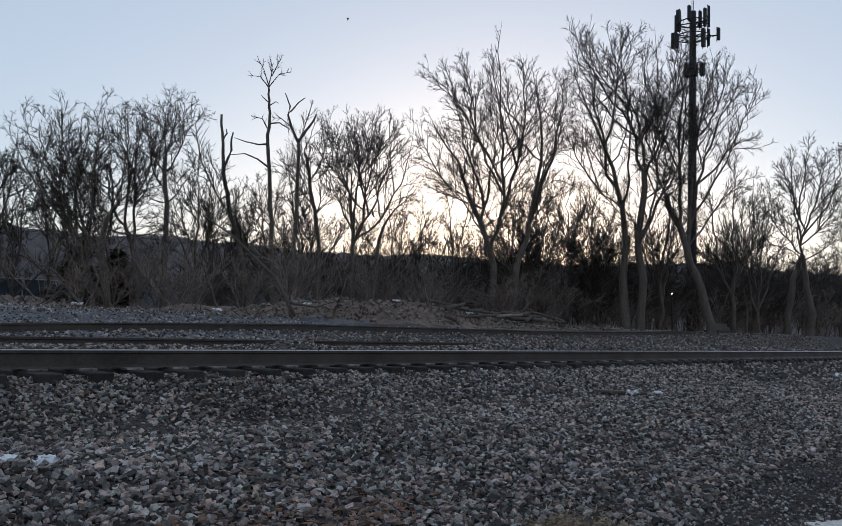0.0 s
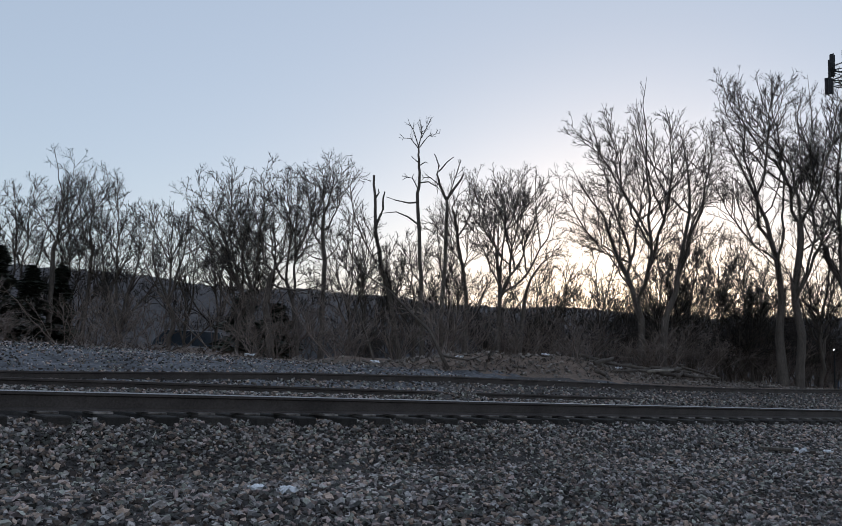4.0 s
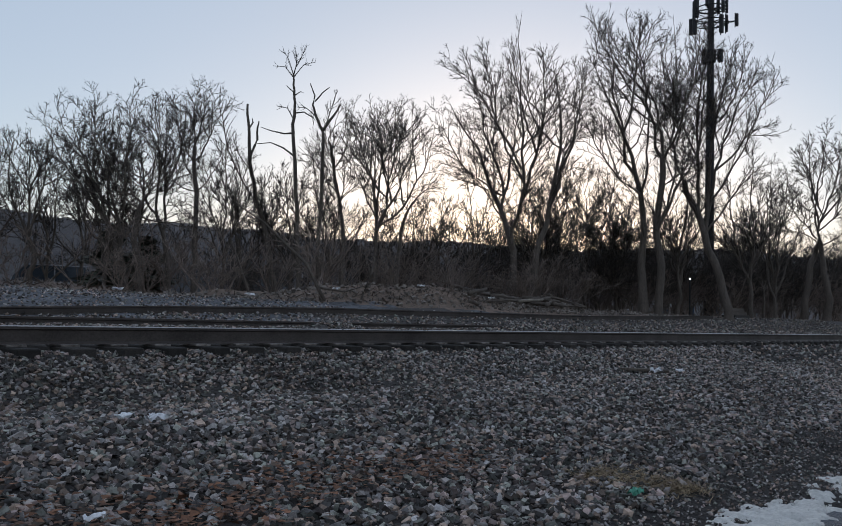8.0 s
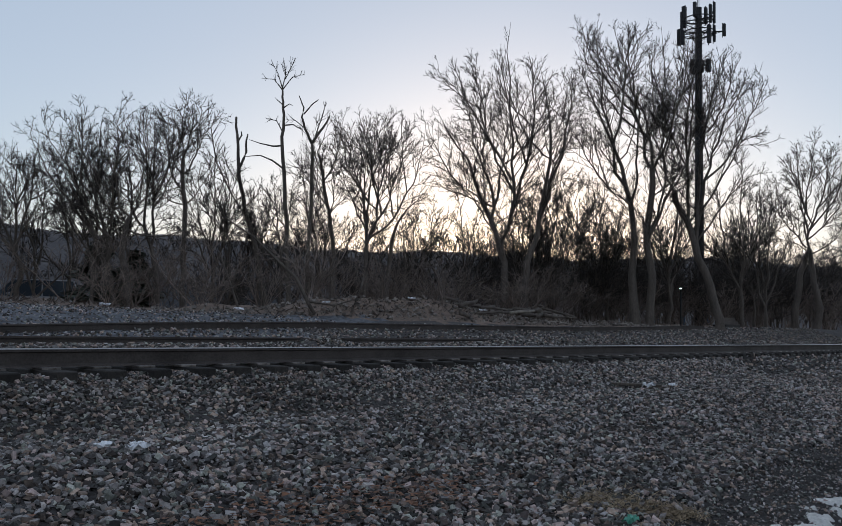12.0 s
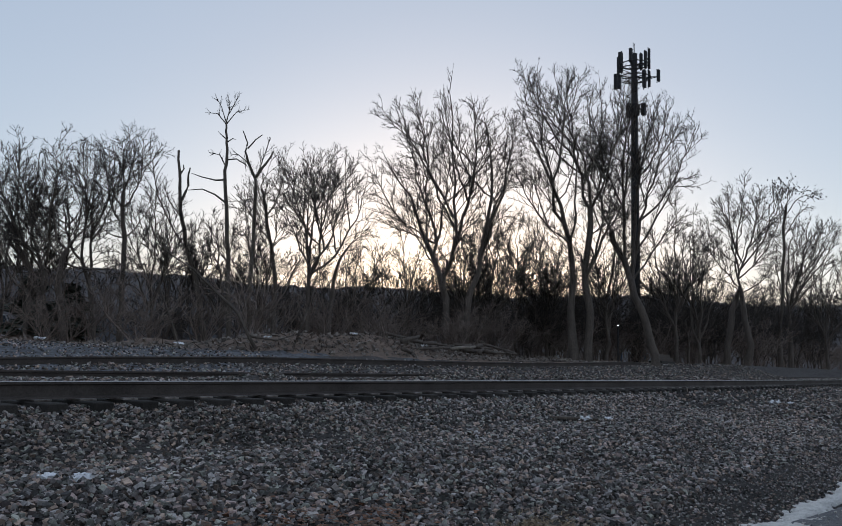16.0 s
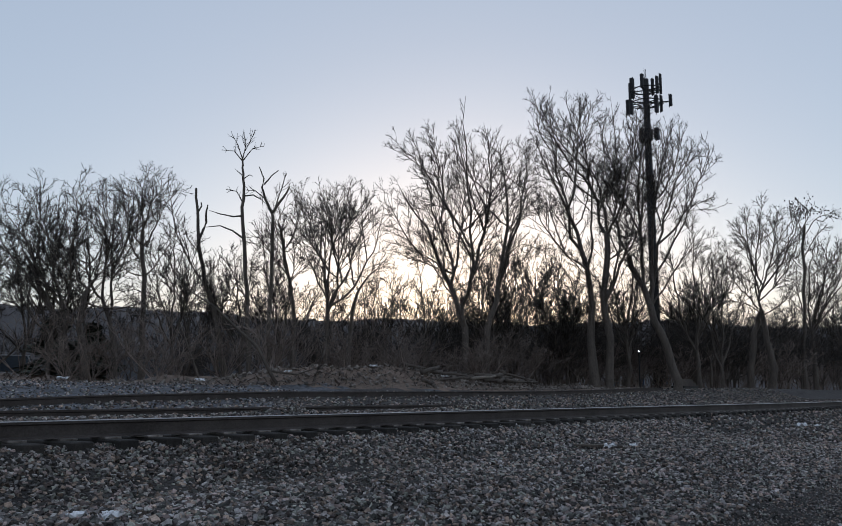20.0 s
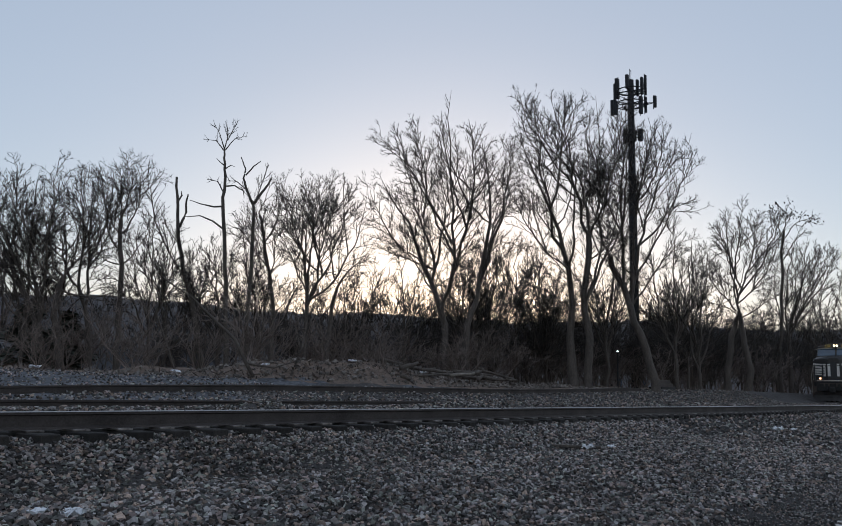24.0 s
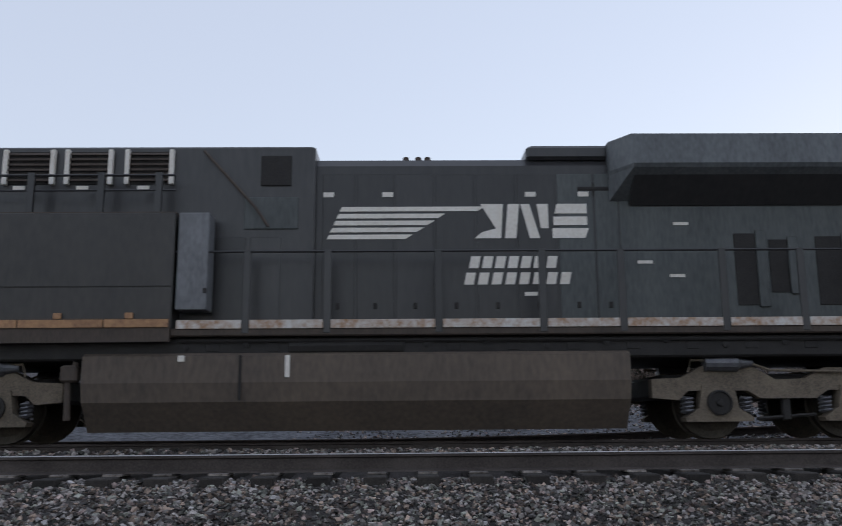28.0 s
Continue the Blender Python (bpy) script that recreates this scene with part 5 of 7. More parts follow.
# logs and rubble dumped on the bank
rnd = random.Random(11)
for k in range(26):
    x, v = rnd.uniform(24.0, 34.0), rnd.uniform(19.2, 22.2)
    y = v + float(bend(x))
    ln, r = rnd.uniform(0.8, 2.6), rnd.uniform(0.04, 0.10)
    a = rnd.uniform(-0.5, 0.5)
    z = float(land(x, y)) + r + rnd.uniform(0, 0.25)
    s = Shape().tube([(-ln / 2, 0, 0), (-ln / 6, rnd.uniform(-0.1, 0.1), 0.03), (ln / 5, rnd.uniform(-0.1, 0.1), 0.0), (ln / 2, 0, 0.02)], r, 8, r * 0.7)
    ob = tagged(part("log", s, M["bark_pale"] if k % 9 == 4 else M["bark"], smooth=True), "weathered log dumped on the bank", "log", "logs on the bank")
    ob.matrix_basis = pose(x, y, z, 0, rnd.uniform(-9, 9), math.degrees(a))
# pale base: the light on the bank is put into this colour
M["rubble"] = mat("lit_rubble", (0.25, 0.215, 0.188), (0.105, 0.09, 0.078), rough=0.95, scale=0.8, fine=14, bump=0.5, depth=0.02, island=0.6)
x, y = scatter(6000, 13, 42, 18.7, 22.8, 71, lambda x, v, u: (v > yard_edge(x)) & ((u < 0.45) | (np.abs(x - 30 - (21 - v)) < 5)))
stones("rubble", x, y, sizes(len(x), 0.015, 0.11, 72), "broken rubble and clods along the bank", M["rubble"], seed=73)


def vehicle(name, label, m, body, glass, length, width, h_sill, h_belt, h_roof, cab0, cab1, wheel_r, axle_f, axle_b):
    """A parked car: x forward, y to its left, on z = 0."""
    base = empty(name, label, "car")
    base.matrix_basis = m
    hw, L2 = width / 2, length / 2
    rings = []
    for x, k, zb, zt in ((-L2, 0.80, h_sill + 0.16, h_belt - 0.12), (-L2 + 0.12, 0.93, h_sill + 0.02, h_belt - 0.02), (-L2 + 0.6, 1.0, h_sill, h_belt), (0, 1.0, h_sill, h_belt), (L2 - 0.9, 0.99, h_sill, h_belt - 0.08), (L2 - 0.25, 0.9, h_sill + 0.04, h_belt - 0.22), (L2, 0.72, h_sill + 0.18, h_belt - 0.36)):
        w = hw * k
        rings.append([(x, -w * 0.9, zb), (x, -w, zb + 0.12), (x, -w, zb + (zt - zb) * 0.6), (x, -w * 0.93, zt), (x, w * 0.93, zt), (x, w, zb + (zt - zb) * 0.6), (x, w, zb + 0.12), (x, w * 0.9, zb)])
    bodyo = part("body", Shape().loft(rings), body, base, smooth=False)
    cab = Shape().loft([[(a, -hw * 0.9, h_belt - 0.02), (b, -hw * 0.72, h_roof), (c, -hw * 0.72, h_roof), (d, -hw * 0.9, h_belt - 0.02)] for a, b, c, d in ((cab0, cab0 + 0.35, cab1 - 0.75, cab1),)] + [[(a, hw * 0.9, h_belt - 0.02), (b, hw * 0.72, h_roof), (c, hw * 0.72, h_roof), (d, hw * 0.9, h_belt - 0.02)] for a, b, c, d in ((cab0, cab0 + 0.35, cab1 - 0.75, cab1),)])
    part("glasshouse", cab, glass, base, "dark car windows")
    part("roof", Shape().box(cab0 + 0.33, cab1 - 0.72, -hw * 0.74, hw * 0.74, h_roof - 0.02, h_roof + 0.035, 0.02), body, base)
    for side in (-1, 1):
        for x in (cab0 + 0.1, (cab0 + cab1) / 2 - 0.1, cab1 - 0.1):
            t = 0.36 if x < 0 else -0.3
            part("pillar", Shape().tube([(x, side * hw * 0.905, h_belt - 0.03), (x + (t if abs(x - (cab0 + cab1) / 2 + 0.1) > 0.05 else 0), side * hw * 0.735, h_roof)], 0.035, 5), body, base)
        mx = cab1 - 0.55
        mir = part("wing_mirror", Shape().loft([[(mx - 0.10, side * (hw + 0.02), h_belt + 0.02), (mx - 0.10, side * (hw + 0.02), h_belt + 0.16), (mx + 0.08, side * (hw + 0.02), h_belt + 0.13), (mx + 0.08, side * (hw + 0.02), h_belt + 0.04)], [(mx - 0.08, side * (hw + 0.22), h_belt + 0.03), (mx - 0.08, side * (hw + 0.22), h_belt + 0.15), (mx + 0.02, side * (hw + 0.22), h_belt + 0.13), (mx + 0.02, side * (hw + 0.22), h_belt + 0.05)]]), body, base, "wing mirror in body colour")
        part("mirror_arm", Shape().tube([(mx, side * hw * 0.88, h_belt), (mx, side * (hw + 0.05), h_belt + 0.08)], 0.03, 6), M["hose"], mir)
        part("side_moulding", Shape().box(-L2 + 0.9, L2 - 1.2, side * hw - 0.012, side * hw + 0.014, h_sill + 0.22, h_sill + 0.28, 0.006), M["hose"], bodyo)
        part("door_handle", Shape().box(-0.25, -0.05, side * hw * 0.985 - 0.02, side * hw * 0.985 + 0.03, h_belt - 0.16, h_belt - 0.12, 0.01), body, bodyo)
        part("tail_light", Shape().box(-L2 + 0.0, -L2 + 0.12, side * hw * 0.74 - 0.08, side * hw * 0.74 + 0.04, h_belt - 0.34, h_belt - 0.14, 0.02), M["tail"], bodyo, "red tail light")
        part("headlamp", Shape().box(L2 - 0.3, L2 - 0.06, side * hw * 0.7 - 0.12, side * hw * 0.7 + 0.1, h_belt - 0.5, h_belt - 0.36, 0.03), M["frame_alu"], bodyo)
        for x in (axle_f, axle_b):
            wh = part("wheel", Shape().lathe([(wheel_r * 0.6, -0.1), (wheel_r * 0.94, -0.1), (wheel_r, -0.06), (wheel_r, 0.06), (wheel_r * 0.94, 0.1), (wheel_r * 0.6, 0.1)], (x, side * (hw - 0.1), wheel_r), "y", 22), M["hose"], base, "black tyre")
            part("rim", Shape().lathe([(0.0, side * 0.06), (wheel_r * 0.3, side * 0.07), (wheel_r * 0.6, side * 0.1), (wheel_r * 0.62, side * 0.02), (0.0, side * 0.02)], (x, side * (hw - 0.1), wheel_r), "y", 18), M["frame_alu"], wh)
    return base


M["car_blue"] = mat("blue_car_paint", (0.020, 0.050, 0.16), (0.016, 0.040, 0.13), rough=0.25, scale=2, fine=60, bump=0.02, spec=0.6)
M["van_paint"] = mat("faded_white_car_paint", (0.30, 0.30, 0.31), (0.22, 0.22, 0.23), rough=0.4, scale=2, fine=40, bump=0.02)
M["tail"] = mat("red_lens", (0.25, 0.01, 0.012), rough=0.2, scale=4, fine=40, bump=0)
vehicle("car", "parked blue car on the wet asphalt lot", pose(8.95, 0.0, -1.03), M["car_blue"], M["glass"], 4.6, 1.78, 0.2, 0.95, 1.45, -1.9, 1.15, 0.33, 1.4, -1.35)
vx, vy = polar(66.3, 47)
vehicle("van", "pale parked van seen through the brush", pose(vx, vy, float(land(vx, vy)) + 0.5, 0, 0, 160), M["van_paint"], M["glass"], 4.9, 1.9, 0.3, 1.1, 1.9, -2.3, 1.7, 0.34, 1.5, -1.5)


def house(bearing, dist, w, d, h, turn, label):
    x, y = polar(bearing, dist)
    base = empty("house", label, "house")
    base.matrix_basis = pose(x, y, float(land(x, y)) - 0.2, 0, 0, turn)
    part("wall", Shape().box(-w / 2, w / 2, -d / 2, d / 2, 0, h, 0.02), M["siding"], base, "pale clapboard wall")
    part("roof", Shape().prism([(-d / 2 - 0.4, h - 0.1), (d / 2 + 0.4, h - 0.1), (0, h + d * 0.38)], -w / 2 - 0.3, w / 2 + 0.3, "x"), M["shingle"], base, "dark shingled gable roof")
    for k in range(4):
        wx = -w / 2 + w * (k + 0.5) / 4
        win = part("window", Shape().box(wx - 0.5, wx + 0.5, -d / 2 - 0.05, -d / 2 + 0.02, 1.0, 2.3, 0.01), M["frame_alu"], base)
        part("pane", Shape().box(wx - 0.42, wx + 0.42, -d / 2 - 0.062, -d / 2 - 0.04, 1.08, 2.22), M["wind"], win, "window pane with sky reflection put into its colour")
    part("door", Shape().box(w * 0.02, w * 0.02 + 0.9, -d / 2 - 0.05, -d / 2 + 0.02, 0, 2.05), M["grime"], base)


M["siding"] = mat("pale_siding", (0.42, 0.42, 0.43), (0.30, 0.30, 0.31), rough=0.7, scale=0.6, fine=8, bump=0.2, stretch=(0.2, 0.2, 6))
M["shingle"] = mat("dark_shingle", (0.05, 0.05, 0.055), (0.035, 0.034, 0.036), rough=0.9, scale=0.8, fine=8, bump=0.4)
house(54.0, 82, 8, 7, 3.0, -36, "small pale house beyond the brush")
house(59.2, 76, 6, 6, 2.8, -31, "small pale shed-like house beyond the brush")
house(25.6, 95, 10, 7, 3.2, -60, "grey house beyond the trees by the tower")

lx, ly = 45.85, 21.06
yl = empty("yard_lamp", "small bright yard lamp beyond the tracks", "lamp", (lx, ly, float(land(lx, ly)) - 0.05))
part("post", Shape().tube([(0, 0, 0), (0, 0, 2.2)], 0.04, 6), M["tower"], yl)
part("bulb", Shape().lathe([(0.0, -0.05), (0.05, 0.0), (0.0, 0.05)], (0, 0, 2.15 - float(land(lx, ly)) * 0.0), "z", 8), lamp_mat("yard_lamp_glow", (1, 0.97, 0.9), 5), yl)

# a bird that crosses the sky at the start
bird = empty("bird", "small dark bird in flight", "bird")
bird.scale = (0.4, 0.4, 0.4)
part("body", Shape().lathe([(0.0, -0.16), (0.05, -0.08), (0.06, 0.02), (0.03, 0.14), (0.0, 0.17)], (0, 0, 0), "x", 8), M["hose"], bird)
BIRD_WINGS = []
for side in (-1, 1):
    BIRD_WINGS.append(part("wing", Shape().loft([[(-0.09, side * 0.03, 0.0), (0.08, side * 0.03, 0.0), (0.08, side * 0.03, 0.012), (-0.09, side * 0.03, 0.012)], [(-0.02, side * 0.36, 0.02), (0.07, side * 0.36, 0.02), (0.07, side * 0.36, 0.026), (-0.02, side * 0.36, 0.026)]]), M["hose"], bird))

# ---- locomotive: x runs back from the nose end, near side is -y, heights over the rail ----
AXLES = (-4.25, -2.15, -0.04, 10.8, 12.9, 15.0)
SIDEW = 1.58


def wheelset_mesh():
    s = Shape()
    for side in (-1, 1):
        c = side * 0.765
        s.lathe([(0.0, c - 0.07), (0.30, c - 0.06), (0.42, c - 0.045), (0.53, c - 0.07), (0.535, c + 0.055), (0.565, c + 0.065), (0.565, c + 0.075), (0.42, c + 0.05), (0.2, c + 0.07), (0.0, c + 0.075)] if side < 0 else [(0.0, c - 0.075), (0.2, c - 0.07), (0.42, c - 0.05), (0.565, c - 0.075), (0.565, c - 0.065), (0.535, c - 0.055), (0.53, c + 0.07), (0.42, c + 0.045), (0.30, c + 0.06), (0.0, c + 0.07)], (0, 0, 0), "y", 26)
        for k in range(4):
            a = k * math.pi / 2
            s.box(0.24 * math.cos(a) - 0.03, 0.24 * math.cos(a) + 0.03, c + side * 0.05, c + side * 0.075, 0.24 * math.sin(a) - 0.03, 0.24 * math.sin(a) + 0.03)
    s.tube([(0, -1.1, 0), (0, 1.1, 0)], 0.095, 10)
    return s.mesh("wheelset", M["wheel"])


WHEELSET = wheelset_mesh()


def truck(parent, x1, flip):
    """A three-axle truck with its side frames; x1 is its middle axle."""
    g = -1 if flip else 1
    for side in (-1, 1):
        y = side * 1.12
        s = Shape()
        top = [(-3.15, 0.82), (-2.95, 0.95), (-2.75, 1.0), (-1.5, 1.0), (-1.15, 0.86), (-0.75, 0.86), (-0.5, 1.06), (0.45, 1.06), (0.75, 0.90), (1.2, 0.88), (1.55, 1.08), (2.3, 1.1), (2.65, 0.92), (3.1, 0.9)]
        low = [(3.1, 0.62), (2.7, 0.58), (2.55, 0.72), (1.65, 0.72), (1.45, 0.6), (0.6, 0.6), (0.42, 0.72), (-0.42, 0.72), (-0.6, 0.6), (-1.45, 0.6), (-1.65, 0.72), (-2.55, 0.72), (-2.7, 0.58), (-3.15, 0.6)]
        s.prism([(x1 + g * a, b) for a, b in (top + low)[::g]], y - 0.09, y + 0.09, "y")
        fr = part("truck_frame", s, M["under"], parent, "brown dusty cast truck side frame")
        for a in (-2.11, 0.0, 2.11):
            c = x1 + g * a
            p = Shape().prism([(c - 0.52, 0.32), (c - 0.5, 0.26), (c + 0.5, 0.26), (c + 0.52, 0.32), (c + 0.30, 0.46), (c + 0.24, 0.80), (c - 0.24, 0.80), (c - 0.30, 0.46)], y + side * 0.02 - 0.12, y + side * 0.02 + 0.12, "y")
            part("axle_box", p, M["under"], fr)
            q = Shape().lathe([(0.19, 0.0), (0.19, side * 0.05), (0.165, side * 0.06), (0.165, side * 0.03), (0.06, side * 0.03), (0.05, side * 0.07), (0.0, side * 0.075)], (c, y + side * 0.14, 0.54), "y", 22)
            part("bearing_cap", q, M["grime"], fr, "round dark bearing cap")
            for d in (-0.62, 0.62):
                turns = [(c + d * 0.72 + 0.09 * math.cos(k * 1.05), y + side * 0.02 + 0.09 * math.sin(k * 1.05), 0.38 + 0.0097 * k) for k in range(27)]
                part("coil_spring", Shape().tube(turns, 0.022, 5), M["steel"], fr, "coil spring beside the axle box")
        pipe = Shape().tube([(x1 + g * a, y + side * 0.13, b) for a, b in ((-3.0, 1.04), (-1.4, 1.06), (-1.0, 0.96), (0.4, 1.0), (1.3, 1.02), (1.7, 1.16), (2.5, 1.18), (2.55, 1.0))], 0.022, 6)
        part("brake_pipe", pipe, M["under"], fr)
        cyl = Shape().lathe([(0.0, -0.3), (0.12, -0.29), (0.13, 0.2), (0.09, 0.24), (0.05, 0.45), (0.0, 0.45)], (x1 + g * 2.0, y + side * 0.1, 1.13), "x", 12)
        part("brake_cylinder", cyl, M["steel"], fr)
        cyl = Shape().lathe([(0.0, -0.55), (0.07, -0.54), (0.07, 0.5), (0.0, 0.52)], (x1 - g * 0.9, y + side * 0.02, 1.16), "x", 10)
        part("shock_absorber", cyl, M["steel"], fr)
        for a in (-1.05, 1.05):
            rig = Shape().box(x1 + a - 0.06, x1 + a + 0.06, y - 0.05, y + 0.05, 0.28, 0.62, 0.01)
            rig.tube([(x1 + a - 0.45, y, 0.30), (x1 + a + 0.45, y, 0.36)], 0.03, 6)
            part("brake_shoe", rig, M["grime"], fr)
    b = Shape().box(x1 - 2.9, x1 + 2.9, -0.95, 0.95, 0.62, 0.98, 0.05)
    part("bolster", b, M["grime"], parent)


def pane(a, b, c, d, inset, out, off=0.006):
    """A thin pane on the quad a b c d, inset from its edges and lifted off it."""
    a, b, c, d = (Vector(p) for p in (a, b, c, d))
    m = (a + b + c + d) / 4
    nrm = (b - a).cross(d - a).normalized() * out
    corner = []
    for p in (a, b, c, d):
        w = m - p
        corner.append(p + w.normalized() * inset)
    return [[p + nrm * off for p in corner], [p + nrm * (off + 0.012) for p in corner]]


def locomotive(label, lead):
    L = empty("locomotive", label, "locomotive", group="locomotives of the freight train")
    w = SIDEW
    # underframe, deck and end platforms
    part("underframe", Shape().box(-5.75, 16.3, -1.40, 1.40, 1.22, 1.56, 0.03), M["grime"], L)
    part("deck", Shape().box(-5.85, 16.4, -1.52, 1.52, 1.56, 1.68, 0.02), M["loco_dusty"], L)
    marks = [3.70, 4.91, 6.58, 8.15, 9.35, 10.9, 12.1, 13.2, 14.4, 15.6]
    for side in (-1, 1):
        y = side * 1.53
        cuts = [2.62] + marks
        for a, b in zip(cuts[:-1], cuts[1:]):
            part("edge_stripe", Shape().box(a + 0.06, b - 0.06, y - 0.012, y + 0.012, 1.67, 1.80, 0.004), M["sill_white"], L, "rust-stained white walkway edge")
        for a, b in ((-4.95, -3.5), ):
            part("edge_stripe", Shape().box(a, b, side * 1.59 - 0.012, side * 1.59 + 0.012, 1.66, 1.79, 0.004), M["sill_white"], L, "white stripe below the cab")
        for a, b in ((-2.9, -2.4), (-1.80, -0.86), (-0.84, 0.36), (0.38, 1.62), (1.64, 2.58)):
            part("edge_stripe", Shape().box(a, b, side * 1.594 - 0.012, side * 1.594 + 0.012, 1.69, 1.81, 0.004), M["sill_tan"], L, "dirty tan stripe on the skirt")
        part("skirt", Shape().prism([(-1.85, 1.46), (2.6, 1.48), (2.6, 1.83), (-1.85, 1.83)], side * 1.52, side * 1.585, "y"), M["loco_dusty"], L, "brown dusty skirt panel")
        part("cab_skirt", Shape().prism([(-3.45, 1.38), (-2.2, 1.38), (-2.2, 1.8), (-3.45, 1.8)], side * 1.52, side * 1.58, "y"), M["loco_dusty"], L)
        box = Shape().box(-2.25, -1.9, side * 1.56 - 0.05, side * 1.56 + 0.05, 1.48, 1.78, 0.01).box(-2.15, -2.0, side * 1.62 - 0.02, side * 1.62 + 0.02, 1.55, 1.64, 0.005)
        part("jacking_pad", box, M["grime"], L)
        for x in (-0.3, 0.95, 2.0):
            part("tie_down", Shape().box(x - 0.06, x + 0.06, side * 1.60 - 0.015, side * 1.60 + 0.015, 1.82, 1.91, 0.006), M["sill_tan"], L)
    # nose and cab
    def sec(x, hw, zs, zt, inn):
        return [(x, -hw, 1.66), (x, -hw, zs), (x, -hw + inn, zt), (x, hw - inn, zt), (x, hw, zs), (x, hw, 1.66)]
    nose = Shape().loft([sec(-5.52, 0.40, 3.22, 3.40, 0.12), sec(-5.42, 0.56, 3.30, 3.50, 0.16), sec(-4.85, 1.53, 3.30, 3.52, 0.55), sec(-3.4, 1.575, 3.52, 3.60, 0.2), sec(-1.02, w, 3.56, 3.62, 0.1)])
    cab = part("cab", nose, M["cab_paint"], L, "black cab with white nose stripes")
    low = [(-4.32, 0.0), (-3.42, -1.53), (-1.02, -1.57), (-1.02, 1.57), (-3.42, 1.53)]
    top = [(-3.95, 0.0), (-3.15, -1.45), (-1.02, -1.50), (-1.02, 1.50), (-3.15, 1.45)]
    up = Shape().loft([[(a, b, 3.55) for a, b in low], [(a, b, 4.30) for a, b in top]])
    part("cab_upper", up, M["cab_paint"], cab)
    eave = [(a - 0.12 if a < -2 else a, b * 1.05) for a, b in top]
    crown = [(-3.25, 0.0), (-2.85, -0.95), (-1.02, -1.0), (-1.02, 1.0), (-2.85, 0.95)]
    part("cab_roof", Shape().loft([[(a, b, 4.28) for a, b in eave], [(a, b, 4.36) for a, b in eave], [(a, b, 4.60) for a, b in crown]]), M["loco"], cab)
    for x0, x1 in ((-2.85, -1.95), (-1.75, -1.1)):
        part("roof_unit", Shape().box(x0, x1, -0.75, 0.75, 4.56, 4.70, 0.04).box(x0 + 0.2, x0 + 0.3, -0.8, -0.7, 4.70, 4.76, 0.02), M["loco_dusty"], cab)
    for i in range(5):
        j = (i + 1) % 5
        if low[i][0] > -3 or low[j][0] > -3:
            continue
        quad = [(*low[i], 3.62), (*low[j], 3.62), (*top[j], 4.26), (*top[i], 4.26)]
        part("windscreen", Shape().loft(pane(*quad, 0.07, 1)), M["wind"], cab, "windscreen pane with the sky's reflection in its colour")
    for side in (-1, 1):
        board = Shape()
        board.loft([[(-4.12 + 0.62 * t, side * (0.22 + 0.95 * t), 4.30), (-4.04 + 0.62 * t, side * (0.22 + 0.95 * t), 4.52), (-3.9 + 0.62 * t, side * (0.20 + 0.92 * t), 4.52), (-3.9 + 0.62 * t, side * (0.20 + 0.92 * t), 4.30)] for t in (0.2, 0.66)])
        nb = part("number_board", board, M["board"] if lead else M["sill_tan"], cab, "lit yellow number board" if lead else "dull number board")
        if lead:
            ang = math.degrees(math.atan2(0.95, 0.62))
            words("8049", 0.20, M["grime"], cab, pose(-3.84, side * 0.63, 4.41, 70, 0, -ang if side < 0 else 180 + ang), "board_number")
        part("headlight", Shape().lathe([(0.0, -0.02), (0.07, -0.015), (0.07, 0.06), (0.0, 0.06)], (-4.14, side * 0.10, 4.42), "x", 14), M["headlight"] if lead else M["glass"], cab, "glowing headlight" if lead else "unlit headlight")
        part("ditch_light", Shape().lathe([(0.0, -0.02), (0.065, -0.015), (0.065, 0.02), (0.0, 0.02)], (-5.95, side * 0.90, 1.80), "x", 16), M["ditch"] if lead else M["glass"], L, "glowing ditch light" if lead else "unlit ditch light")
        part("ditch_lamp_housing", Shape().lathe([(0.0, 0.18), (0.10, 0.17), (0.12, 0.0), (0.115, -0.02), (0.095, 0.0), (0.0, 0.01)], (-5.92, side * 0.90, 1.80), "x", 16), M["sill_tan"], L, "orange-tan ditch light housing")
    for side in (-1, 1):
        part("board_housing", Shape().loft([[(-4.09 + 0.62 * t, side * (0.22 + 0.95 * t), 4.28), (-4.01 + 0.62 * t, side * (0.22 + 0.95 * t), 4.55), (-3.8 + 0.62 * t, side * (0.18 + 0.90 * t), 4.55), (-3.8 + 0.62 * t, side * (0.18 + 0.90 * t), 4.28)] for t in (0, 1.15)]), M["loco_dusty"], cab)
        part("brow_trim", Shape().loft([[(-4.12 + 0.66 * t, side * (0.1 + 1.02 * t), 4.20), (-4.10 + 0.66 * t, side * (0.1 + 1.02 * t), 4.29), (-3.9 + 0.66 * t, side * (0.1 + 1.0 * t), 4.29), (-3.9 + 0.66 * t, side * (0.1 + 1.0 * t), 4.20)] for t in (0, 1.3)]), M["rail_grey"], cab, "pale brow over the windscreen")
        # white blocks beside the nose door, on the flat face and on the canted flank, under one long stripe
        pt = lambda t, out: (-5.42 + 0.57 * t - out, side * (0.56 + 0.97 * t + out))
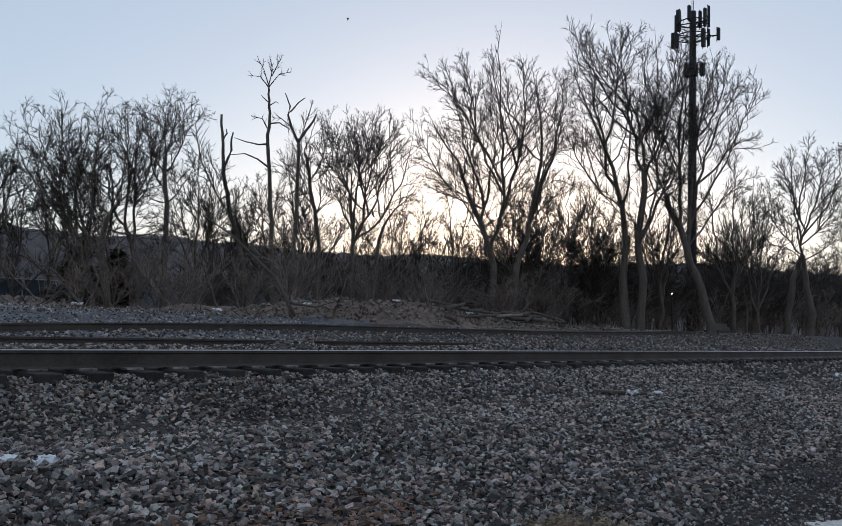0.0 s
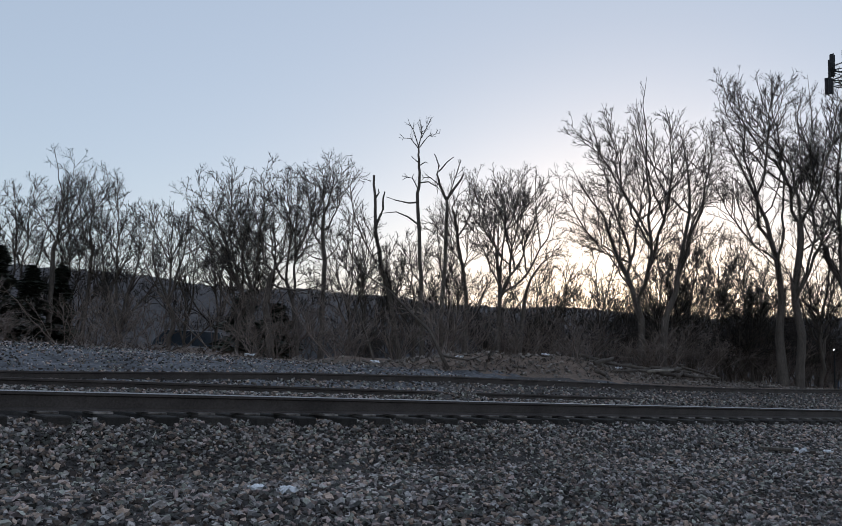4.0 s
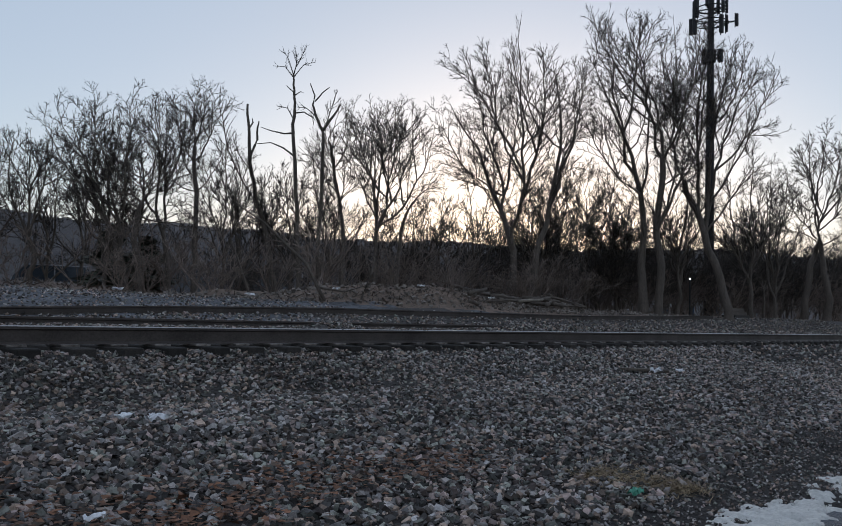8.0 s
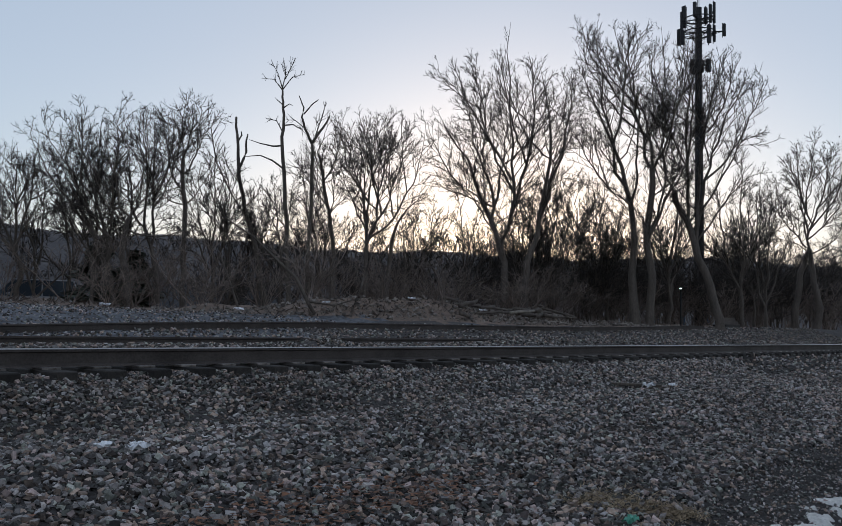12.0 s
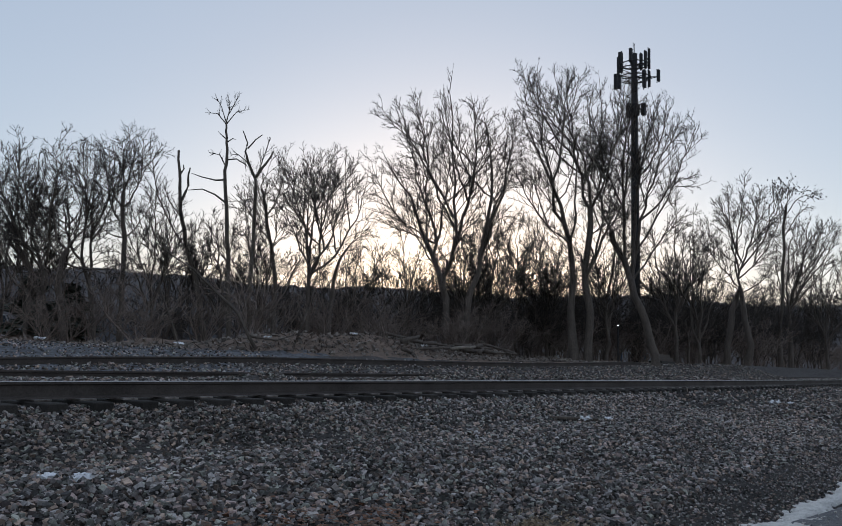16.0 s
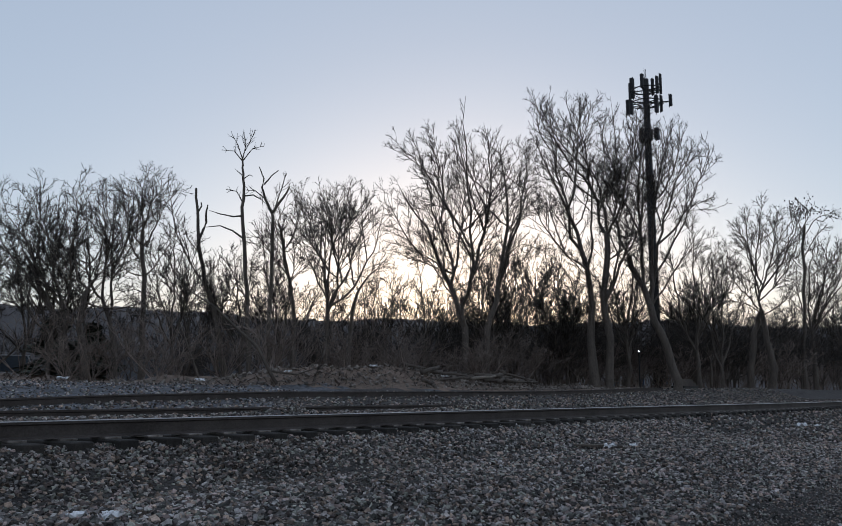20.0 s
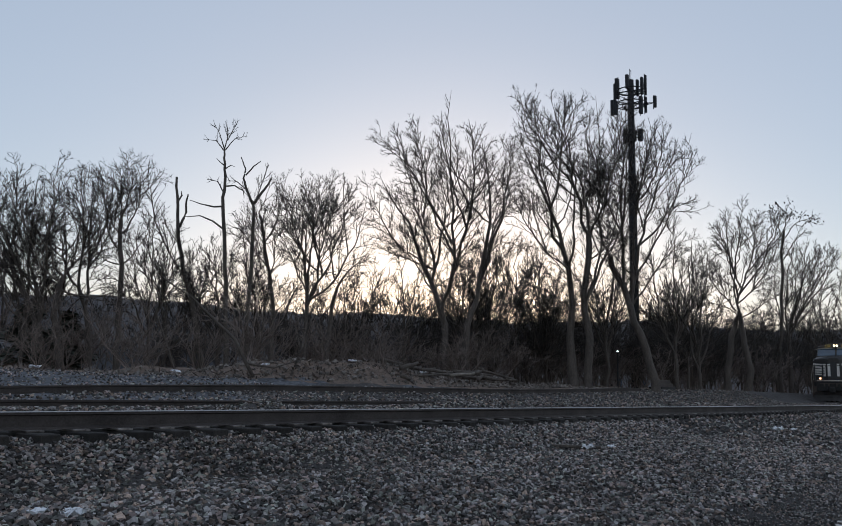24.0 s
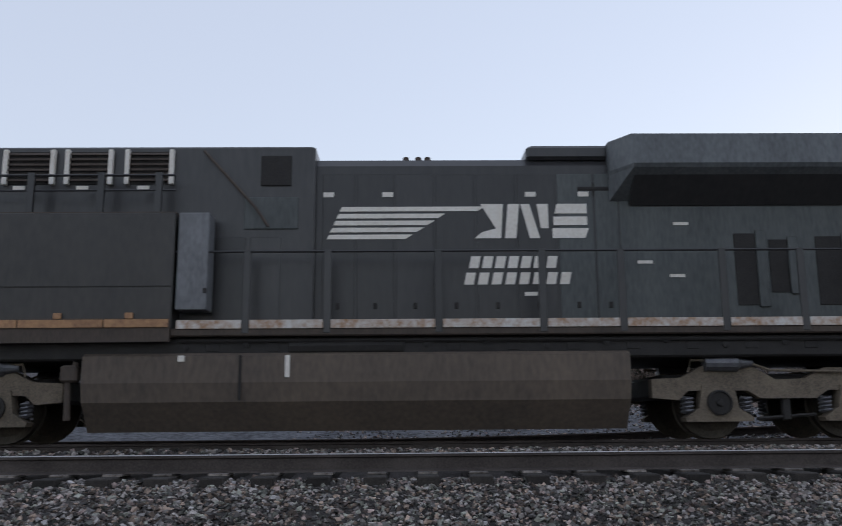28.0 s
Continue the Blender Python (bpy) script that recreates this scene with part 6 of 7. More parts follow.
        for t0, t1, z0, z1, nm in ((0.03, 0.30, 1.98, 2.78, "nose_block"), (0.0, 0.335, 2.82, 2.94, "nose_stripe")):
            ring = [(*pt(t0, 0.012), z0), (*pt(t1, 0.012), z0), (*pt(t1, 0.012), z1), (*pt(t0, 0.012), z1)]
            part(nm, Shape().loft([ring, [(x + 0.02, y - side * 0.02, z) for x, y, z in ring]]), M["white"], cab, "plain white block" if nm == "nose_block" else "white stripe")
        part("nose_block", Shape().prism([(side * 0.23, 1.98), (side * 0.42, 1.98), (side * 0.42, 2.78), (side * 0.23, 2.78)], -5.536, -5.518, "x"), M["white"], cab, "plain white block")
        part("nose_stripe", Shape().prism([(side * 0.23, 2.82), (side * 0.42, 2.82), (side * 0.42, 2.94), (side * 0.23, 2.94)], -5.536, -5.518, "x"), M["white"], cab, "white stripe")
        for z in (2.12, 2.34, 2.56) if side > 0 else (2.62,):
            ring = [(*pt(0.30, 0.018), z), (*pt(0.06, 0.018), z + 0.03), (*pt(0.12, 0.018), z + 0.10), (*pt(0.30, 0.018), z + 0.07)]
            part("emblem_shape", Shape().loft([ring, [(x + 0.02, y - side * 0.02, z_) for x, y, z_ in ring]]), M["loco"], cab, "plain black slash on the white block")
    part("headlight_housing", Shape().box(-4.12, -3.75, -0.22, 0.22, 4.30, 4.55, 0.03), M["loco"], cab)
    # nose stripes and plain white emblem panel
    zs = [(3.04, 2.90), (2.83, 2.69), (2.63, 2.49), (2.44, 2.31), (2.26, 2.16)]
    ends = [-3.86, -3.97, -4.09, -4.2, -4.34]
    for side in (-1, 1):
        for (za, zb), e in zip(zs, ends):
            rings = []
            for x, y, k in ((-5.24, 0.878, 0), (-4.85, 1.542, 0), (e, 1.580, 1)):
                d = 0.06 * k
                dz = 0.10 if x < -5 else 0.03 if x < -4.5 else 0.0
                rings.append([(x + d, side * (y + 0.008), za - dz), (x + d, side * (y - 0.01), za - dz), (x - d, side * (y - 0.01), zb - dz), (x - d, side * (y + 0.008), zb - dz)])
            part("nose_stripe", Shape().loft(rings), M["white"], cab, "white stripe")
    part("nose_door", Shape().box(-5.55, -5.52, -0.22, 0.22, 1.72, 3.1, 0.01), M["loco"], cab)
    words("8049", 0.54, M["white"], cab, pose(-2.15, -1.592, 3.13, 90, 0, 0) @ Matrix.Diagonal((1.28, 1, 1, 1)), "road_number", "large white road number") if lead else part("road_number", Shape().box(-2.75, -1.55, -1.592, -1.582, 3.05, 3.26), M["white"], cab)
    for x0, x1, z in ((-2.3, -2.12, 2.80), (-1.72, -1.40, 2.77)):
        part("lettering_bar", Shape().box(x0, x1, -1.588, -1.58, z, z + 0.05), M["white"], cab)
    # cab side windows with pale frames, visor, door
    for side in (-1, 1):
        def wall(z):
            t = (z - 3.55) / 0.75
            return side * (1.555 - 0.075 * t)
        for x0, x1 in ((-3.05, -2.60), (-2.56, -2.02), (-1.98, -1.62), (-1.60, -1.22)):
            z0, z1 = (3.58, 4.20) if x0 < -2.9 else (3.62, 4.17)
            f = Shape()
            for a0, a1, b0, b1 in ((x0, x1, z0, z0 + 0.045), (x0, x1, z1 - 0.045, z1), (x0, x0 + 0.045, z0, z1), (x1 - 0.045, x1, z0, z1)):
                f.add([(x, wall(z) + side * o, z) for x in (a0, a1) for z in (b0, b1) for o in (0.0, 0.03)], [(0, 1, 3, 2), (4, 6, 7, 5), (0, 4, 5, 1), (2, 3, 7, 6), (0, 2, 6, 4), (1, 5, 7, 3)])
            fr = part("window_frame", f, M["frame_alu"], cab, "pale aluminium window frame")
            part("window_pane", Shape().add([(x, wall(z) + side * o, z) for x in (x0 + 0.04, x1 - 0.04) for z in (z0 + 0.04, z1 - 0.04) for o in (0.0, 0.012)], [(0, 1, 3, 2), (4, 6, 7, 5), (0, 4, 5, 1), (2, 3, 7, 6), (0, 2, 6, 4), (1, 5, 7, 3)]), M["glass"], fr, "dark cab window pane")
        part("wind_deflector", Shape().box(-1.66, -1.56, side * 1.62 - 0.06, side * 1.62 + 0.06, 3.66, 4.08, 0.01), M["frame_alu"], cab)
        visor = Shape().loft([[(-2.75, side * 1.50, 4.30), (-2.75, side * 1.78, 4.20), (-2.75, side * 1.78, 4.18), (-2.75, side * 1.50, 4.27)], [(-1.1, side * 1.50, 4.30), (-1.1, side * 1.72, 4.20), (-1.1, side * 1.72, 4.18), (-1.1, side * 1.50, 4.27)]])
        part("sun_visor", visor, M["rail_grey"], cab, "pale sun visor over the side windows")
        part("cab_louver", Shape().box(-2.58, -2.12, side * 1.582 - 0.01, side * 1.582 + 0.01, 1.94, 2.46, 0.004), M["grime"], cab)
        for k in range(9):
            part("louver_slat", Shape().box(-2.54, -2.16, side * 1.597 - 0.008, side * 1.597 + 0.008, 1.98 + 0.052 * k, 2.005 + 0.052 * k), M["loco"], cab)
        part("seam", Shape().box(-3.4, -1.2, side * 1.582 - 0.008, side * 1.582 + 0.008, 2.58, 2.60), M["grime"], cab)
        part("seam", Shape().box(-3.0, -1.2, side * 1.582 - 0.008, side * 1.582 + 0.008, 1.84, 1.855), M["grime"], cab)
        part("number_plate", Shape().box(-4.15, -3.7, side * 1.572 - 0.012, side * 1.572 + 0.016, 2.0, 2.06), M["white"], cab)
        part("marker", Shape().box(-4.75, -4.62, side * 1.555 - 0.012, side * 1.555 + 0.016, 3.18, 3.28), M["white"], cab)
        for x in (-3.25, -2.85):
            part("knob", Shape().lathe([(0.05, 0), (0.05, side * 0.02), (0.0, side * 0.03)], (x, side * 1.58, 2.36), "y", 10), M["grime"], cab)
    # wide equipment body, upper hood with louvres, engine hood
    for n_, s_ in (("equipment_cab", Shape().box(-1.0, 2.61, -1.575, 1.575, 1.66, 3.44, 0.02)),):
        body = part(n_, s_, M["cab_paint"], L, "plain black equipment cabinet side")
    for side in (-1, 1):
        part("seam", Shape().box(-0.85, 2.58, side * 1.578 - 0.006, side * 1.578 + 0.006, 2.30, 2.315), M["grime"], body)
        part("notice_plate", Shape().box(-1.0, -0.78, side * 1.578 - 0.006, side * 1.578 + 0.010, 2.46, 2.52), M["white"], body)
    upper = part("upper_hood", Shape().box(-1.0, 4.66, -1.09, 1.09, 1.66, 4.64, 0.03), M["loco"], L, "black upper hood with louvred intakes")
    part("hood_shoulder", Shape().box(-1.0, 2.6, -1.5, 1.5, 3.43, 3.47), M["loco_dusty"], L)
    for side in (-1, 1):
        y = side * 1.095
        for x0, x1 in ((-0.25, 0.55), (0.72, 1.46), (1.66, 2.42)):
            intake = part("intake", Shape().box(x0, x1, y - 0.015, y + 0.015, 4.02, 4.55), M["grime"], upper, "dark louvred air intake")
            for x in (x0, x1 - 0.06):
                part("intake_post", Shape().box(x, x + 0.07, y, y + side * 0.085, 4.0, 4.57, 0.006), M["white"], intake, "white post")
            for k in range(6):
                z = 4.06 + k * 0.085
                part("louver", Shape().add([(x, y + side * o, zz) for x in (x0 + 0.07, x1 - 0.07) for o, zz in ((0.0, z + 0.05), (0.05, z), (0.05, z + 0.012), (0.0, z + 0.065))], [(0, 1, 2, 3), (4, 7, 6, 5), (0, 4, 5, 1), (1, 5, 6, 2), (2, 6, 7, 3), (3, 7, 4, 0)]), M["loco_dusty"], intake)
            part("notice_plate", Shape().box(x0 + 0.28, x0 + 0.46, side * 1.35 - 0.01, side * 1.35 + 0.01, 3.86, 3.92), M["white"], upper)
        rail_ = Shape().tube([(-0.95, side * 1.45, 4.06), (2.55, side * 1.45, 4.06)], 0.02, 6)
        rail_.tube([(-0.95, side * 1.45, 3.82), (2.55, side * 1.45, 3.82)], 0.016, 6)
        for x in (-0.9, 0.35, 1.42, 2.3):
            rail_.box(x - 0.05, x + 0.05, side * 1.45 - 0.03, side * 1.45 + 0.03, 3.42, 4.1)
        part("upper_rail", rail_, M["loco"], L)
        part("filter_door", Shape().box(3.80, 4.28, y - 0.02, y + 0.02, 3.98, 4.48, 0.01), M["grime"], upper, "square dark grille")
        part("filter_panel", Shape().box(3.55, 4.4, y - 0.015, y + 0.02, 3.28, 3.80, 0.01), M["faded"], upper)
        part("conduit", Shape().tube([(2.9, y + side * 0.05, 4.55), (3.75, y + side * 0.12, 3.6), (3.95, y + side * 0.1, 3.3)], 0.025, 6), M["loco_dusty"], upper)
        cabinet = part("grey_cabinet", Shape().box(2.66, 3.12, side * 1.36 - 0.2, side * 1.36 + 0.2, 1.95, 3.44, 0.015), M["cabinet"], L, "faded grey electrical cabinet")
        part("latch", Shape().box(3.06, 3.12, side * 1.56 - 0.01, side * 1.56 + 0.025, 2.2, 2.28, 0.006), M["grime"], cabinet)
        for x in (3.35, 3.9):
            part("hood_door", Shape().box(x - 0.24, x + 0.24, y - 0.01, y + 0.018, 1.82, 3.15, 0.008), M["loco"], upper)
    hood = part("engine_hood", Shape().loft([[(x, -0.98, 1.66), (x, -0.98, 4.34), (x, -0.84, 4.48), (x, 0.84, 4.48), (x, 0.98, 4.34), (x, 0.98, 1.66)] for x in (4.66, 9.5)]), M["loco"], L, "long black engine hood")
    part("hood_roof_step", Shape().box(8.05, 9.5, -0.95, 0.95, 4.46, 4.70, 0.05), M["loco"], hood)
    for x in (6.05, 6.25, 6.4):
        part("roof_fitting", Shape().box(x, x + 0.1, -0.8, -0.7, 4.47, 4.56, 0.02), M["loco_dusty"], hood)
    for side in (-1, 1):
        y = side * 0.982
        doors = [4.75, 5.3, 5.92, 6.55, 7.2, 7.85, 8.5, 9.1, 9.5]
        for a, b in zip(doors[:-1], doors[1:]):
            d = part("engine_door", Shape().box(a + 0.02, b - 0.02, y - 0.012, y + 0.012, 1.86, 4.2, 0.006), M["loco"] if a < 8.4 else M["faded"], hood)
            part("door_latch", Shape().box((a + b) / 2 - 0.03, (a + b) / 2 + 0.03, y - 0.01, y + side * 0.03 + 0.005, 2.02, 2.12, 0.006), M["grime"], d)
        for x in (4.78, 5.72, 8.0, 8.85):
            part("notice_plate", Shape().box(x, x + 0.17, y, y + side * 0.024, 3.82, 3.90), M["white"], hood)
        # striped flag and plain lettering shapes
        for k in range(5):
            z = 3.66 - 0.113 * k
            x1 = (7.35, 6.72, 6.55, 6.38, 6.2)[k]
            bar = Shape().prism([(5.04 - 0.05 * k, z - 0.075), (x1 - 0.12, z - 0.075), (x1, z), (5.08 - 0.05 * k, z)], y, y + side * 0.024, "y")
            part("flag_stripe", bar, M["white"], hood, "white stripe of the painted flag")
        # the railway's emblem as plain blocks: a wedge, a slanted block and three bars
        ns = [[(7.18, 3.14), (7.60, 3.14), (7.64, 3.7), (7.28, 3.7), (7.52, 3.30), (7.3, 3.24)], [(7.66, 3.14), (7.84, 3.14), (7.90, 3.7), (7.72, 3.7)], [(7.92, 3.7), (8.06, 3.7), (8.22, 3.14), (8.06, 3.14)], [(8.18, 3.7), (8.36, 3.7), (8.36, 3.3), (8.24, 3.3)], [(8.46, 3.54), (8.98, 3.54), (8.98, 3.7), (8.50, 3.7)], [(8.44, 3.35), (8.98, 3.35), (8.98, 3.49), (8.44, 3.49)], [(8.42, 3.14), (8.94, 3.14), (9.0, 3.30), (8.42, 3.30)]]
        for outline in ns:
            part("emblem_shape", Shape().prism(outline, y, y + side * 0.024, "y"), M["white"], hood, "plain white emblem shape")
        for x0, x1, z in ((7.08, 8.5, 2.66), (7.0, 8.72, 2.40)):
            n_ = 7 if z > 2.5 else 8
            for k in range(n_):
                a = x0 + (x1 - x0) * k / n_
                part("lettering_bar", Shape().prism([(a, z), (a + 0.15, z), (a + 0.19, z + 0.19), (a + 0.04, z + 0.19)], y, y + side * 0.024, "y"), M["white"], hood)
        part("notice_plate", Shape().box(7.95, 8.15, y, y + side * 0.024, 2.22, 2.28), M["white"], hood)
    # radiator end with its overhanging wings
    rad = part("radiator_body", Shape().box(9.5, 14.9, -1.0, 1.0, 1.66, 4.3, 0.02), M["faded"], L, "radiator section with tall dark vents")
    wing = Shape().loft([[(x, -1.54 * k, 4.14), (x, -1.58 * k, 4.2), (x, -1.5 * k, 4.70), (x, 1.5 * k, 4.70), (x, 1.58 * k, 4.2), (x, 1.54 * k, 4.14), (x, 1.0, 3.74), (x, -1.0, 3.74)] for x, k in ((9.35, 0.72), (9.62, 1.0), (15.6, 1.0))])
    part("radiator_wing", wing, M["door_grey"], L, "grey overhanging radiator wings")
    # darker sheet under the wings: the shade there is put into its colour
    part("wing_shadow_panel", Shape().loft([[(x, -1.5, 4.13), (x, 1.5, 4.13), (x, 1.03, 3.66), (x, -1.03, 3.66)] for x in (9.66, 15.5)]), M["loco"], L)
    part("exhaust_cowl", Shape().lathe([(0.0, -0.7), (0.85, -0.68), (1.0, -0.5), (1.0, 0.4), (0.0, 0.45)], (9.35, 0, 3.95), "x", 18), M["grime"], L)
    for side in (-1, 1):
        y = side * 1.003
        for x, z0, z1, wd in ((11.3, 2.05, 3.2, 0.34), (11.85, 2.25, 3.1, 0.30), (12.6, 2.05, 3.15, 0.42), (13.4, 2.1, 3.1, 0.42), (14.2, 2.1, 3.1, 0.42)):
            v = part("vent", Shape().box(x, x + wd, y - 0.012, y + 0.012, z0, z1, 0.005), M["grime"], rad, "tall dark radiator vent")
            part("vent_rim", Shape().box(x + wd, x + wd + 0.16, y - 0.01, y + 0.05 * side + 0.01, z0 - 0.03, z1 + 0.05, 0.01), M["faded"], rad)
        for x, z in ((10.35, 3.34), (10.25, 2.50), (9.75, 2.72)):
            part("notice_plate", Shape().box(x, x + 0.24, y - 0.01, y + 0.01 + side * 0.008, z, z + 0.05), M["white"], rad)
        # walkway handrail
        r = Shape().tube([(2.52, side * 1.5, 2.84), (15.5, side * 1.5, 2.84), (16.15, side * 1.45, 2.8)], 0.02, 6)
        part("handrail", r, M["loco"], L, "thin black walkway handrail")
        for x in marks:
            part("stanchion", Shape().box(x - 0.055, x + 0.055, side * 1.51 - 0.02, side * 1.51 + 0.02, 1.6, 2.86, 0.006), M["loco"], L)
        fit = Shape()
        for k in range(14):
            x = 2.8 + k * 0.9
            fit.lathe([(0.0, -0.06), (0.05, -0.05), (0.05, 0.05), (0.0, 0.06)], (x, side * 1.38, 1.40 + 0.04 * (k % 3)), "y", 8)
            fit.box(x + 0.3, x + 0.5, side * 1.36 - 0.05, side * 1.36 + 0.05, 1.34, 1.46 + 0.03 * (k % 2), 0.01)
        fit.tube([(2.7, side * 1.42, 1.5), (16, side * 1.42, 1.48)], 0.03, 6)
        part("underdeck_piping", fit, M["grime"], L)
    # fuel tank
    tank = part("fuel_tank", Shape().loft([[(x, -1.40, 1.32), (x, -1.49, 1.27), (x, -1.50, 0.88), (x, -1.44, 0.60), (x, -1.1, 0.17), (x, 1.1, 0.17), (x, 1.44, 0.60), (x, 1.50, 0.88), (x, 1.49, 1.27), (x, 1.40, 1.32)] for x in (1.32, 4.0, 9.42)]), M["tank"], L, "brown dusty fuel tank with bevelled lower side")
    part("fuel_gauge", Shape().box(4.3, 4.37, -1.515, -1.495, 0.95, 1.28, 0.004), M["white"], tank)
    part("notice_plate", Shape().box(2.72, 2.82, -1.51, -1.49, 1.19, 1.28, 0.004), M["white"], tank)
    part("tank_seam", Shape().box(3.62, 3.66, -1.51, -1.49, 0.62, 1.28), M["grime"], tank)
    part("fuel_filler", Shape().tube([(1.2, -1.4, 1.2), (1.1, -1.42, 0.9), (1.12, -1.42, 0.35)], 0.05, 8).box(1.0, 1.25, -1.5, -1.3, 0.9, 1.15, 0.03), M["loco_dusty"], tank)
    part("air_reservoir", Shape().lathe([(0.0, -0.9), (0.16, -0.85), (0.16, 0.85), (0.0, 0.9)], (5.2, -1.28, 1.42), "x", 12), M["grime"], L)
    # ends: pilot, plough, coupler, steps, handrails
    for e, xe, d in (("front", -5.85, -1), ("rear", 16.4, 1)):
        part("pilot", Shape().box(min(xe, xe + d * 0.12), max(xe, xe + d * 0.12), -1.2, 1.2, 0.85, 1.58, 0.02), M["grime"], L)
        part("coupler", Shape().box(min(xe, xe + d * 0.75), max(xe, xe + d * 0.75), -0.13, 0.13, 0.78, 1.05, 0.04).box(xe + d * 0.6 - 0.15, xe + d * 0.6 + 0.15, -0.2, 0.2, 0.72, 1.12, 0.05), M["grime"], L)
        for k in range(5):
            y0 = -0.9 + 0.18 * k if k < 3 else 0.4 + 0.18 * (k - 3)
            hs = Shape().tube([(xe + d * 0.12, y0, 1.25), (xe + d * 0.3, y0, 1.0), (xe + d * 0.33, y0 + 0.05, 0.6), (xe + d * 0.2, y0 + 0.1, 0.45)], 0.022, 6)
            part("air_hose", hs, M["hose"], L)
        if e == "front":
            pl = Shape()
            ribs = []
            for y in (-1.42, -1.2, -0.7, 0.0, 0.7, 1.2, 1.42):
                v = 0.42 * (1 - abs(y) / 1.42)
                lo = 0.12 if abs(y) < 1.3 else 0.24
                ribs.append([(xe - 0.22 - v, y, lo), (xe - 0.10 - v * 0.8, y, 0.34), (xe - 0.06 - v * 0.7, y, 0.56), (xe - 0.16 - v * 0.8, y, 0.80 - 0.12 * (abs(y) > 1.3)), (xe - 0.02, y, 0.80 - 0.12 * (abs(y) > 1.3)), (xe - 0.02, y, lo)])
            pl.loft(ribs)
            part("snow_plough", pl, M["plough"], L, "curved dirty plough blade")
            part("front_sill", Shape().box(xe - 0.02, xe + 0.02, -1.15, 1.15, 1.60, 1.69, 0.006), M["sill_white"], L, "chipped white front sill")
            for y in (-0.55, -0.25, 0.3, 0.62):
                part("uncoupling_bracket", Shape().box(xe - 0.16, xe - 0.1, y - 0.05, y + 0.05, 1.2, 1.45, 0.01), M["loco_dusty"], L)
            part("uncoupling_lever", Shape().tube([(xe - 0.18, -1.4, 1.25), (xe - 0.2, -1.3, 1.42), (xe - 0.2, 0.9, 1.42)], 0.02, 6), M["loco_dusty"], L)
        ax, bx = (-5.62, -4.88) if e == "front" else (15.75, 16.35)
        for side in (-1, 1):
            part("stair_side", Shape().box(ax - 0.03, ax + 0.0, side * 1.3 - 0.25, side * 1.3 + 0.25, 0.35, 1.6), M["loco_dusty"], L)
            part("stair_side", Shape().box(bx, bx + 0.32, side * 1.3 - 0.26, side * 1.3 + 0.26, 0.36, 1.72, 0.01), M["loco_dusty"], L)
            for k in range(5):
                z = 0.38 + 0.285 * k
                st = part("step", Shape().box(ax, bx, side * 1.34 - 0.2, side * 1.34 + 0.22, z, z + 0.035, 0.006), M["loco_dusty"], L, "steel step with a worn edge")
                part("step_edge", Shape().box(ax + 0.02, bx - 0.02, side * 1.565 - 0.008, side * 1.565 + 0.008, z + 0.012, z + 0.032), M["sill_white"], st)
            for hx, k in ((ax, -1), (bx + 0.12, -1)):
                part("grab_rail", Shape().tube([(hx, side * 1.57, 0.75), (hx - 0.03, side * 1.57, 2.1), (hx - 0.22 * (1 if d < 0 else -1), side * 1.42, 2.62), (hx - 0.35 * (1 if d < 0 else -1), side * 1.25, 2.9)], 0.020, 8), M["rail_grey"], L, "dull grey curved grab rail")
        for y in (-1.3, -0.72, 0.72, 1.3):
            part("end_post", Shape().box(xe + d * 0.02 - 0.03, xe + d * 0.02 + 0.03, y - 0.05, y + 0.05, 1.66, 2.85), M["loco"], L)
        for y0, y1 in ((-1.3, -0.72), (0.72, 1.3)):
            for z, r_ in ((2.82, 0.022), (2.3, 0.018)):
                part("end_rail", Shape().tube([(xe, y0, z), (xe, y1, z)], r_, 6), M["loco"], L, "black end railing")
    part("step_lamp", Shape().lathe([(0.0, 0), (0.05, 0.01), (0.05, 0.05), (0.0, 0.06)], (-3.0, -1.45, 1.2), "z", 10), M["step_lamp"] if lead else M["glass"], L, "small step lamp")
    truck(L, AXLES[1], False)
    truck(L, AXLES[4], True)
    sets = []
    for x in AXLES:
        ws = new("wheelset", WHEELSET)
        ws.parent = L
        ws.location = (x, 0, 0.535)
        sets.append(ws)
    return L, sets


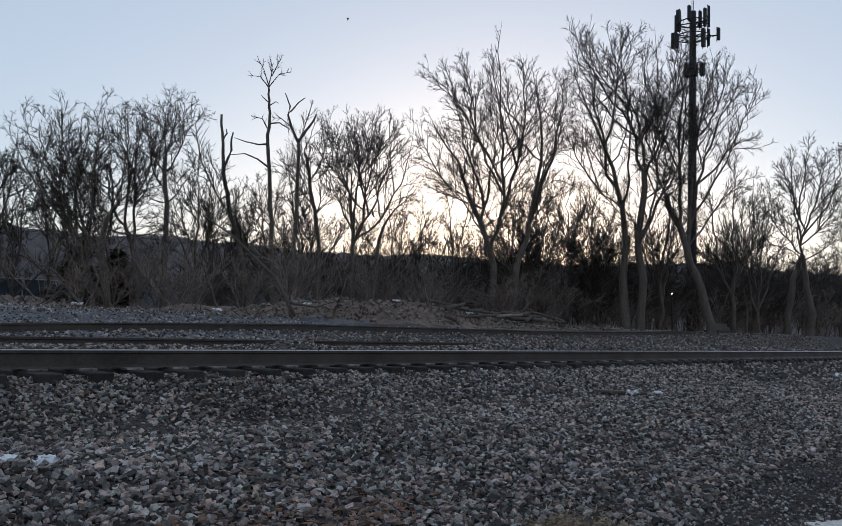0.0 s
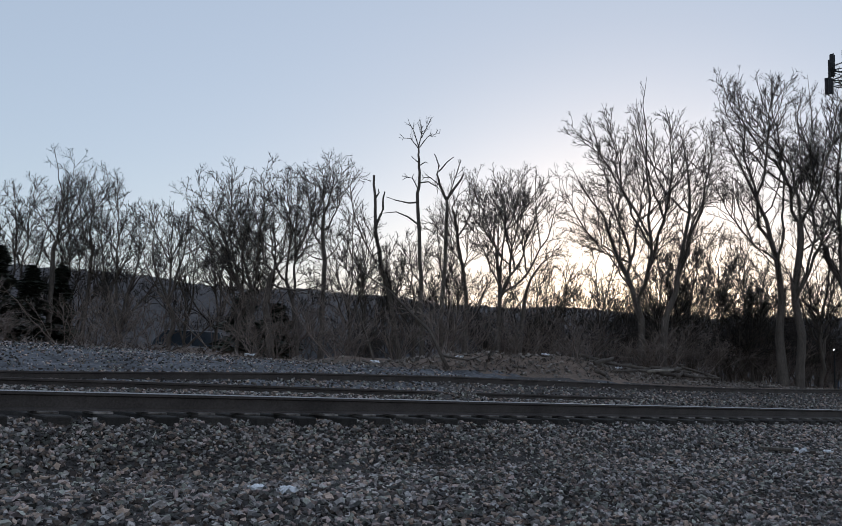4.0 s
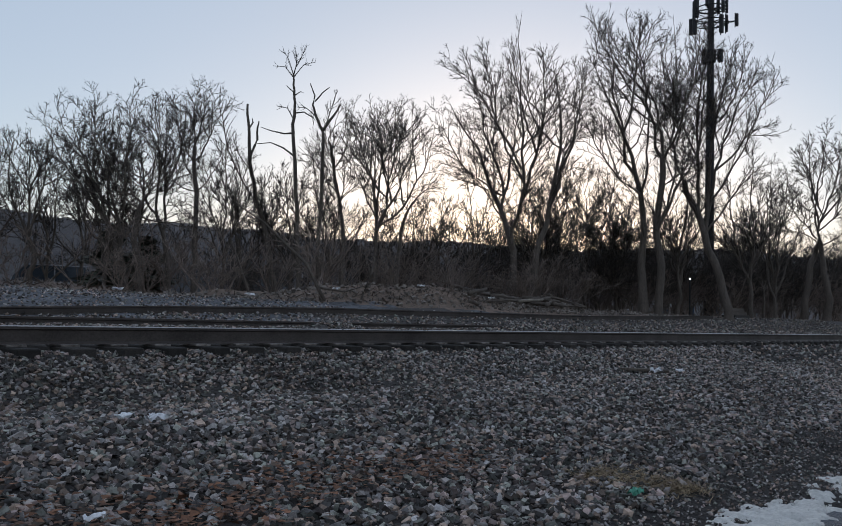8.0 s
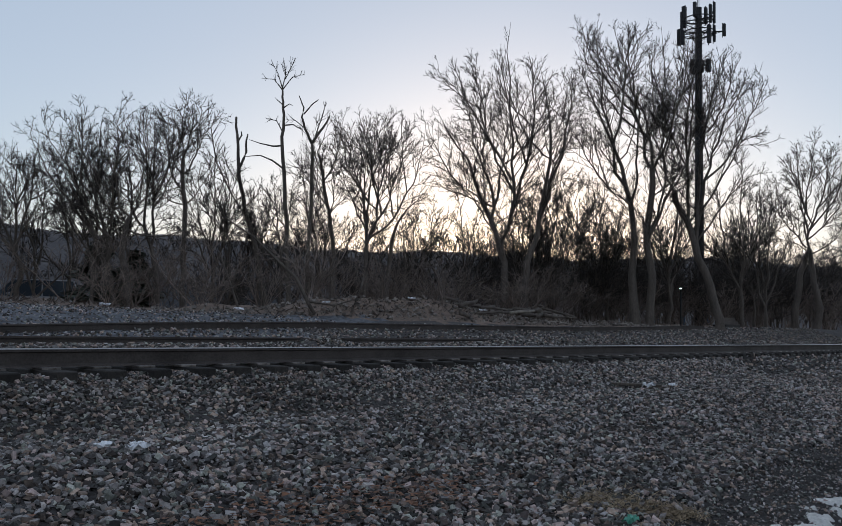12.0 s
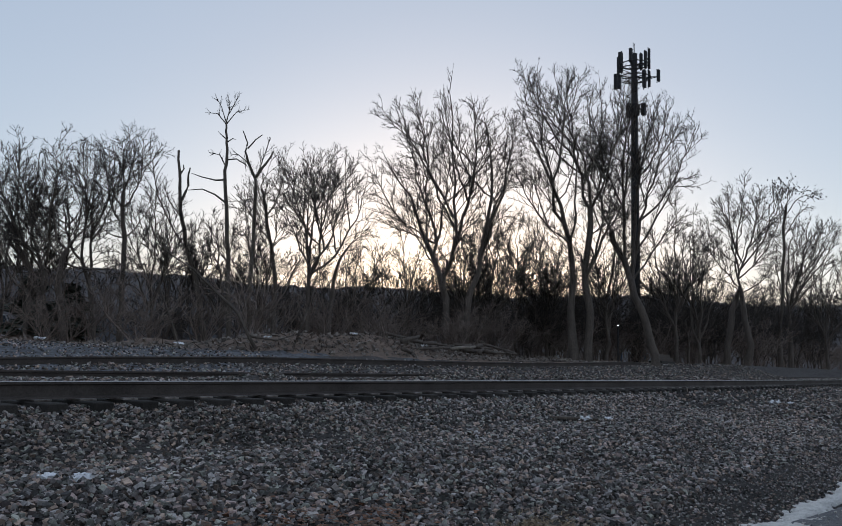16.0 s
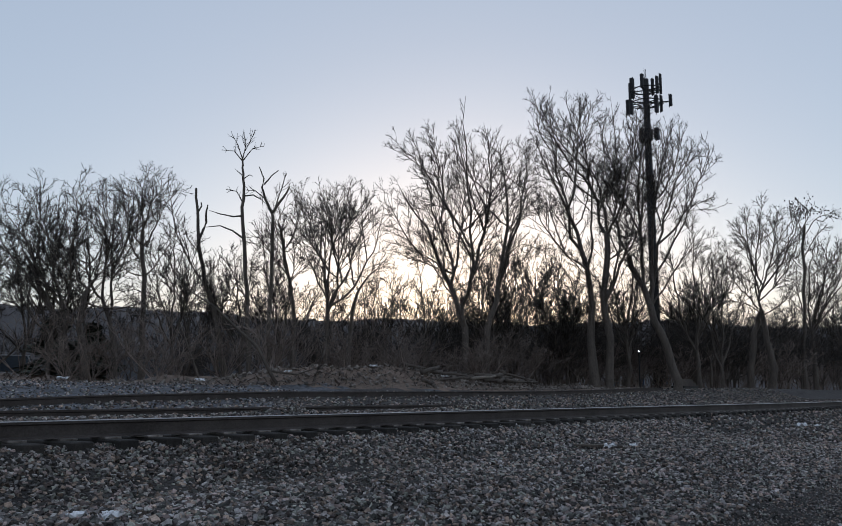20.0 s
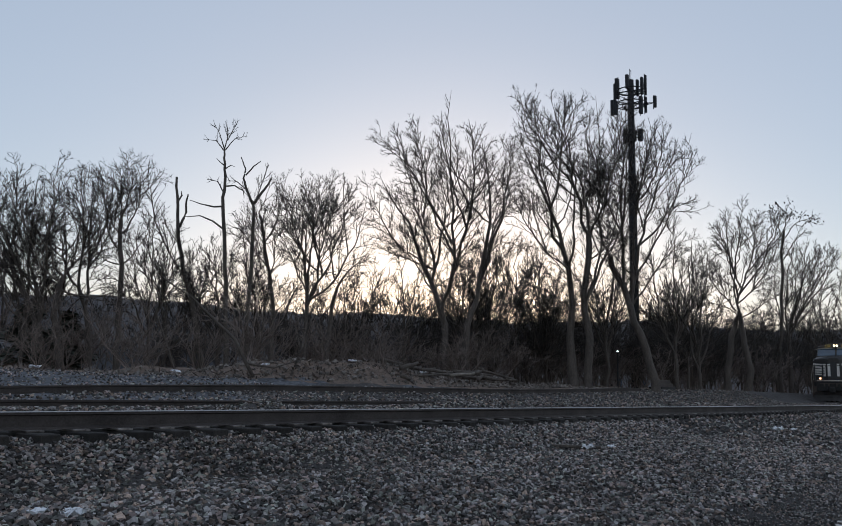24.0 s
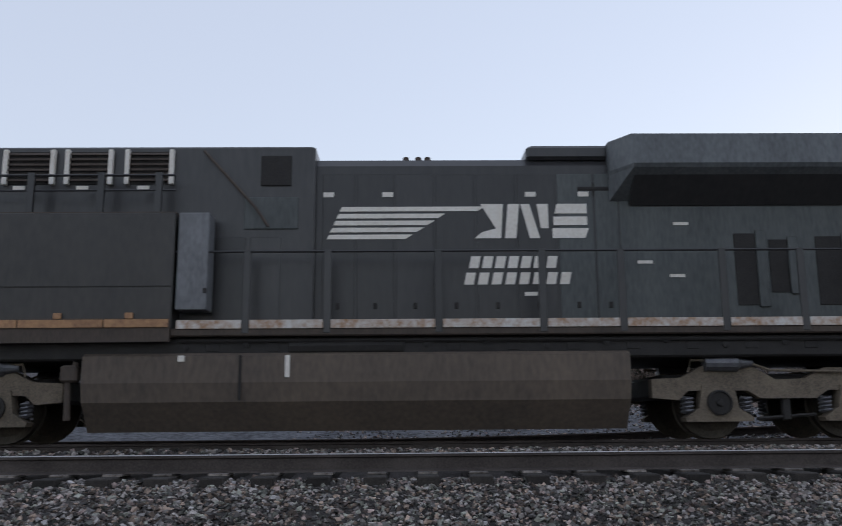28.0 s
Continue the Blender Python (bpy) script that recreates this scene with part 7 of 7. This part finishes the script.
def freight_car(label):
    C = empty("freight_car", label, "freight car", group="freight cars of the train")
    for side in (-1, 1):
        part("side_wall", Shape().box(0.0, 27.0, side * 1.5 - 0.03, side * 1.5 + 0.03, 1.05, 4.75), M["car_green"], C, "olive steel side with ribs")
        for k in range(28):
            part("rib", Shape().box(0.03 + k * 0.985, 0.13 + k * 0.985, side * 1.555 - 0.025, side * 1.555 + 0.025, 1.05, 4.75, 0.008), M["car_green"], C)
        part("side_sill", Shape().box(0.0, 27.0, side * 1.48 - 0.08, side * 1.48 + 0.08, 0.85, 1.12, 0.02), M["grime"], C)
    part("floor_frame", Shape().box(0.2, 26.8, -1.4, 1.4, 0.95, 1.15), M["grime"], C)
    arch = [(-1.58, 4.75), (-1.5, 4.95), (-1.2, 5.2), (-0.6, 5.4), (0, 5.45), (0.6, 5.4), (1.2, 5.2), (1.5, 4.95), (1.58, 4.75)]
    part("roof", Shape().prism(arch, -0.05, 27.05, "x"), M["car_roof"], C, "pale arched roof")
    for k in range(18):
        part("roof_rib", Shape().prism([(a * 1.01, b + 0.02) for a, b in arch], 0.6 + k * 1.5, 0.68 + k * 1.5, "x"), M["car_roof"], C)
    for x, nm in ((-0.02, "end_door"), (26.95, "end_door")):
        part(nm, Shape().box(x, x + 0.07, -1.48, 1.48, 1.05, 4.8, 0.01), M["car_green"], C)
    for x in (2.6, 24.4):
        for side in (-1, 1):
            part("truck_frame", Shape().prism([(x - 1.2, 0.4), (x - 0.9, 0.3), (x + 0.9, 0.3), (x + 1.2, 0.4), (x + 1.2, 0.62), (x + 0.5, 0.8), (x - 0.5, 0.8), (x - 1.2, 0.62)], side * 1.05 - 0.08, side * 1.05 + 0.08, "y"), M["under"], C)
        for d in (-0.88, 0.88):
            ws = new("wheelset", WHEELSET)
            ws.parent = C
            ws.location = (x + d, 0, 0.535)
    part("coupler", Shape().box(-0.75, 0.0, -0.13, 0.13, 0.78, 1.05, 0.04), M["grime"], C)
    return C


TRAIN = []
for k, (label, lead) in enumerate((("black freight locomotive with white stripes and lit headlights", True), ("second black locomotive with white nose stripes, coupled behind", False), ("third dark locomotive of the freight train", False))):
    L, sets = locomotive(label, lead)
    TRAIN.append((L, sets, 23.6 * k, 5.0))
for k in (0, 1):
    TRAIN.append((freight_car("olive freight car with a pale arched roof"), [], 23.6 * 2 + 18.2 + 28.4 * k, 13.5))


def front_at(t):
    """How far along the track the leading locomotive's origin is at t seconds."""
    d = t - 27.5
    return 4.2546 - 19.957 * d + 0.24 * d * d


def on_track(s, mid):
    """A vehicle's pose on the curve: s is its origin along the track, mid its middle behind that."""
    turn = math.atan((s + mid) / 1900.0) if s + mid > 0 else 0.0
    yc = FAR + GAUGE / 2 + float(bend(s + mid))
    return Matrix.Translation((s + mid, yc, 0.043)) @ Matrix.Rotation(turn, 4, "Z") @ Matrix.Translation((-mid, 0, 0))


def motions():
    """The train comes in from the right and passes; a bird flies off."""
    flight = ((0.0, 26.64, 27.95, 14.42), (0.5, 23.4, 30.67, 13.77), (1.0, 20.6, 33.0, 12.9), (2.0, 6.0, 45.0, 11.0), (6.0, -60.0, 90.0, 14.0), (28.0, -400.0, 340.0, 40.0))
    walk(bird, [(t, pose(x, y, z, 0, 0, 140)) for t, x, y, z in flight])
    for k, wing in enumerate(BIRD_WINGS):
        walk(wing, [(j * 0.1, pose(0, 0, 0, (28 if j % 2 else -24) * (1 if k else -1), 0, 0)) for j in range(26)] + [(28.0, pose(0, 0, 0))])
    times = [k * 1.0 for k in range(23)] + [23 + 0.25 * k for k in range(21)]
    spin = [0.0, 23.0] + [23 + k / 30 for k in range(1, 151)]
    for vehicle, sets, back, mid in TRAIN:
        walk(vehicle, [(t, on_track(front_at(t) + back, mid)) for t in times])
        for ws in sets:
            x = ws.location.x
            walk(ws, [(t, pose(x, 0, 0.535) @ Matrix.Rotation((front_at(max(t, 23.0)) - front_at(23.0)) / 0.535, 4, "Y")) for t in spin])


motions()
